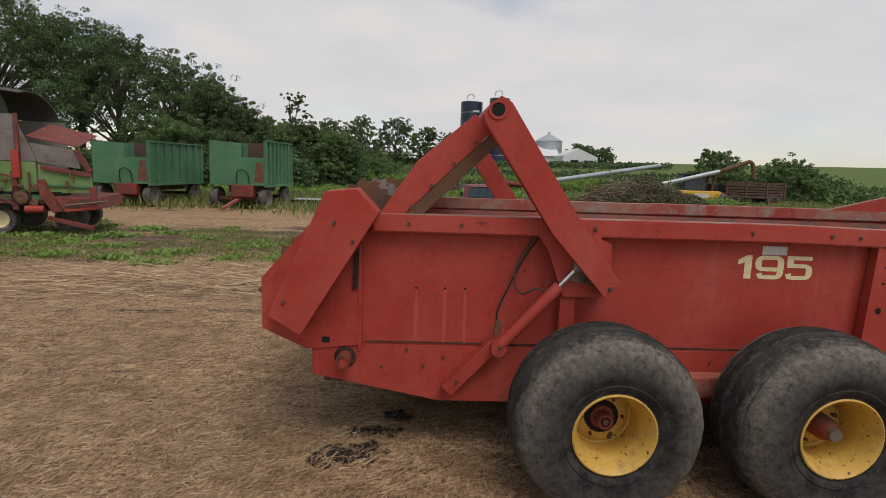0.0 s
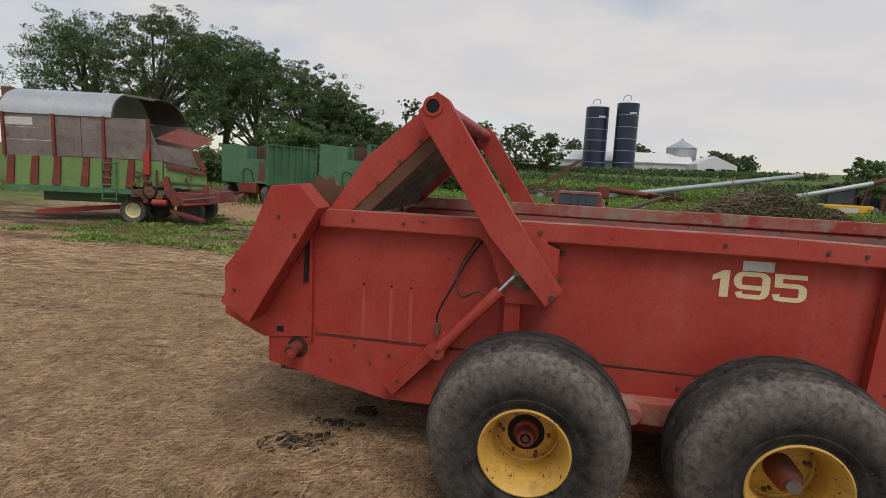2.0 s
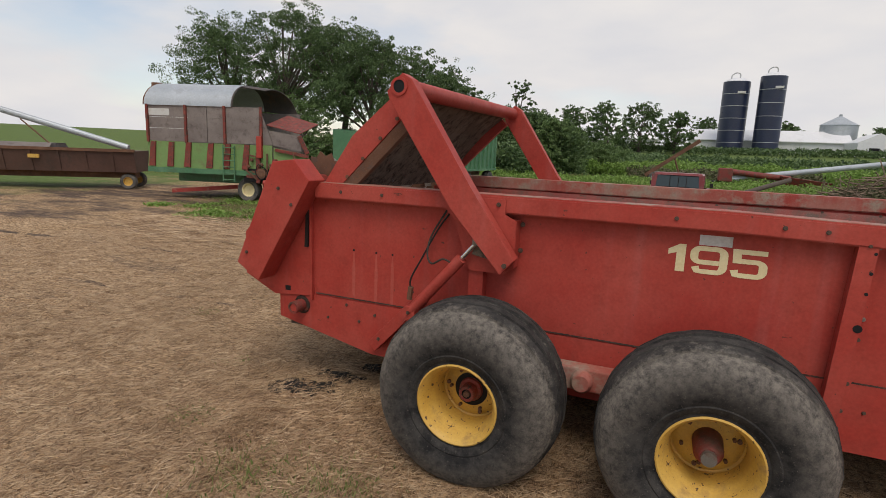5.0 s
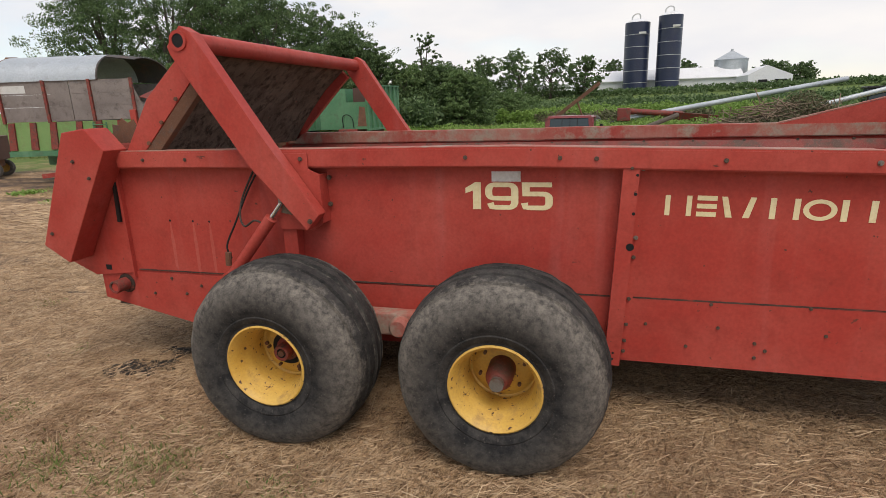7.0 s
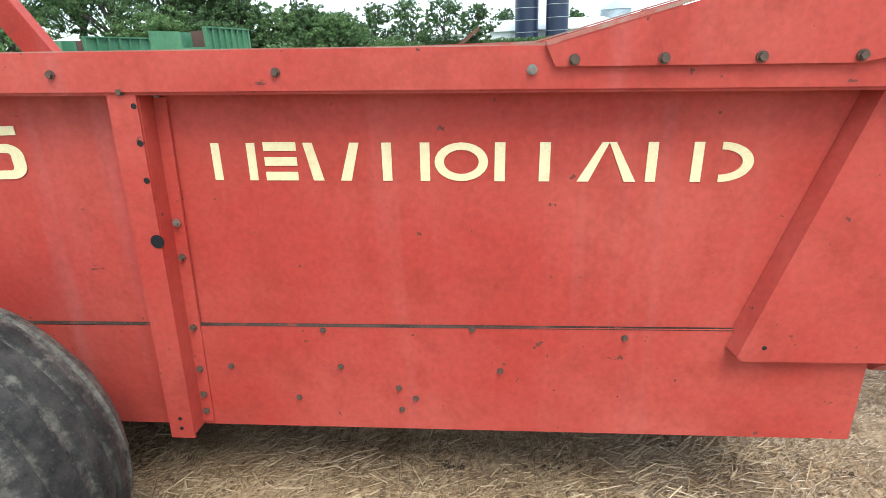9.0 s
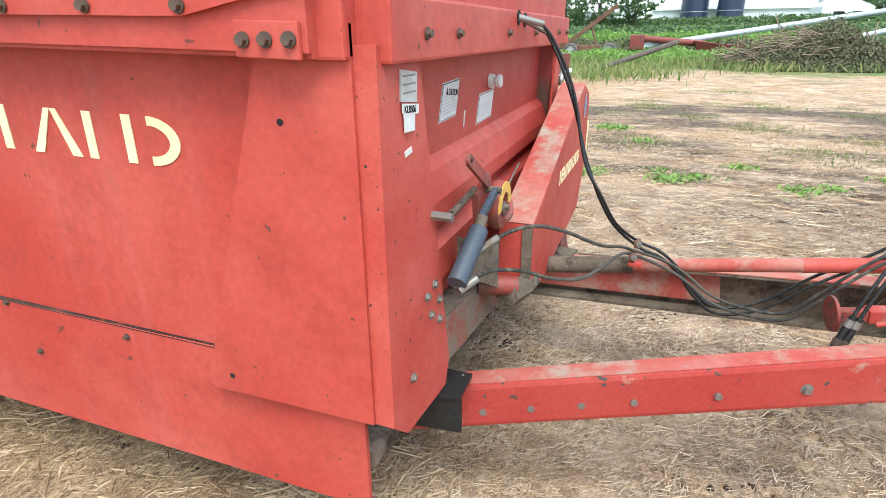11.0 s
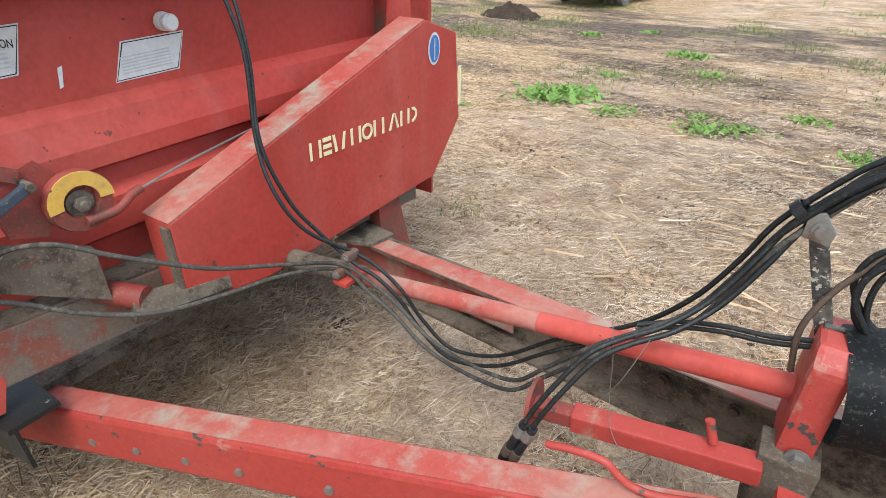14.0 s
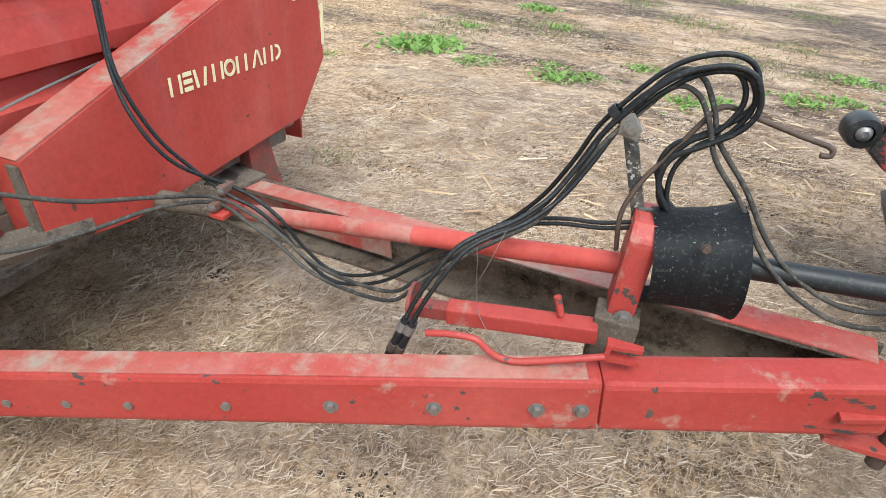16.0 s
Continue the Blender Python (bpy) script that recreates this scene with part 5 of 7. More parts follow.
part("pin_collar", rod(bmesh.new(), (4.44, 0.905, 0.646), (4.438, 0.905, 0.672), 0.034, 16), BOLT_RUST, SP)
part("pin_handle", tube(bmesh.new(), [(4.418, 0.885, 0.675), (4.405, 0.88, 0.72), (4.415, 0.885, 0.752), (4.44, 0.895, 0.748), (4.46, 0.905, 0.71), (4.455, 0.91, 0.675)], 0.008), BOLT_RUST, SP)
part("drawbar_bracket", slab(slab(bmesh.new(), [(2.42, 0.20), (2.60, 0.24), (2.60, 0.34), (2.42, 0.34)], "z", 0.508, 0.520), [(2.44, 0.232), (2.60, 0.248), (2.60, 0.256), (2.44, 0.24)], "z", 0.40, 0.508), BLACK, SP, "black steel drawbar bracket")
# parked jack
part("jack_tube", beam(bmesh.new(), (3.565, 0.80, 0.636), (3.865, 0.83, 0.668), 0.042, 0.038, 0.004), RED_BRIGHT, SP, "red square jack tube, paint worn")
part("jack_inner", beam(bmesh.new(), (3.49, 0.793, 0.627), (3.57, 0.801, 0.636), 0.032, 0.030, 0.003), RED_OLD, SP)
part("jack_foot", lathe(bmesh.new(), [(0.0, 0.0), (0.050, 0.0), (0.050, 0.008), (0.0, 0.008)], (3.485, 0.80, 0.625), (1, 0.1, 0.1), 22), RED_OLD, SP)
part("jack_crank", tube(bmesh.new(), [(3.555, 0.70, 0.655), (3.60, 0.702, 0.668), (3.65, 0.705, 0.672), (3.675, 0.706, 0.655), (3.70, 0.71, 0.640), (3.74, 0.715, 0.640), (3.82, 0.73, 0.665), (3.885, 0.745, 0.685)], 0.0068), RED_BRIGHT, SP)
bm = bmesh.new()
for z in (0.676, 0.706):
    slab(bm, [(3.885, 0.742), (3.945, 0.752), (3.945, 0.768), (3.885, 0.768)], "z", z, z + 0.008)
slab(bm, [(3.882, 0.742), (3.891, 0.742), (3.891, 0.768), (3.882, 0.768)], "z", 0.6765, 0.7135)
part("crank_fork", bm, RED_BRIGHT, SP)
part("jack_peg", rod(bmesh.new(), (3.79, 0.83, 0.683), (3.775, 0.835, 0.722), 0.008, 10), RED_BRIGHT, SP)

# hose stand, hoses and couplers
part("hose_stand", beam(bmesh.new(), (3.895, 0.945, 0.84), (3.822, 0.948, 1.045), 0.008, 0.025, 0.002), CHIPPED_BLACK, SP, "chipped black flat bar")
part("stand_foot", beam(bmesh.new(), (3.895, 0.93, 0.80), (3.892, 0.935, 0.90), 0.010, 0.031, 0.002), CHIPPED_BLACK, SP)
for z in (0.865, 0.835):
    bolt(SP, 3.894, 0.926, z, 0.9, True)
part("hose_clip", slab(bmesh.new(), [(3.806, 1.03), (3.842, 1.022), (3.845, 1.045), (3.825, 1.072), (3.806, 1.068)], "y", 0.930, 0.936, 0.002), STEEL, SP)
bolt(SP, 3.826, 0.929, 1.046, 0.8)
part("hose_band", lathe(bmesh.new(), [(0.015, -0.008), (0.0175, -0.008), (0.0175, 0.008), (0.015, 0.008)], (3.797, 0.945, 1.062), (0.6, 0, 0.8), 20), BLACK, SP, "black rubber hose band", True)
part("steel_bail", tube(bmesh.new(), [(3.86, 0.93, 0.80), (3.85, 0.93, 0.88), (3.87, 0.94, 0.95), (3.90, 0.95, 1.00), (3.93, 0.95, 1.06), (3.96, 0.96, 1.10), (4.01, 0.97, 1.09), (4.10, 0.99, 1.065), (4.15, 1.00, 1.052), (4.155, 1.0, 1.038), (4.14, 1.0, 1.036)], 0.005), BOLT_RUST, SP, "bent dull steel rod")
main = [(2.97, 0.90, 0.735), (3.03, 0.91, 0.71), (3.09, 0.92, 0.66), (3.14, 0.93, 0.59), (3.22, 0.94, 0.53), (3.34, 0.95, 0.56), (3.47, 0.95, 0.67), (3.61, 0.95, 0.77), (3.69, 0.95, 0.86), (3.74, 0.95, 0.955), (3.77, 0.95, 1.03), (3.81, 0.95, 1.09), (3.85, 0.95, 1.14), (3.89, 0.95, 1.17), (3.94, 0.95, 1.185), (3.98, 0.95, 1.175), (4.00, 0.95, 1.14), (4.00, 0.95, 1.11), (3.98, 0.95, 1.08), (3.94, 0.95, 1.05), (3.90, 0.95, 1.02), (3.89, 0.95, 0.97), (3.92, 0.95, 0.92), (3.965, 0.95, 0.885)]
front1 = [(2.575, 0.81, 1.39), (2.63, 0.84, 1.375), (2.68, 0.86, 1.31), (2.74, 0.855, 1.18), (2.79, 0.81, 1.00), (2.85, 0.79, 0.90), (2.90, 0.82, 0.81)]
front2 = [(2.575, 0.89, 1.385), (2.63, 0.905, 1.36), (2.685, 0.895, 1.27), (2.74, 0.865, 1.15), (2.795, 0.815, 1.00), (2.85, 0.825, 0.87), (2.90, 0.86, 0.785)]
shift = [(0, 0, 0), (0.008, -0.018, 0.012)]
part("hose", tube(bmesh.new(), front1 + main, 0.0047, 12), HOSE, SP, "long black hydraulic hose")
part("hose", tube(bmesh.new(), front2 + [(x + 0.006, y - 0.018, z - 0.014) for x, y, z in main[:-1]], 0.0047, 12), HOSE, SP, "long black hydraulic hose")
low1 = [(2.62, 0.31, 0.88), (2.68, 0.35, 0.92), (2.74, 0.40, 0.925), (2.80, 0.45, 0.90), (2.84, 0.52, 0.86), (2.88, 0.60, 0.82), (2.92, 0.73, 0.775), (2.955, 0.86, 0.72)]
low2 = [(2.61, 0.21, 0.83), (2.66, 0.26, 0.855), (2.72, 0.32, 0.84), (2.78, 0.39, 0.80), (2.84, 0.48, 0.77), (2.88, 0.60, 0.757), (2.92, 0.73, 0.75), (2.955, 0.86, 0.705)]
tail = [(3.05, 0.865, 0.695), (3.12, 0.87, 0.655), (3.19, 0.875, 0.60), (3.28, 0.88, 0.57), (3.40, 0.89, 0.565), (3.47, 0.89, 0.635), (3.56, 0.895, 0.735), (3.64, 0.91, 0.80), (3.70, 0.93, 0.855), (3.745, 0.94, 0.94), (3.785, 0.945, 1.03), (3.83, 0.96, 1.09), (3.875, 0.965, 1.145), (3.915, 0.965, 1.14), (3.945, 0.955, 1.10), (3.975, 0.95, 1.04), (4.04, 0.95, 0.97), (4.11, 0.94, 0.88), (4.19, 0.93, 0.82), (4.28, 0.92, 0.80), (4.40, 0.90, 0.85), (4.75, 0.92, 0.92)]
part("hose", tube(bmesh.new(), low1 + tail, 0.0047, 12), HOSE_DIRTY, SP, "dusty grey-black hydraulic hose")
part("hose", tube(bmesh.new(), low2 + [(x, y - 0.015, z - 0.016 if x < 3.7 else z - 0.024) for x, y, z in tail], 0.0047, 12), HOSE_DIRTY, SP, "dusty grey-black hydraulic hose")
drop = [(3.49, 0.705, 0.605), (3.515, 0.715, 0.69), (3.545, 0.735, 0.76), (3.58, 0.765, 0.82), (3.62, 0.80, 0.845), (3.67, 0.84, 0.865), (3.72, 0.89, 0.905), (3.76, 0.92, 0.975), (3.79, 0.94, 1.04), (3.83, 0.94, 1.10), (3.88, 0.945, 1.145), (3.93, 0.94, 1.165), (3.968, 0.943, 1.155), (3.985, 0.945, 1.115), (3.965, 0.945, 1.065), (3.925, 0.945, 1.035), (3.900, 0.945, 0.985), (3.905, 0.945, 0.925), (3.935, 0.945, 0.885)]
for dx, dz in ((0, 0), (0.016, -0.003)):
    part("hose", tube(bmesh.new(), [(x + dx, y, z + dz) for x, y, z in drop], 0.0047, 12), HOSE, SP, "black hose ending in a coupler")
    part("coupler", tube(bmesh.new(), [(3.477 + dx, 0.70, 0.565 + dz), (3.49 + dx, 0.705, 0.605 + dz), (3.508 + dx, 0.712, 0.665 + dz)], 0.0088, 10), BLACK, SP)
    part("coupler_collar", rod(bmesh.new(), (3.499 + dx, 0.708, 0.635 + dz), (3.505 + dx, 0.711, 0.655 + dz), 0.0108, 10), STEEL, SP)
    part("coupler_ring", rod(bmesh.new(), (3.482 + dx, 0.702, 0.580 + dz), (3.488 + dx, 0.704, 0.60 + dz), 0.0108, 10), BOLT_RUST, SP)
for dz in (0.0, -0.012):
    part("hose", tube(bmesh.new(), [(3.62, 0.91, 0.80 + dz), (3.68, 0.93, 0.82 + dz), (3.75, 0.935, 0.838 + dz), (3.82, 0.935, 0.848 + dz), (3.90, 0.935, 0.872 + dz), (3.95, 0.945, 0.875 + dz)], 0.0045, 12), HOSE, SP)
part("tie_wire", tube(bmesh.new(), [(3.60, 0.80, 0.87), (3.615, 0.79, 0.80), (3.62, 0.80, 0.72), (3.64, 0.78, 0.66), (3.70, 0.76, 0.60)], 0.0008, 5), STEEL, SP)
part("tie_wire", tube(bmesh.new(), [(3.66, 0.80, 0.86), (3.64, 0.79, 0.79), (3.62, 0.80, 0.73), (3.59, 0.82, 0.66)], 0.0008, 5), STEEL, SP)
for p in ((2.965, 0.885, 0.735), (2.955, 0.86, 0.70)):
    part("hose_clamp", box(bmesh.new(), p[0] - 0.010, p[0] + 0.010, p[1] - 0.022, p[1] + 0.022, p[2] - 0.011, p[2] + 0.011, 0.005), RUST, SP)
    bolt(SP, p[0] + 0.005, p[1] - 0.022, p[2] + 0.004, 0.6)
part("clamp_bracket", box(bmesh.new(), 2.945, 2.985, 0.84, 0.92, 0.672, 0.685, 0.003), RED, SP)
for p, q in (((2.575, 0.805, 1.39), (2.64, 0.845, 1.372)), ((2.575, 0.885, 1.385), (2.64, 0.905, 1.352)), ((2.62, 0.31, 0.88), (2.66, 0.335, 0.91)), ((2.61, 0.20, 0.825), (2.64, 0.235, 0.845))):
    part("hose_fitting", rod(bmesh.new(), p, q, 0.0095, 10), STEEL, SP)
for y, z in ((0.81, 1.39), (0.89, 1.385)):
    part("hose_hole", rod(bmesh.new(), (2.575, y, z), (2.5775, y, z), 0.020, 14), INK, SP)

# ---- loose straw, grass and weeds round the machine ----


def scatter(k, x0, x1, y0, y1):
    p = np.stack([rng.uniform(x0, x1, k), rng.uniform(y0, y1, k), np.zeros(k)], 1)
    p[:, 2] = [ground_height(x, y) for x, y, _ in p]
    return p


def straw(name, k, x0, x1, y0, y1, lo, hi, wide, mat=STRAW):
    p = scatter(k, x0, x1, y0, y1)
    keep = np.array([noise.noise((x * 0.9, y * 1.2, 5)) + 0.55 * noise.noise((x * 0.3, y * 0.4, 9)) > rng.uniform(-1.0, 0.05) for x, y, _ in p])
    p = p[keep]
    k = len(p)
    a = rng.uniform(0, math.pi, k)
    length = rng.uniform(lo, hi, (k, 1))
    d = np.stack([np.cos(a), np.sin(a), rng.normal(0, 0.16, k)], 1)
    c = np.stack([-np.sin(a), np.cos(a), np.full(k, 0.5)], 1)
    p[:, 2] += rng.uniform(0.004, 0.022, k)
    w = rng.uniform(0.5, 1.0, (k, 1)) * wide
    q = np.stack([p - d * length - c * w, p + d * length - c * w, p + d * length + c * w, p - d * length + c * w], 1)
    tagged(new(name, quads(name, q, mat)), "loose dry straw lying over the trodden ground", "straw", kind="stuff")


straw("straw", 260000, -5.5, 2.0, -2.2, 2.6, 0.006, 0.026, 0.0010)
straw("straw", 70000, 0.2, 2.9, -0.6, 1.2, 0.005, 0.018, 0.0008)
straw("straw", 210000, 1.9, 5.6, -0.4, 4.4, 0.005, 0.022, 0.0009, STRAW_PALE)
straw("straw", 9000, -5.5, 5.5, -2.2, 3.2, 0.025, 0.055, 0.0012)
straw("straw", 80000, -9.5, 7.5, 2.4, 9.0, 0.010, 0.045, 0.0020)
straw("straw", 40000, -10.0, -5.4, -1.5, 4.0, 0.010, 0.040, 0.0017)
straw("straw", 30000, -9.0, 2.5, -2.2, 4.0, 0.014, 0.040, 0.0024)
straw("husk_flakes", 2500, 1.6, 6.0, 0.8, 6.5, 0.010, 0.035, 0.0032, STRAW_PALE)


def stalk_drift(k, x0, x1, yc, spread, lo, hi):
    """A windrow of long dry stalks lying mostly one way."""
    x = rng.uniform(x0, x1, k)
    y = yc + rng.normal(0, spread, k) + 0.25 * np.sin(0.9 * x)
    z = np.array([ground_height(a, b) for a, b in zip(x, y)]) + rng.uniform(0.005, 0.07, k)
    a = rng.normal(0.0, 0.5, k)
    length = rng.uniform(lo, hi, (k, 1))
    d = np.stack([np.cos(a), np.sin(a), rng.normal(0, 0.10, k)], 1) * length
    c = np.stack([-np.sin(a), np.cos(a), np.full(k, 0.6)], 1) * rng.uniform(0.0015, 0.005, (k, 1))
    p = np.stack([x, y, z], 1)
    tagged(new("stalk_drift", quads("stalk_drift", np.stack([p - d - c, p + d - c, p + d + c, p - d + c], 1), STRAW)), "drift of long dry stalks raked across the yard", "straw", kind="stuff")




def straw_clumps(k, x0, x1, y0, y1, lo, hi, wide, mat):
    """Small heaps of straw, each with its own lie."""
    rows = []
    for _ in range(k):
        cx, cy, m = rng.uniform(x0, x1), rng.uniform(y0, y1), int(rng.integers(14, 60))
        a = rng.uniform(0, math.pi) + rng.normal(0, 0.6, m)
        o = rng.normal(0, rng.uniform(0.03, 0.10), (m, 2)) * [1.6, 0.8]
        p = np.stack([cx + o[:, 0], cy + o[:, 1], ground_height(cx, cy) + rng.uniform(0.006, 0.030, m)], 1)
        d = np.stack([np.cos(a), np.sin(a), rng.normal(0, 0.2, m)], 1) * rng.uniform(lo, hi, (m, 1))
        c = np.stack([-np.sin(a), np.cos(a), np.full(m, 0.6)], 1) * wide * rng.uniform(0.5, 1.2, (m, 1))
        rows.append(np.stack([p - d - c, p + d - c, p + d + c, p - d + c], 1))
    tagged(new("straw_clumps", quads("straw_clumps", np.concatenate(rows), mat)), "small tangled clumps of straw on the trodden ground", "straw", kind="stuff")


straw_clumps(900, 1.4, 6.2, 0.9, 6.5, 0.010, 0.045, 0.0011, STRAW_PALE)
straw_clumps(1700, -6.0, 2.4, -2.0, 2.2, 0.012, 0.055, 0.0014, STRAW)
stalk_drift(2600, -10.5, -4.2, 4.9, 0.45, 0.08, 0.32)
stalk_drift(500, -9.5, -4.5, 3.9, 0.25, 0.05, 0.22)
stalk_drift(260, 1.5, 6.0, 3.6, 0.8, 0.03, 0.10)


def tufts(name, spots, per, spread, height, mat, label, category, wide=0.006):
    cs, al, ac = [], [], []
    for (x, y, s) in spots:
        k = int(per * s)
        o = rng.normal(0, spread * s, (k, 2))
        h = height * s * rng.uniform(0.4, 1.1, k)
        lean = rng.normal(0, 0.45, (k, 2))
        base = np.stack([x + o[:, 0], y + o[:, 1], np.full(k, ground_height(x, y))], 1)
        d = np.stack([lean[:, 0] * h, lean[:, 1] * h, h], 1) / 2
        t = rng.uniform(0, math.pi, k)
        cs.append(base + d), al.append(d), ac.append(np.stack([np.cos(t), np.sin(t), 0 * t], 1) * wide * rng.uniform(0.6, 1.4, (k, 1)))
    q = blades(np.concatenate(cs), np.concatenate(al), np.concatenate(ac))
    tagged(new(name, quads(name, q, mat)), label, category, kind="stuff")


near_tufts = [(-1.75, -1.0, 1.0), (-1.6, -0.85, 0.7), (-2.2, -1.05, 0.9), (-0.9, -0.95, 0.5), (0.55, -0.75, 0.5), (-4.5, 0.9, 0.5), (-2.9, -0.7, 0.5), (-1.2, -1.25, 0.8), (2.35, 2.5, 0.5), (0.1, -1.0, 0.5), (-3.3, 0.1, 0.4)]
tufts("grass_tufts", near_tufts, 340, 0.15, 0.052, GRASS, "short green grass coming through the straw", "grass", 0.004)
mid = [(rng.uniform(-13, -3.5), rng.uniform(6.5, 10.5), rng.uniform(0.8, 1.8)) for _ in range(45)] + [(rng.uniform(-3, 7), rng.uniform(6, 14), rng.uniform(0.5, 1.2)) for _ in range(34)]
tufts("grass_tufts", mid, 340, 0.30, 0.055, GRASS, "patches of yellow-green grass across the yard", "grass", 0.0055)
far_spots = [(rng.uniform(-26, 22), rng.uniform(17, 34), rng.uniform(0.9, 1.6)) for _ in range(420)]
far_spots = [p for p in far_spots if p[0] < 1.5 or p[1] > 22]
tufts("meadow_grass", far_spots, 110, 0.8, 0.30, GRASS, "rough green meadow grass behind the yard", "grass", 0.028)


def weed_plant(x, y, s, k=26):
    """A low rosette of broad leaves."""
    k = 6 * k
    a = rng.uniform(0, 2 * math.pi, k)
    up = rng.uniform(0.1, 1.1, k)
    d = unit(np.stack([np.cos(a), np.sin(a), up], 1))
    length = s * rng.uniform(0.012, 0.040, (k, 1))
    base = np.stack([x + 0.10 * s * rng.normal(size=k), y + 0.10 * s * rng.normal(size=k), np.full(k, ground_height(x, y) + 0.01)], 1)
    c = base + d * length * 0.9
    side = unit(np.cross(d, np.stack([rng.normal(0, 0.3, k), rng.normal(0, 0.3, k), np.ones(k)], 1)))
    ob = new("weed", quads("weed", blades(c, d * length, side * length * 0.55), WEED))
    return tagged(ob, "broad-leaved green weed growing from bare soil", "weed", "weeds in the yard", "stuff")


weed_spots = [(1.80, 5.1, 1.6, 46), (1.95, 5.35, 1.1, 30), (1.62, 5.0, 0.8, 22), (2.42, 4.9, 0.9, 26), (2.5, 5.0, 0.7, 20), (2.45, 7.9, 1.2, 30), (3.2, 4.85, 1.0, 28), (3.45, 5.0, 0.8, 20), (2.0, 6.2, 0.7, 18), (4.3, 4.7, 0.9, 28), (4.55, 4.9, 0.8, 22), (5.2, 5.3, 1.0, 26), (5.6, 5.6, 0.9, 22), (3.9, 5.6, 0.8, 20), (3.1, 5.2, 0.6, 16), (5.9, 6.4, 1.0, 24), (1.2, 4.3, 0.6, 16), (2.9, 6.9, 0.8, 20), (0.9, 8.6, 0.9, 20), (1.6, 9.4, 0.8, 18)]
for i in range(40):
    weed_spots.append((rng.uniform(-12.5, -6.5), rng.uniform(6.0, 12.0), rng.uniform(0.9, 2.0), 40))
for i in range(14):
    weed_spots.append((rng.uniform(-7.5, -4.5), rng.uniform(6.5, 9.0), rng.uniform(0.8, 1.6), 28))
for s in weed_spots:
    weed_plant(*s)


def clods(name, spots, per, spread, size, mat, label, category, kind="stuff"):
    bm = bmesh.new()
    for x, y, s in spots:
        for _ in range(int(per * s)):
            r = size * rng.uniform(0.3, 1.0)
            px, py = x + rng.normal(0, spread * s), y + rng.normal(0, spread * s * 0.7)
            res = bmesh.ops.create_icosphere(bm, subdivisions=1, radius=r)
            for v in res["verts"]:
                v.co = Vector((v.co.x * 1.3, v.co.y * 1.2, v.co.z * 0.55)) * (1 + 0.35 * noise.noise(v.co * 40 + Vector((px, py, 0)) * 9)) + Vector((px, py, ground_height(px, py) + 0.2 * r))
    single(name, bm, mat, label, category, kind=kind)


clods("manure", [(-2.50, -0.03, 1.0), (-2.40, 0.22, 0.7), (-2.62, -0.12, 0.7), (-2.3, 0.5, 0.4)], 70, 0.085, 0.035, MANURE, "dark wet manure dropped on the straw", "manure")
clods("soil_crumbs", [(1.69, 0.25, 0.6), (1.3, 0.25, 0.3), (2.45, 1.33, 0.5), (2.3, 1.6, 0.4), (3.42, 0.75, 0.6), (2.15, 1.06, 0.4), (4.2, 0.5, 0.6), (3.1, 1.9, 0.8), (2.6, 2.5, 0.9), (3.9, 2.2, 0.7), (3.4, 3.2, 1.2), (2.2, 3.6, 1.2), (4.6, 3.0, 1.0), (5.0, 1.8, 0.7), (4.4, 4.2, 1.3)], 26, 0.09, 0.014, SOIL, "dark crumbs of soil in the straw", "soil")
bm = bmesh.new()
bmesh.ops.create_grid(bm, x_segments=26, y_segments=20, size=1)
for v in bm.verts:
    r = math.hypot(v.co.x, v.co.y)
    h = 0.24 * max(0, 1 - r) ** 0.8 * (1 + 0.6 * noise.noise((v.co.x * 4, v.co.y * 4, 2))) + 0.05 * noise.noise((v.co.x * 11, v.co.y * 11, 7))
    v.co = Vector((-1.0 + v.co.x * 0.60, 9.75 + v.co.y * 0.5, max(-0.03, h - 0.03)))
single("mound_of_soil", bm, SOIL, "small heap of dark dug soil on the yard", "soil heap", smooth=True)

# ---- tractor at the hitch ----
TR = TR_HITCH


def lugged_tyre(parent, c, r, w, mat):
    bm = lathe(bmesh.new(), [(0.45 * r, -0.36 * w), (0.62 * r, -0.48 * w), (0.82 * r, -0.5 * w), (0.91 * r, -0.44 * w), (0.93 * r, 0), (0.91 * r, 0.44 * w), (0.82 * r, 0.5 * w), (0.62 * r, 0.48 * w), (0.45 * r, 0.36 * w)], c, (0, 1, 0), 56)
    tyre = part("rear_tyre", bm, mat, parent, "deep-lugged dusty tractor tyre")
    n = 19
    lug = []
    for s in (-1, 1):
        lb, pts = bmesh.new(), []
        for rr in (0.90 * r, r):
            for da, yy in ((-0.045, 0.02), (0.045, 0.02), (0.045 - 0.20, 0.50), (-0.045 - 0.20, 0.50)):
                q = rr if yy < 0.3 else rr * 0.955
                pts.append(Vector((q * math.cos(da), s * yy * w, q * math.sin(da))))
        hexa(lb, pts[:4], pts[4:])
        lug.append(finish(lb, "lug", mat))
    for k in range(2 * n):
        ob = new("lug", lug[k % 2])
        ob.parent = tyre
        ob.matrix_basis = pose(*c, 0, -360 * k / (2 * n), 0)
    return tyre


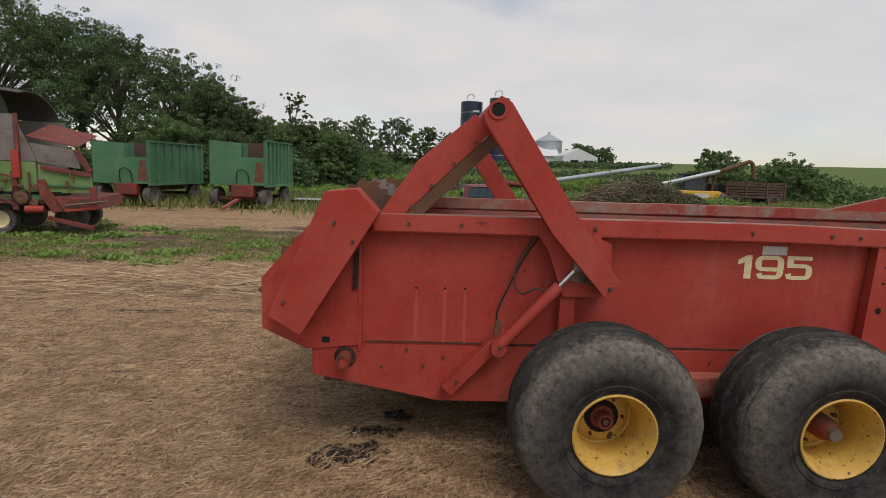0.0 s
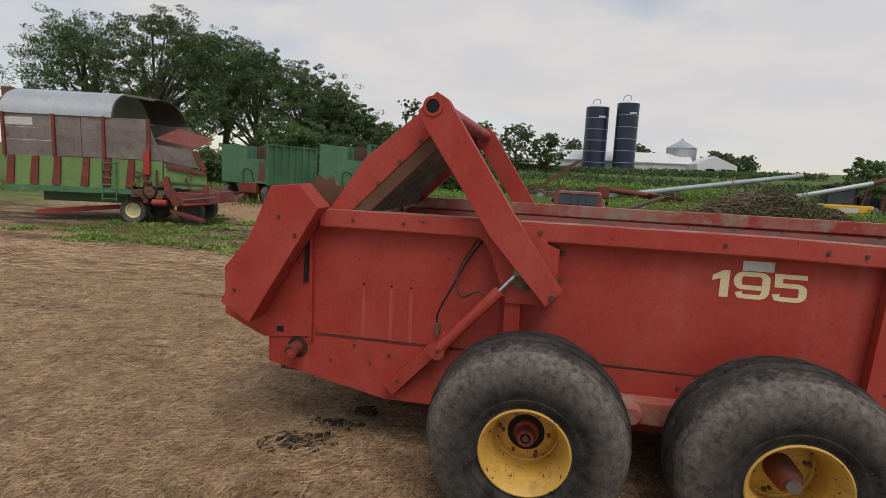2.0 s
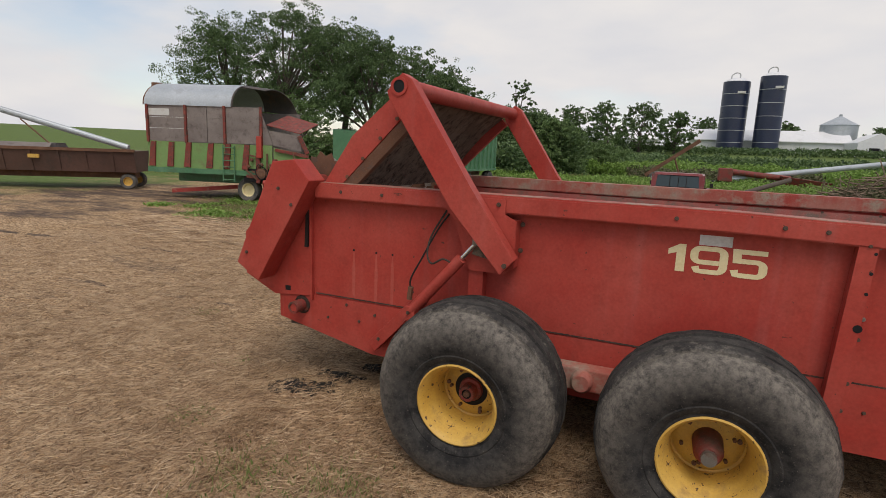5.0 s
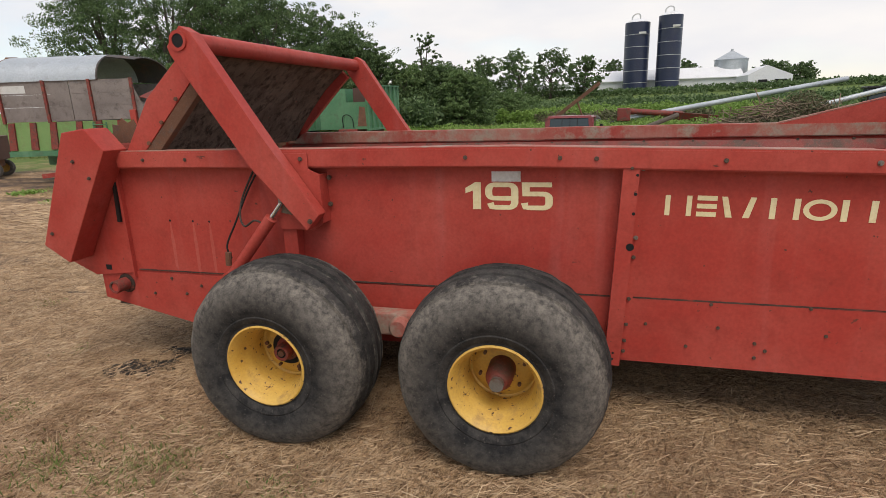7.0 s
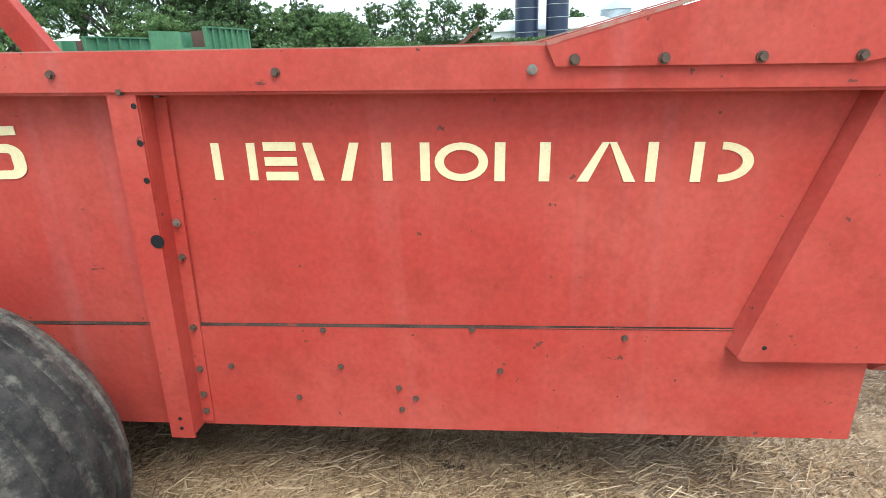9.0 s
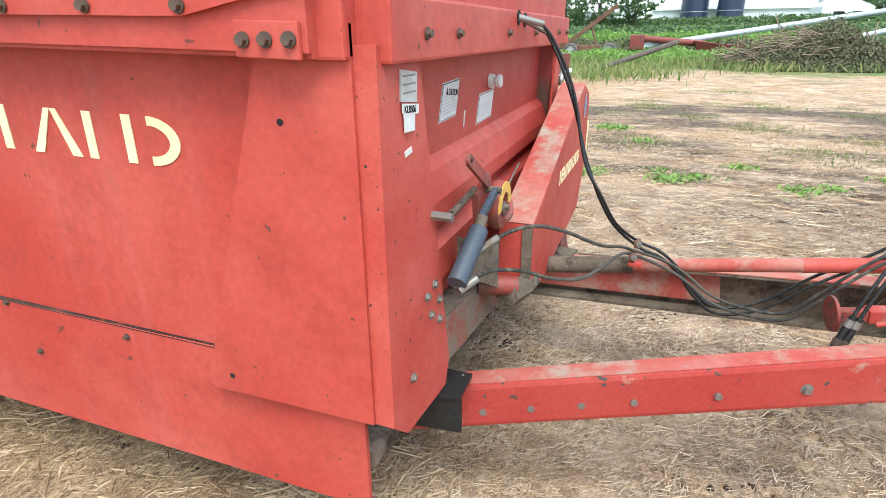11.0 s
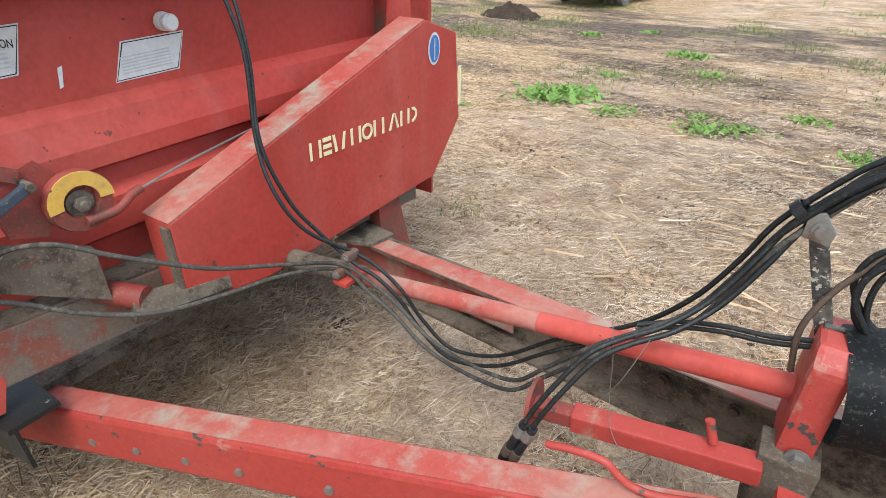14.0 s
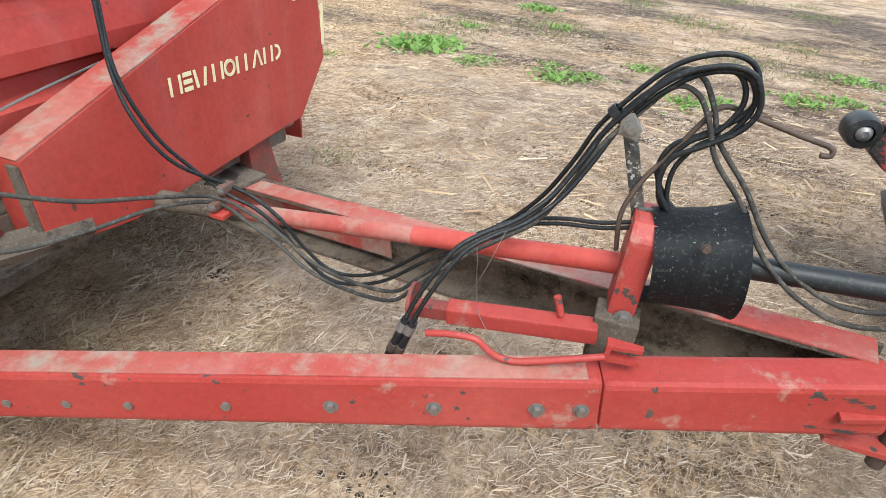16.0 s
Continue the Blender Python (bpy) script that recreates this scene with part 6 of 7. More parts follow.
TY = lugged_tyre(TR, (5.54, 2.22, 0.76), 0.77, 0.42, LUG_TYRE)
part("rim", lathe(bmesh.new(), [(0.36, -0.17), (0.33, -0.15), (0.32, 0.0), (0.15, 0.03), (0.0, 0.03)], (5.54, 2.22, 0.76), (0, 1, 0), 40), WHITE, TY)
part("lower_link", slab(bmesh.new(), [(4.30, 1.045), (4.36, 1.02), (5.2, 0.66), (5.2, 0.55), (4.33, 0.955), (4.29, 0.985)], "y", 1.22, 1.262, 0.006), LINK_RED, TR, "chipped red and black lower link")
part("link_wear", slab(bmesh.new(), [(4.40, 1.003), (4.47, 0.973), (4.44, 0.92), (4.38, 0.95)], "y", 1.215, 1.222), BLACK, TR)
part("link_eye", lathe(bmesh.new(), [(0.018, -0.032), (0.030, -0.030), (0.033, -0.02), (0.033, 0.02), (0.030, 0.03), (0.018, 0.032)], (4.262, 1.235, 1.025), (0, 1, 0), 30), BLACK, TR, smooth=True)
part("link_ball", lathe(bmesh.new(), [(0.007, -0.034), (0.015, -0.028), (0.020, 0.0), (0.015, 0.028)], (4.262, 1.235, 1.025), (0, 1, 0), 24), STEEL, TR, "worn steel ball", True)
part("rear_axle", rod(bmesh.new(), (5.54, 2.2, 0.76), (5.54, 0.6, 0.76), 0.10), BLACK, TR)
part("rear_housing", slab(bmesh.new(), [(5.18, 0.62), (5.10, 0.72), (5.12, 1.02), (5.26, 1.16), (6.3, 1.16), (6.3, 0.50), (5.35, 0.50)], "y", 0.80, 1.32, 0.03), BLACK, TR, "grimy black rear axle housing")
part("bonnet", slab(bmesh.new(), [(6.31, 0.62), (6.31, 1.62), (7.9, 1.48), (8.05, 1.30), (8.05, 0.62)], "y", 0.74, 1.38, 0.06), RED_DARK, TR)
part("seat_deck", slab(bmesh.new(), [(5.45, 1.165), (5.45, 1.22), (5.62, 1.30), (6.30, 1.30), (6.30, 1.165)], "y", 0.62, 1.50, 0.015), BLACK, TR)
TY2 = lugged_tyre(TR, (5.54, 0.0, 0.76), 0.77, 0.42, LUG_TYRE)

# ---- wheels and running gear for wagons ----


def road_wheel(parent, x, y, r, w, rim_mat, name="wheel"):
    t = part(name, lathe(bmesh.new(), [(0.55 * r, -0.40 * w), (0.75 * r, -0.5 * w), (0.93 * r, -0.46 * w), (r, -0.3 * w), (r, 0.3 * w), (0.93 * r, 0.46 * w), (0.75 * r, 0.5 * w), (0.55 * r, 0.40 * w)], (x, y, r), (0, 1, 0), 28), TYRE, parent, "", True)
    part("rim", lathe(bmesh.new(), [(0.58 * r, -0.42 * w), (0.50 * r, -0.36 * w), (0.46 * r, -0.15 * w), (0.0, -0.15 * w)], (x, y, r), (0, 1, 0), 24), rim_mat, t)
    part("rim", lathe(bmesh.new(), [(0.58 * r, 0.42 * w), (0.50 * r, 0.36 * w), (0.46 * r, 0.15 * w), (0.0, 0.15 * w)], (x, y, r), (0, 1, 0), 24), rim_mat, t)
    return t


def silage_wagon(at, turn, length, width, z0, z1, label, ribs):
    """A high-sided green wagon: ribbed side on +x, cut-down front on -y, on a four-wheel gear."""
    W = thing("silage_wagon", label, "wagon", "green silage wagons", at, turn)
    zf = z0 + (z1 - z0) * 0.62
    part("floor", box(bmesh.new(), -width, 0, 0, length, z0 - 0.06, z0), GREEN, W)
    for x in (-width, -0.03):
        part("side", box(bmesh.new(), x, x + 0.03, 0, length, z0, z1), GREEN, W)
    part("front", box(bmesh.new(), -width + 0.03, -0.03, 0, 0.03, z0, zf), GREEN, W)
    part("front_shield", slab(bmesh.new(), [(-width, zf), (-width * 0.42, zf), (-width * 0.42, z1 - 0.08), (-width, z1)], "y", 0.0, 0.03), GREEN, W)
    part("inner_tarp", box(bmesh.new(), -width * 0.42, -0.05, 0.6, 0.63, zf - 0.1, z1 - 0.05), BROWN, W)
    part("tail_board", box(bmesh.new(), -width + 0.03, -0.03, length - 0.03, length, z0, z1), GREEN, W)
    for k in range(ribs):
        y = 0.02 + (length - 0.12) * k / (ribs - 1)
        part("rib", box(bmesh.new(), 0.0, 0.07, y, y + 0.08, z0 - 0.05, z1, 0.01), GREEN, W)
    part("top_rail", box(bmesh.new(), -0.02, 0.08, 0, length, z1, z1 + 0.05), GREEN, W)
    part("bottom_rail", box(bmesh.new(), -0.02, 0.08, 0, length, z0 - 0.12, z0 - 0.04), GREEN, W)
    part("wall_stain", slab(bmesh.new(), [(-0.42, z0 + 0.05), (-0.03, z0 + 0.05), (-0.06, z0 + 0.75), (-0.30, z0 + 0.8)], "y", -0.004, -0.001), RUST, W)
    part("hose_loop", tube(bmesh.new(), [(-width * 0.5, -0.03, z0), (-width * 0.5, -0.05, z0 + 0.4), (-width * 0.40, -0.06, z0 + 0.5), (-width * 0.3, -0.05, z0 + 0.35), (-width * 0.28, -0.03, z0)], 0.015), INK, W)
    part("chassis", box(bmesh.new(), -width * 0.7, -width * 0.3, 0.2, length - 0.2, z0 - 0.35, z0 - 0.08), RUST, W)
    for y in (0.35, length - 0.5):
        part("axle", box(bmesh.new(), -width + 0.1, -0.1, y - 0.06, y + 0.06, 0.32, 0.45), RUST, W)
    for x in (-width + 0.12, -0.12):
        for y in (0.35, length - 0.5):
            w = road_wheel(W, 0, 0, 0.40, 0.28, PLYWOOD)
            w.matrix_basis = pose(x, y, 0, 0, 0, 90)
    part("drawbar", beam(bmesh.new(), (-width / 2, 0.3, 0.40), (-width / 2 + 0.1, -1.5, 0.12), 0.1, 0.1), RED_DUSTY, W)
    part("gear_box", box(bmesh.new(), -width * 0.6, -width * 0.2, -0.08, 0.3, 0.45, z0 - 0.05, 0.03), RED_DARK, W)
    return W


silage_wagon((-8.12, 17.3, 0), -5, 2.9, 2.08, 0.95, 2.50, "high green silage wagon with ribbed side and cut-down front", 8)
silage_wagon((-12.15, 16.9, 0), -6.5, 3.7, 2.1, 0.90, 2.34, "long green silage wagon with rust stains on the front", 8)

# ---- forage box with a tin roof ----
FB = thing("forage_box", "pale green forage box with plywood sides and a tin roof", "forage wagon", "", (-14.26, 8.14, 0), 15.4)
FB.matrix_basis = FB.matrix_basis @ Matrix.Scale(0.93, 4)
L = 4.0
part("lower_side", box(bmesh.new(), 0, L, 0, 0.04, 0.95, 1.72), GREEN_PALE, FB)
part("far_side", box(bmesh.new(), 0, L, 2.1, 2.14, 0.95, 2.75), PLYWOOD, FB)
part("bed", box(bmesh.new(), 0, L + 0.2, 0.04, 2.1, 0.82, 0.95), GREEN_PALE, FB)
part("bed_rail", box(bmesh.new(), -0.02, L + 0.1, -0.05, 0.0, 0.80, 0.95), GREEN, FB)
for k, (z0, z1) in enumerate(((1.74, 2.12), (2.125, 2.45), (2.455, 2.80))):
    part("plywood_panel", box(bmesh.new(), 0.02, 1.95, 0.005, 0.03, z0, z1), PLYWOOD, FB)
    part("plywood_panel", box(bmesh.new(), 1.97, 3.61, 0.005, 0.03, z0, z1), PLYWOOD, FB)
part("sloped_panel", slab(bmesh.new(), [(3.62, 2.78), (3.62, 1.74), (4.03, 1.74), (3.92, 2.05)], "y", 0.005, 0.028), PLYWOOD, FB)
part("chute_side", slab(bmesh.new(), [(3.90, 2.16), (4.06, 1.72), (4.92, 1.58), (4.86, 2.02)], "y", -0.005, 0.02), PLYWOOD, FB, "scuffed grey board beside the chute")
part("white_panel", box(bmesh.new(), 0.06, 0.75, -0.002, 0.005, 2.50, 2.70), WHITE, FB)
for x in (0.0, 1.25, 2.5, 3.65):
    part("upper_post", box(bmesh.new(), x, x + 0.07, -0.06, 0.005, 1.70, 2.82), RED_OLD, FB)
for x in (0.12, 0.72, 1.28, 2.0, 2.55, 3.15):
    part("lower_stake", slab(bmesh.new(), [(x, 1.72), (x + 0.16, 1.72), (x + 0.10, 0.98), (x - 0.10, 0.98)], "y", -0.05, -0.001), RED_OLD, FB)
bm = bmesh.new()
arc = [(1.07 - 1.10 * math.cos(a), 2.80 + 0.72 * math.sin(a)) for a in (math.pi * k / 22 for k in range(23))]
arc = arc + [(1.07 + (y - 1.07) * 0.97, 2.80 + (z - 2.80) * 0.97) for y, z in arc[::-1]]
slab(bm, arc, "x", -0.05, 2.75)
part("tin_roof", bm, GALV, FB, "curved galvanised roof", True)
hood = [(1.07 - 1.10 * math.cos(a), 2.80 + 0.72 * math.sin(a)) for a in (radians(62 + 118 * k / 16) for k in range(17))]
hood_in = [(1.07 + (y - 1.07) * 0.97, 2.80 + (z - 2.80) * 0.97) for y, z in hood[::-1]]
part("roof_rear", hexa(bmesh.new(), [(2.76, y, z) for y, z in hood + hood_in], [(3.55 + 0.35 * k / 16, y, z - 0.10) for k, (y, z) in enumerate(hood)] + [(3.55 + 0.35 * (16 - k) / 16, y, z - 0.10) for k, (y, z) in enumerate(hood_in)]), GALV_DARK, FB, "dark rusty half of the roof, open on one side", True)
part("roof_edge", slab(bmesh.new(), arc, "x", 2.74, 2.79), GALV_DARK, FB)
part("roof_edge", slab(bmesh.new(), arc, "x", -0.09, -0.05), RUST, FB)
part("chute_lid", hexa(bmesh.new(), [(3.86, -0.04, 2.30), (4.90, -0.04, 2.08), (4.90, -0.04, 2.10), (3.86, -0.04, 2.32)], [(3.98, 1.2, 2.64), (4.98, 1.2, 2.40), (4.98, 1.2, 2.42), (3.98, 1.2, 2.66)]), RED_OLD, FB, "raised red sheet lid")
part("chute_edge", beam(bmesh.new(), (4.86, -0.03, 2.02), (5.12, -0.03, 1.52), 0.05, 0.12), RED_OLD, FB)
part("end_rail", beam(bmesh.new(), (4.12, -0.05, 1.60), (5.15, -0.05, 1.44), 0.07, 0.09), RED_OLD, FB)
part("end_plate", slab(bmesh.new(), [(4.05, 0.98), (5.15, 1.02), (5.14, 1.48), (4.05, 1.66)], "y", 0.0, 0.04), GREEN_PALE, FB)
part("end_bar", beam(bmesh.new(), (4.25, -0.03, 1.18), (5.1, -0.03, 1.15), 0.04, 0.05), GREEN, FB)
part("end_post", box(bmesh.new(), 3.56, 3.72, -0.12, 0.0, 1.34, 1.98, 0.02), RED, FB)
part("chain_guard", slab(bmesh.new(), [(4.08, 1.32), (4.20, 1.33), (4.26, 1.05), (4.46, 0.84), (4.56, 0.56), (4.34, 0.54), (4.10, 0.92)], "y", -0.18, -0.06, 0.02), RED_OLD, FB, "bent rusty red chain guard")
part("cross_conveyor", slab(bmesh.new(), [(4.40, 0.93), (5.24, 0.90), (5.30, 0.62), (4.58, 0.56)], "y", -0.22, 2.1, 0.02), RED_OLD, FB)
part("conveyor_lip", box(bmesh.new(), 5.16, 5.30, -0.28, -0.22, 0.80, 1.16), RED_OLD, FB)
part("conveyor_band", beam(bmesh.new(), (4.62, -0.235, 0.60), (5.28, -0.235, 0.66), 0.02, 0.06), RED, FB)
part("dark_backing", box(bmesh.new(), 3.1, 4.5, -0.02, 0.6, 0.62, 1.02), INK, FB)
for x, z, r in ((3.70, 0.89, 0.15), (3.70, 1.14, 0.06), (3.40, 1.28, 0.05), (3.30, 1.08, 0.05), (4.02, 1.12, 0.08), (4.70, 0.74, 0.06), (3.95, 0.78, 0.10)):
    part("sprocket", lathe(bmesh.new(), [(0.0, -0.03), (0.5 * r, -0.045), (r, -0.03), (r, 0.03), (0.0, 0.03)], (x, -0.10, z), (0, 1, 0), 18), RUST, FB)
part("drive_frame", box(box(bmesh.new(), 3.2, 4.4, -0.05, 0.02, 0.74, 0.84), 3.52, 3.64, -0.08, 0.0, 0.60, 1.5), RED_OLD, FB)
for p, q in (((3.30, 1.42), (3.62, 1.36)), ((3.38, 0.94), (3.62, 0.90)), ((3.88, 1.48), (3.86, 0.72)), ((3.20, 0.98), (3.55, 0.70)), ((4.62, 1.30), (4.70, 1.08))):
    part("linkage_bar", beam(bmesh.new(), (p[0], -0.07, p[1]), (q[0], -0.07, q[1]), 0.03, 0.05), RUST, FB)
part("drive_chain", tube(bmesh.new(), [(3.62, -0.14, 1.16), (3.86, -0.14, 1.02), (3.90, -0.14, 0.84), (3.70, -0.14, 0.72), (3.54, -0.14, 0.90), (3.60, -0.14, 1.14)], 0.014, 6), INK, FB)
part("crank_handle", tube(bmesh.new(), [(4.72, -0.12, 1.56), (4.74, -0.14, 1.38), (4.80, -0.14, 1.36), (4.80, -0.14, 1.24)], 0.02, 6), RUST, FB)
part("push_rod", rod(bmesh.new(), (4.65, -0.25, 0.72), (5.55, -0.40, 0.84), 0.022), STEEL, FB)
part("roller_tube", rod(bmesh.new(), (3.78, -0.12, 0.62), (4.16, -0.12, 0.62), 0.085), RED, FB)
bm = bmesh.new()
for x in (2.48, 2.84):
    rod(bm, (x, -0.10, 0.62), (x, -0.06, 1.68), 0.018, 8)
for k in range(6):
    rod(bm, (2.48, -0.09, 0.66 + 0.19 * k), (2.84, -0.09, 0.66 + 0.19 * k), 0.014, 8)
part("ladder", bm, GREEN, FB)
part("undercarriage", box(bmesh.new(), 0.5, L, 0.7, 1.4, 0.50, 0.80), GREEN, FB)
part("drawbar", beam(bmesh.new(), (2.6, 0.8, 0.40), (0.6, 0.2, 0.22), 0.14, 0.12), RED_BRIGHT, FB)
part("rear_bar", beam(bmesh.new(), (4.2, 0.0, 0.40), (5.25, -0.45, 0.20), 0.10, 0.09), RED_OLD, FB)
for x, y in ((3.15, 0.25), (3.15, 1.9), (4.45, 0.75), (4.45, 1.9)):
    road_wheel(FB, x, y, 0.36, 0.30, PLYWOOD if y > 0.3 else CREAM)

# ---- long low grain wagon with an unloading auger ----
GW = thing("grain_wagon", "rust-brown low grain wagon with a grey auger over it", "grain wagon", "", (-19.43, 7.0, 0), 37)
GW.matrix_basis = GW.matrix_basis @ Matrix.Scale(0.76, 4)
part("body", hexa(bmesh.new(), [(-6, 0.25, 0.72), (-6, 2.0, 0.72), (-6, 2.3, 1.62), (-6, 0, 1.62)], [(5.0, 0.25, 0.72), (5.0, 2.0, 0.72), (5.0, 2.3, 1.62), (5.0, 0, 1.62)]), BROWN, GW)
part("rim_rail", box(bmesh.new(), -6.05, 5.05, -0.06, 0.02, 1.58, 1.70), RUST, GW)
for k in range(11):
    part("rib", hexa(bmesh.new(), [(-5.9 + k, 0.21, 0.75), (-5.8 + k, 0.21, 0.75), (-5.8 + k, 0.26, 0.75), (-5.9 + k, 0.26, 0.75)], [(-5.9 + k, -0.04, 1.6), (-5.8 + k, -0.04, 1.6), (-5.8 + k, 0.02, 1.6), (-5.9 + k, 0.02, 1.6)]), BROWN, GW)
part("badge", box(bmesh.new(), 1.1, 1.5, -0.01, 0.06, 1.25, 1.40), YELLOW, GW)
part("load", slab(bmesh.new(), [(0.1, 1.60), (0.5, 1.85), (1.8, 1.85), (2.2, 1.60)], "x", -5.8, 1.8), PLYWOOD, GW)
part("auger_tube", rod(bmesh.new(), (4.6, 0.8, 1.75), (-1.2, 1.6, 3.4), 0.13), GALV, GW)
part("auger_head", box(bmesh.new(), -1.45, -1.05, 1.4, 1.8, 3.3, 3.65, 0.03), RUST, GW)
part("auger_brace", rod(bmesh.new(), (1.8, 0.9, 1.6), (0.4, 1.3, 2.8), 0.03), RUST, GW)
for x in (4.62, -3.5):
    for y in (0.45, 1.9):
        road_wheel(GW, x, y, 0.33, 0.28, YELLOW)
part("frame", box(bmesh.new(), -5.5, 4.8, 0.8, 1.4, 0.45, 0.72), RUST, GW)
AU2 = thing("grain_auger", "grey grain auger reaching up behind the forage box", "auger", "", (-18.0, 12.5, 0), 37)
part("auger_tube", rod(bmesh.new(), (2.2, 0, 2.5), (-0.6, 0, 3.5), 0.12), GALV, AU2)
part("auger_head", box(bmesh.new(), -0.85, -0.5, -0.2, 0.2, 3.4, 3.7, 0.03), RUST, AU2)
part("auger_leg", rod(bmesh.new(), (2.2, 0, 2.5), (2.6, 0, 0), 0.05), RUST, AU2)

# ---- pickup ----
PK = thing("pickup_truck", "weathered maroon single-cab pickup with a white tailgate panel", "pickup truck", "", (-0.55, 11.60, 0), -6.7)
PK.matrix_basis = PK.matrix_basis @ Matrix.Scale(0.846, 4)


def pickup(P):
    """Built with its tail at y = 0 facing -y, 1.75 wide."""
    w = 0.86
    body = part("bed", slab(bmesh.new(), [(0.02, 0.50), (0.02, 0.99), (2.05, 0.99), (2.05, 0.40), (1.35, 0.40), (1.28, 0.62), (1.12, 0.74), (0.92, 0.74), (0.76, 0.62), (0.70, 0.46)], "x", w - 0.06, w), MAROON, P)
    part("bed", slab(bmesh.new(), [(0.02, 0.50), (0.02, 0.99), (2.05, 0.99), (2.05, 0.40), (1.35, 0.40), (1.28, 0.62), (1.12, 0.74), (0.92, 0.74), (0.76, 0.62), (0.70, 0.46)], "x", -w, -w + 0.06), MAROON, P)
    part("bed_floor", box(bmesh.new(), -w + 0.05, w - 0.05, 0.05, 2.05, 0.52, 0.58), RUST, P)
    part("bed_front", box(bmesh.new(), -w + 0.05, w - 0.05, 2.0, 2.05, 0.55, 0.99), MAROON, P)
    tg = part("tailgate", box(bmesh.new(), -w + 0.10, w - 0.10, -0.01, 0.03, 0.50, 0.97, 0.012), MAROON, P)
    part("tailgate_panel", box(bmesh.new(), -0.63, 0.63, -0.022, -0.012, 0.66, 0.87, 0.004), WHITE, tg, "dull white tailgate panel")
    for x0, x1 in ((-0.30, -0.05), (0.20, 0.5)):
        part("panel_mark", box(bmesh.new(), x0, x1, -0.026, -0.023, 0.69, 0.72), INK, tg)
    for s in (-1, 1):
        part("tail_light", box(bmesh.new(), s * 0.81 - 0.05, s * 0.81 + 0.05, -0.015, 0.03, 0.60, 0.90, 0.01), RED_BRIGHT, P)
        part("chrome_trim", box(bmesh.new(), s * w - 0.008, s * w + 0.008, 0.05, 0.68, 0.535, 0.565), CHROME, P)
        part("chrome_trim", box(bmesh.new(), s * w - 0.008, s * w + 0.008, 1.38, 3.62, 0.535, 0.565), CHROME, P)
        arch = [(1.02 + r * math.cos(a), 0.42 + r * math.sin(a)) for r, seq in ((0.375, range(0, 13)), (0.34, range(12, -1, -1))) for a in (math.pi * k / 12 for k in seq)]
        part("arch_trim", slab(bmesh.new(), arch, "x", s * w - 0.012, s * w + 0.012), CHROME, P)
        arch = [(y + 2.98, z) for y, z in arch]
        part("arch_trim", slab(bmesh.new(), arch, "x", s * w - 0.012, s * w + 0.012), CHROME, P)
        part("cab_side", slab(bmesh.new(), [(2.07, 0.40), (2.07, 1.04), (3.20, 1.04), (3.30, 1.0), (3.30, 0.40)], "x", s * w - 0.03, s * w + 0.0 + 0.02 * (s > 0)), MAROON, P)
        part("fender", slab(bmesh.new(), [(3.31, 0.40), (3.31, 1.0), (4.70, 0.93), (4.72, 0.45), (4.38, 0.45), (4.30, 0.65), (4.10, 0.76), (3.90, 0.76), (3.70, 0.65), (3.62, 0.40)], "x", s * w - 0.04, s * w + 0.02 * (s > 0)), MAROON, P)
        part("door_pillar", slab(bmesh.new(), [(2.07, 1.04), (2.15, 1.46), (2.22, 1.46), (2.18, 1.04)], "x", s * 0.74 - 0.03, s * 0.80), MAROON, P)
        part("windscreen_pillar", slab(bmesh.new(), [(3.25, 1.02), (2.90, 1.46), (2.84, 1.46), (3.16, 1.02)], "x", s * 0.72 - 0.03, s * 0.76), MAROON, P)
        part("side_glass", slab(bmesh.new(), [(2.19, 1.05), (2.23, 1.44), (2.84, 1.44), (3.14, 1.05)], "x", s * 0.755 - 0.006, s * 0.755 + 0.006), GLASS, P)
        part("mirror", box(bmesh.new(), s * 0.94 - 0.05, s * 0.94 + 0.05, 3.0, 3.04, 1.06, 1.20, 0.012), BLACK, P)
        part("door_seam", box(bmesh.new(), s * w - 0.001, s * w + 0.022, 2.30, 2.312, 0.45, 1.03), INK, P)
    part("roof", hexa(bmesh.new(), [(-0.74, 2.10, 1.44), (0.74, 2.10, 1.44), (0.70, 2.16, 1.51), (-0.70, 2.16, 1.51)], [(-0.74, 2.95, 1.44), (0.74, 2.95, 1.44), (0.70, 2.85, 1.51), (-0.70, 2.85, 1.51)]), MAROON, P)
    part("rear_panel", box(bmesh.new(), -0.84, 0.84, 2.06, 2.10, 0.6, 1.05), MAROON, P)
    rw = part("rear_window", hexa(bmesh.new(), [(-0.66, 2.085, 1.07), (0.66, 2.085, 1.07), (0.66, 2.097, 1.07), (-0.66, 2.097, 1.07)], [(-0.62, 2.12, 1.42), (0.62, 2.12, 1.42), (0.62, 2.132, 1.42), (-0.62, 2.132, 1.42)]), GLASS, P)
    for x in (-0.24, 0.02, 0.26):
        part("window_bar", hexa(bmesh.new(), [(x, 2.078, 1.07), (x + 0.02, 2.078, 1.07), (x + 0.02, 2.084, 1.07), (x, 2.084, 1.07)], [(x, 2.113, 1.42), (x + 0.02, 2.113, 1.42), (x + 0.02, 2.12, 1.42), (x, 2.12, 1.42)]), INK, rw)
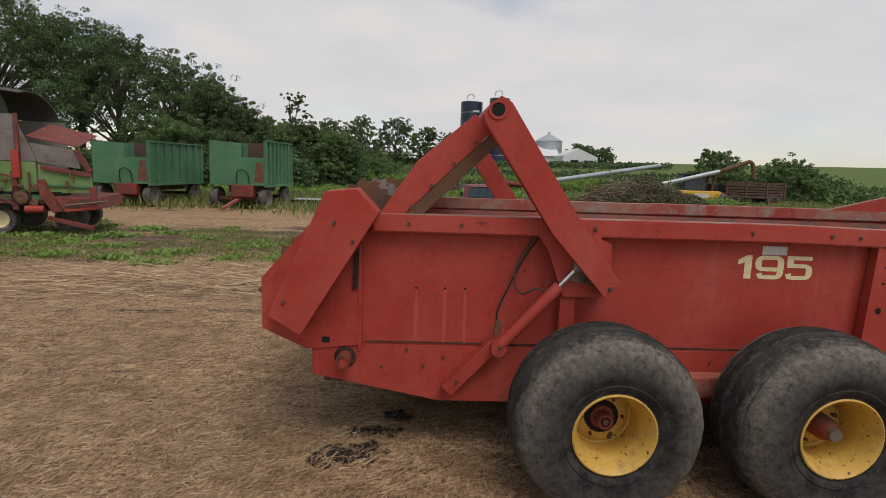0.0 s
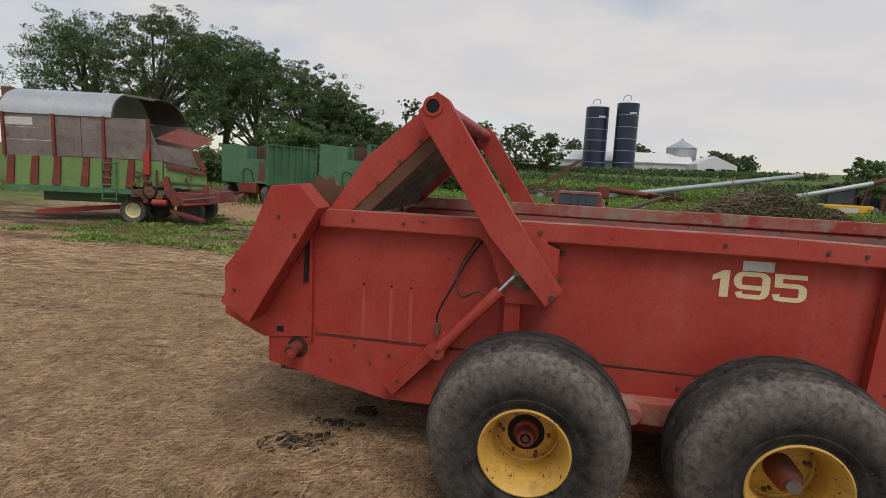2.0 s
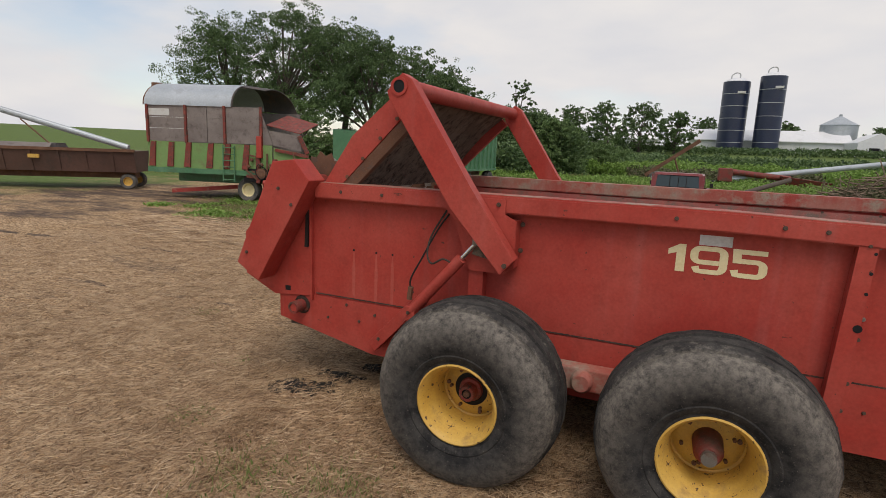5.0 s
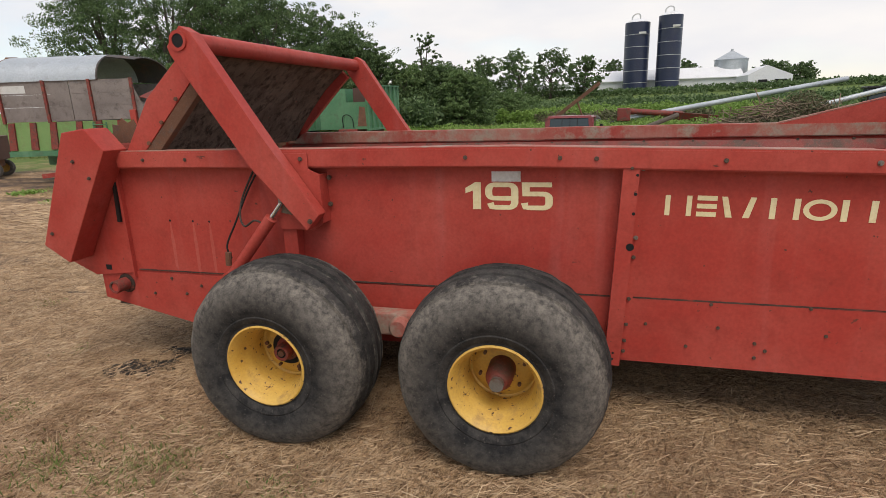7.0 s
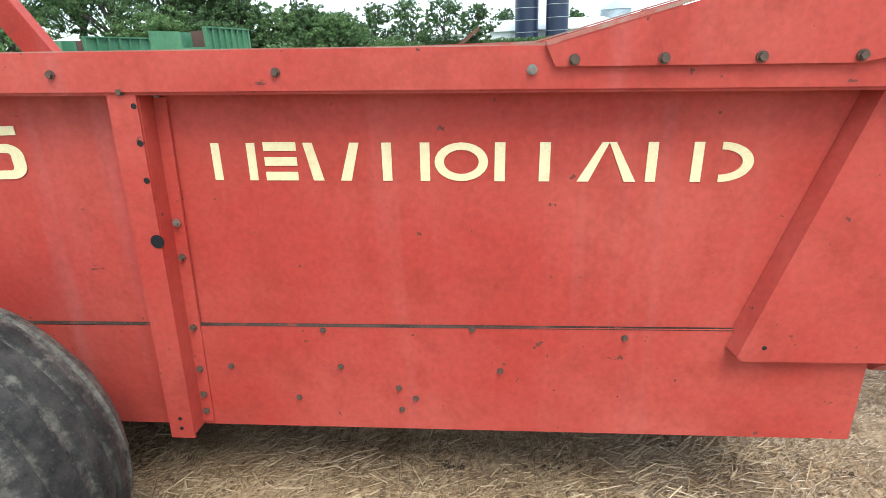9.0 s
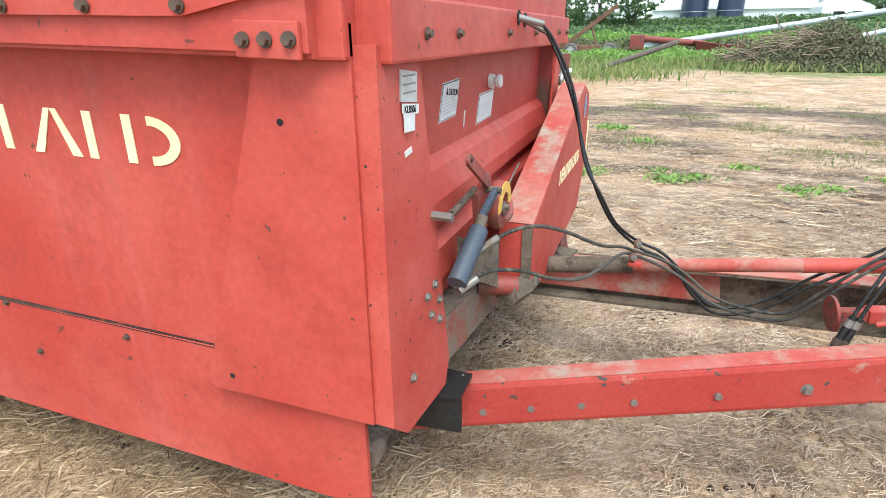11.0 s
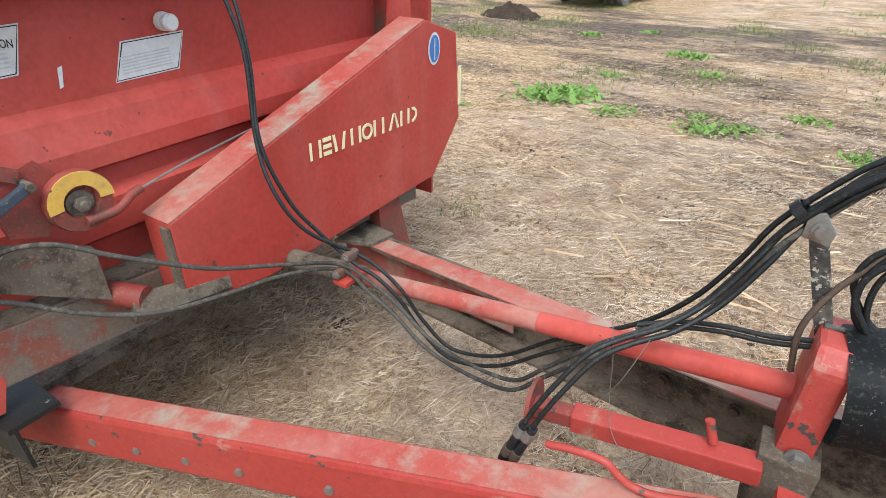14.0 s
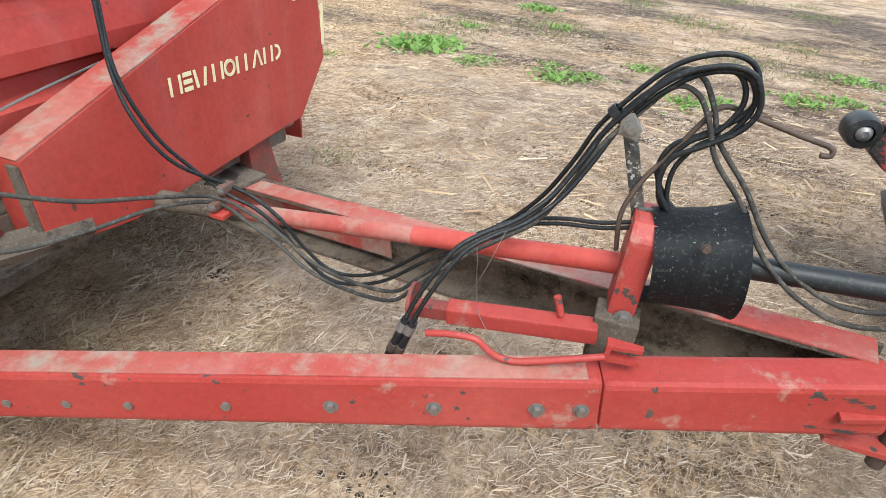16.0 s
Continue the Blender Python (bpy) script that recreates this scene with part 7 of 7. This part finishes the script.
    for s in (-1, 1):
        part("window_surround", hexa(bmesh.new(), [(s * 0.66, 2.08, 1.04), (s * 0.80, 2.08, 1.04), (s * 0.80, 2.11, 1.04), (s * 0.66, 2.11, 1.04)], [(s * 0.62, 2.115, 1.46), (s * 0.74, 2.115, 1.46), (s * 0.74, 2.15, 1.46), (s * 0.62, 2.15, 1.46)]), MAROON, P)
    part("windscreen", hexa(bmesh.new(), [(-0.70, 3.22, 1.02), (0.70, 3.22, 1.02), (0.70, 3.23, 1.03), (-0.70, 3.23, 1.03)], [(-0.66, 2.90, 1.44), (0.66, 2.90, 1.44), (0.66, 2.91, 1.45), (-0.66, 2.91, 1.45)]), GLASS, P)
    part("seat", box(bmesh.new(), -0.65, 0.65, 2.25, 2.40, 0.7, 1.12, 0.03), BLACK, P)
    part("bonnet", hexa(bmesh.new(), [(-0.82, 3.22, 0.99), (0.82, 3.22, 0.99), (0.78, 3.22, 1.04), (-0.78, 3.22, 1.04)], [(-0.82, 4.70, 0.90), (0.82, 4.70, 0.90), (0.78, 4.70, 0.95), (-0.78, 4.70, 0.95)]), MAROON, P)
    part("nose", box(bmesh.new(), -0.82, 0.82, 4.66, 4.74, 0.45, 0.92), BLACK, P)
    part("rear_bumper", box(bmesh.new(), -0.92, 0.92, -0.13, -0.03, 0.40, 0.52, 0.015), CHROME, P, "dull chrome rear bumper")
    part("bumper_plate", box(bmesh.new(), -0.25, 0.10, -0.136, -0.13, 0.36, 0.47), WHITE, P)
    part("chassis", box(bmesh.new(), -0.5, 0.5, 0.1, 4.6, 0.36, 0.50), RUST, P)
    part("running_board", box(bmesh.new(), 0.70, 0.92, 2.0, 3.55, 0.33, 0.37), SILVER, P)
    for y in (1.02, 4.0):
        for x in (-0.76, 0.76):
            w_ = road_wheel(P, 0, 0, 0.345, 0.22, SILVER)
            w_.matrix_basis = pose(x, y, 0, 0, 0, 90)


pickup(PK)

# ---- culverts, sheet steel and other scrap in the grass ----


def culvert(at, turn, r, length, half):
    C = thing("culvert_pipe", "corrugated galvanised culvert lying in the grass", "culvert pipe", "galvanised culverts", at, turn)
    n = int(length / 0.06)
    bm = bmesh.new()
    rows = []
    for i in range(n + 1):
        rr = r + 0.012 * math.cos(math.pi * i)
        a0, a1 = (0, math.pi) if half else (0, 2 * math.pi)
        rows.append([bm.verts.new((length * i / n, 1.5 * rr * math.cos(a), (0 if half else rr) + rr * math.sin(a))) for a in (a0 + (a1 - a0) * k / 18 for k in range(19))])
    for a, b in zip(rows, rows[1:]):
        for k in range(18):
            bm.faces.new((a[k], a[k + 1], b[k + 1], b[k]))
    bmesh.ops.solidify(bm, geom=bm.faces[:], thickness=0.01)
    part("shell", bm, GALV, C, smooth=True)


culvert((-4.05, 14.1, 0), 8, 0.32, 1.7, True)
culvert((-3.9, 16.4, 0), 5, 0.22, 1.3, False)
bm = bmesh.new()
rod(bm, (-3.2, 17.3, 0.16), (0.4, 17.9, 0.16), 0.11, 16)
single("steel_pipe", bm, GALV, "pale steel pipe lying in the grass", "pipe")
SH = thing("steel_sheets", "stack of grey steel roofing sheets on the ground beside a wagon", "sheet metal", "", (-6.9, 20.2, 0), 8)
for k in range(3):
    part("sheet", box(bmesh.new(), -0.9 + 0.05 * k, 1.0, -0.5, 0.5, 0.12 * k + 0.02, 0.12 * k + 0.05), GALV, SH)
part("support", box(bmesh.new(), -0.9, 1.0, -0.52, -0.44, 0.0, 0.26), INK, SH)
PO = thing("scrap_pole", "weathered pole propped on the ground", "pole", "", (0.95, 20.0, 0), 25)
part("pole", rod(bmesh.new(), (0, 0, 0.10), (3.0, 0.3, 1.0), 0.09), BARK, PO)

# ---- augers, loader and old bale wagon beyond the machine ----
A1 = thing("red_auger", "long grey grain auger with a red intake, resting on the grass", "auger", "", (1.9, 30.5, 0), 0)
part("auger_tube", rod(bmesh.new(), (0.2, 0, 0.62), (13.4, 7.6, 2.45), 0.15), GALV, A1)
part("intake_tube", rod(bmesh.new(), (-0.1, -0.2, 1.05), (3.1, 0.8, 0.75), 0.16), RED_DARK, A1)
part("intake_box", box(bmesh.new(), -0.4, 0.3, -0.4, 0.3, 0.5, 1.2, 0.05), RED_DARK, A1)
part("hopper", hexa(bmesh.new(), [(3.0, 0.2, 0.2), (4.4, 0.2, 0.2), (4.4, 1.4, 0.2), (3.0, 1.4, 0.2)], [(2.6, -0.1, 0.9), (4.9, -0.1, 0.65), (4.9, 1.6, 0.65), (2.6, 1.6, 0.9)]), RED_DARK, A1)
part("skid", rod(bmesh.new(), (-0.9, -0.3, 0.4), (0.2, 0, 0.55), 0.07), BLACK, A1)
A2 = thing("tall_auger", "grey grain auger with a rusty bent spout", "auger", "", (10.6, 28, 0), 0)
part("auger_tube", rod(bmesh.new(), (-3.3, 0, 0.25), (4.0, 0.2, 2.05), 0.12), GALV, A2)
part("spout", tube(bmesh.new(), [(3.8, 0.2, 1.98), (5.4, 0.2, 2.55), (5.8, 0.2, 2.62), (5.98, 0.2, 2.3), (6.05, 0.2, 1.7)], 0.12, 8), RUST, A2)
part("brace", rod(bmesh.new(), (3.9, 0.2, 2.0), (3.5, 0.3, 0), 0.04), RUST, A2)
part("brace", rod(bmesh.new(), (4.4, 0.2, 2.15), (2.9, 0.3, 1.0), 0.03), RUST, A2)
A3 = thing("scrap_boom", "rusty boom on a small two-wheeled cart", "farm implement", "", (-0.6, 33.5, 0), 0)
part("boom", beam(bmesh.new(), (-1.8, 0, 0.5), (1.1, 0, 2.7), 0.20, 0.22), RUST, A3)
part("cart", box(bmesh.new(), -1.6, 0.4, -0.5, 0.5, 0.35, 0.65, 0.04), RUST, A3)
part("strut", rod(bmesh.new(), (-0.2, 0, 1.6), (0.2, 0, 0.5), 0.05), RUST, A3)
for x, y in ((-1.2, -0.6), (0.9, -0.6), (-1.2, 0.6), (0.9, 0.6)):
    road_wheel(A3, x, y, 0.38, 0.2, SILVER)
LD = thing("skid_loader", "yellow skid-steer loader with a dark glazed cab", "loader", "", (13.6, 28.0, 0), -10)
LD.matrix_basis = LD.matrix_basis @ Matrix.Scale(1.08, 4)
part("engine_cover", box(bmesh.new(), -1.0, 1.0, 0, 1.2, 0.35, 0.85, 0.06), JCB_YELLOW, LD)
part("cover_badge", box(bmesh.new(), -0.35, 0.40, -0.02, 0.0, 0.50, 0.72), WHITE, LD)
part("cab", hexa(bmesh.new(), [(-0.85, 0.4, 0.85), (0.35, 0.4, 0.85), (0.35, 1.6, 0.85), (-0.85, 1.6, 0.85)], [(-0.80, 0.5, 1.65), (0.30, 0.5, 1.65), (0.30, 1.5, 1.65), (-0.80, 1.5, 1.65)]), GLASS, LD)
part("cab_roof", box(bmesh.new(), -0.9, 0.4, 0.35, 1.6, 1.65, 1.75, 0.03), BLACK, LD)
for x in (-0.86, 0.32):
    part("cab_post", box(bmesh.new(), x, x + 0.07, 0.36, 0.44, 0.85, 1.66), BLACK, LD)
part("boom_tower", box(bmesh.new(), 0.5, 0.95, 0.4, 1.2, 0.85, 1.25, 0.05), BLACK, LD)
for x in (-1.05, 1.05):
    for y in (0.25, 1.5):
        w_ = road_wheel(LD, 0, 0, 0.40, 0.3, JCB_YELLOW)
        w_.matrix_basis = pose(x, y, 0, 0, 0, 90)
OW = thing("old_machine", "dark weathered slatted wagon among the bushes", "farm wagon", "", (15.6, 29.2, 0), -4)
part("bed", box(bmesh.new(), 0, 3.6, 0, 1.8, 0.55, 0.70), BROWN, OW)
for k in range(5):
    part("slat", box(bmesh.new(), 0, 3.5, -0.02, 0.02, 0.75 + 0.16 * k, 0.86 + 0.16 * k), BROWN, OW)
for x in (0.05, 1.2, 2.4, 3.45):
    part("stake", box(bmesh.new(), x, x + 0.08, -0.06, -0.02, 0.6, 1.5), RUST, OW)
part("inner_load", box(bmesh.new(), 0.1, 3.4, 0.3, 1.7, 0.7, 1.3), INK, OW)
for x in (0.6, 2.9):
    for y in (0.1, 1.7):
        road_wheel(OW, x, y, 0.38, 0.25, RUST)

# ---- farmstead far behind ----


def silo(x, y, r, h, label):
    S = thing("silo", label, "silo", "tall blue silos", (x, y, ground_height(x, y) - 0.5))
    part("tower", lathe(bmesh.new(), [(r, 0), (r, h), (r * 0.97, h + 0.02)], (0, 0, 0), (0, 0, 1), 36), SILO_BLUE, S, smooth=True)
    for k in range(1, 6):
        part("hoop", lathe(bmesh.new(), [(r, -0.06), (r + 0.05, -0.06), (r + 0.05, 0.06), (r, 0.06)], (0, 0, h * k / 6), (0, 0, 1), 36), SILVER, S)
    part("roof", lathe(bmesh.new(), [(r * 0.98, 0), (r * 0.9, 0.25), (r * 0.45, 0.9), (0.0, 1.1)], (0, 0, h), (0, 0, 1), 36), BARN_WHITE, S, smooth=True)
    part("roof_pipe", tube(bmesh.new(), [(0.6, 0, h + 0.8), (0.5, 0, h + 2.0), (-0.4, 0, h + 2.3), (-1.3, 0, h + 1.7), (-1.4, 0, h + 0.8)], 0.14), SILVER, S)
    part("badge", box(bmesh.new(), 0.2, 2.0, -r - 0.06, -r + 0.4, h - 3.0, h - 2.5), WHITE, S)


silo(9.9, 160, 3.15, 18.2, "tall dark blue enamelled silo with a white domed roof")
silo(17.8, 158, 2.95, 19.2, "taller dark blue enamelled silo with a small badge")


def shed(x0, x1, y, h, ridge, label, gable=False, depth=14, doors=0):
    z = ground_height((x0 + x1) / 2, y) - 1.0
    B = thing("farm_shed", label, "farm building", "white farm sheds", (x0, y, z))
    w = x1 - x0
    h, ridge = h + 1.0, ridge + 1.0
    part("wall", box(bmesh.new(), 0, w, 0, depth, 0, h), BARN_WHITE, B)
    bm = bmesh.new()
    slab(bm, [(-0.6, h - 0.1), (depth / 2, ridge), (depth + 0.6, h - 0.1), (depth + 0.6, h + 0.1), (depth / 2, ridge + 0.25), (-0.6, h + 0.1)], "x", -0.4, w + 0.4)
    part("roof", bm, BARN_WHITE, B)
    part("gable_end", slab(bmesh.new(), [(0, h), (depth / 2, ridge), (depth, h)], "x", w - 0.05, w), BARN_WHITE, B)
    for k in range(doors):
        part("opening", box(bmesh.new(), w - 6.5 + 3.2 * k, w - 4.6 + 3.2 * k, -0.06, 0.02, 0.4, h - 0.8), INK, B)


shed(-31, -21, 165, 3.8, 7.5, "white metal shed half hidden by trees")
shed(-21, -7.5, 162, 3.0, 6.2, "white metal shed with a shallow roof")
shed(0, 37, 164, 3.0, 5.8, "long low white metal shed below the silos", depth=12)
G = thing("gable_shed", "white machine shed with two dark openings in its gable", "farm building", "", (35.2, 150, ground_height(38, 150) - 1))
part("wall", slab(bmesh.new(), [(0, 0), (9.6, 0), (9.6, 3.9), (4.0, 6.3), (0, 4.2)], "y", 0, 12), BARN_WHITE, G)
for x0, x1 in ((5.8, 8.4), (2.2, 4.2)):
    part("opening", box(bmesh.new(), x0, x1, -0.08, 0.02, 0.6, 3.0), INK, G)
BN = thing("grain_bin", "round galvanised grain bin with a conical roof", "grain bin", "", (35.6, 172, ground_height(35, 172) - 0.5))
part("drum", lathe(bmesh.new(), [(4.2, 0), (4.2, 7.9)], (0, 0, 0), (0, 0, 1), 32), GALV, BN, smooth=True)
part("roof", lathe(bmesh.new(), [(4.4, 7.8), (0.4, 10.1), (0.0, 10.2)], (0, 0, 0), (0, 0, 1), 32), GALV, BN)
part("vent", rod(bmesh.new(), (0, 0, 10.0), (0, 0, 10.6), 0.35), GALV, BN)

# ---- trees ----


def tree(x, y, h, spread, label, mat=LEAF, leaves=9000, size=0.13, low=0.25, seed=0, clumps=34, group="trees behind the yard"):
    """A tapered trunk with limbs, and leaves in clumps about the limbs' ends."""
    r = np.random.default_rng(100 + seed)
    T = thing("tree", label, "tree", group, (x, y, ground_height(x, y) - 0.1))
    bm = bmesh.new()
    top = (r.normal(0, 0.06 * h), r.normal(0, 0.06 * h), 0.72 * h)
    tube(bm, [(0, 0, 0), (0.03 * h, 0, 0.2 * h), (top[0] * 0.5, top[1] * 0.5, 0.45 * h), top], 0.035 * h, 8, 3, 0.25)
    ends = []
    for k in range(clumps):
        a = r.uniform(0, 2 * math.pi)
        zz = h * (low + (1 - low) * (k + r.uniform(0, 1)) / clumps)
        f = (zz / h - low) / (1 - low)
        reach = spread * (0.25 + 0.95 * math.sin(math.pi * min(1, 0.18 + 0.78 * f))) * r.uniform(0.45, 1.05)
        e = np.array([reach * math.cos(a), reach * math.sin(a), zz])
        ends.append(e)
        if k % 2 == 0:
            b = np.array([top[0] * 0.4, top[1] * 0.4, max(0.12 * h, zz * 0.55)])
            tube(bm, [tuple(b), tuple(0.5 * (b + e) + [0, 0, 0.02 * h]), tuple(e * [0.92, 0.92, 1])], 0.010 * h, 5, 2, 0.3)
    part("trunk", bm, BARK, T, "dark forked trunk", True)
    per = leaves // clumps
    pts = []
    for e in ends:
        w = spread * r.uniform(0.20, 0.36)
        lobes = r.normal(size=(9, 3)) * [w * 0.80, w * 0.80, w * 0.55]
        q = unit(r.normal(size=(per, 3))) * r.uniform(0.25, 1.0, (per, 1)) ** 0.5 * [0.42 * w, 0.42 * w, 0.26 * w]
        pts.append(e + q + lobes[r.integers(0, 9, per)])
    pts = np.concatenate(pts)
    pts = pts[pts[:, 2] > 0.1 * h]
    me = quads("crown", leaf_cloud(pts, size, 0.5), mat)
    ob = new("crown", me)
    ob.parent = T
    return T


BIG = "large dark green shade tree with an uneven crown"
for i, (x, y, h, s, n, low) in enumerate(((-35.2, 33, 10.7, 4.0, 30000, 0.32), (-30.0, 34, 11.6, 3.7, 28000, 0.34), (-25.6, 34.5, 10.6, 2.8, 13000, 0.58), (-22.0, 33, 9.1, 3.1, 28000, 0.14), (-18.6, 33.5, 7.9, 2.7, 26000, 0.10), (-16.0, 34, 6.2, 2.0, 18000, 0.06), (-20.0, 41, 8.0, 3.0, 14000, 0.2))):
    tree(x, y, h, s, BIG, LEAF, int(n * 1.7), 0.072, low, i, 72)
for i, (x, y, h, s) in enumerate(((-14.3, 34, 5.2, 1.8), (-12.6, 35, 4.5, 1.8), (-11.0, 36, 4.3, 1.7), (-17.6, 30.0, 4.0, 2.1), (-15.2, 31, 3.4, 2.0), (-8.4, 34, 3.8, 1.6), (-9.9, 36, 4.3, 1.5), (-6.8, 45, 2.4, 1.9))):
    tree(x, y, h, s, "mid-sized green tree at the edge of the thicket", LEAF_LIGHT if i % 2 else LEAF, 26000, 0.066, 0.02, 20 + i, 56)
tree(-12.0, 38, 6.9, 0.9, "slender half-bare tree above the thicket", LEAF, 1500, 0.10, 0.45, 40, 18)
tree(-24.0, 27.5, 4.4, 2.0, "young light green tree behind the forage box", LEAF_LIGHT, 9000, 0.09, 0.1, 41, 36)
for i, (x, y, h, s) in enumerate(((16.9, 33, 3.4, 1.4), (19.2, 35, 2.6, 1.3), (22.2, 34, 2.9, 1.7), (24.4, 35, 2.5, 1.3), (28, 38, 2.0, 1.3))):
    tree(x, y, h, s, "wind-blown green bush-like tree", LEAF_LIGHT, 12000, 0.08, 0.02, 50 + i, 50)
for i, (x, y, h, s) in enumerate(((-18, 135, 11.0, 4.2), (-11, 140, 11.0, 4.4), (-27, 138, 10.0, 3.6), (-2.9, 135, 9.0, 3.4), (25, 175, 7.5, 3.0), (45, 168, 6.2, 3.4), (53, 172, 5.0, 3.4), (-36, 142, 9, 4), (-48, 150, 10, 5), (5, 175, 8.5, 3.4))):
    tree(x, y, h, s, "distant dark tree by the farm sheds", LEAF, 6000, 0.26, 0.03, 70 + i, 50, "distant trees")


def thicket(name, k, x0, x1, y0, y1, h0, h1, size, mat, label):
    """A band of tangled bushes as leaves heaped under an uneven top."""
    x, y = rng.uniform(x0, x1, k), rng.uniform(y0, y1, k)
    top = np.array([h0 + (h1 - h0) * (0.5 + 0.5 * noise.noise((a * 0.45, b * 0.45, 4)) + 0.35 * noise.noise((a * 1.5, b * 1.5, 8))) for a, b in zip(x, y)])
    z = top * rng.uniform(0, 1, k) ** 0.55
    p = np.stack([x, y, z + [ground_height(a, b) for a, b in zip(x, y)]], 1)
    tagged(new(name, quads(name, leaf_cloud(p, size, -0.4), mat)), label, "bushes", kind="stuff")


thicket("thicket", 34000, -17, -6.5, 33, 38, 1.6, 4.0, 0.09, LEAF, "dense green saplings along the yard's edge")
thicket("thicket", 26000, -30, -9, 28, 33, 0.8, 2.6, 0.13, LEAF, "dense dark undergrowth below the trees")
thicket("thicket", 45000, -12, 14, 42, 50, 0.4, 1.6, 0.10, WEED, "band of tall green weeds and bushes")
thicket("thicket", 36000, -10, 46, 56, 78, 0.8, 2.4, 0.18, LEAF, "far band of green bushes before the sheds")
thicket("hedge", 12000, -45, 62, 139, 149, 0.7, 2.1, 0.32, LEAF, "dark hedge and scrub before the far sheds")
thicket("thicket", 12000, 12, 34, 34, 44, 0.4, 1.8, 0.18, LEAF_LIGHT, "green bushes beside the brush pile")
thicket("tall_weeds", 16000, -14, 15, 25.5, 31, 0.15, 0.8, 0.08, WEED, "tall bright weeds along the thicket")
thicket("dry_weeds", 5000, -4, 8, 38, 41, 0.2, 1.2, 0.10, DEAD, "dry brown weed stalks")

# brush pile
BP = thing("brush_pile", "heaped pile of cut brush, dry brown and grey-green", "brush pile", "", (8.0, 24.0, 0))
bm = bmesh.new()
for k in range(320):
    a, q = rng.uniform(0, 2 * math.pi), rng.uniform(0, 1) ** 0.5
    c = np.array([3.2 * q * math.cos(a), 1.6 * q * math.sin(a), 0.1 + 1.5 * (1 - q ** 1.6) * rng.uniform(0.3, 1)])
    d = np.array([rng.normal(0, 1), rng.normal(0, 0.5), rng.normal(0.1, 0.35)])
    d = d / np.linalg.norm(d) * rng.uniform(0.5, 1.1)
    rod(bm, tuple(c - d), tuple(c + d), 0.025, 4, 0.008, False)
part("twig_tangle", bm, TWIG, BP)["kind"] = "stuff"
k = 42000
a, q = rng.uniform(0, 2 * math.pi, k), rng.uniform(0, 1, k) ** 0.5
hump = 1.55 * (1 - q ** 1.5) * rng.uniform(0, 1, k) ** 0.6
p = np.stack([3.9 * q * np.cos(a) + 0.4, 1.9 * q * np.sin(a), 0.05 + hump], 1)
p[:, 2] *= 0.85 + 0.10 * p[:, 0] + 0.25 * np.sin(2.1 * p[:, 0]) * np.cos(1.7 * p[:, 1])
ob = new("leaves", quads("leaves", leaf_cloud(p, 0.05, 0.2), DEAD))
ob.parent = BP
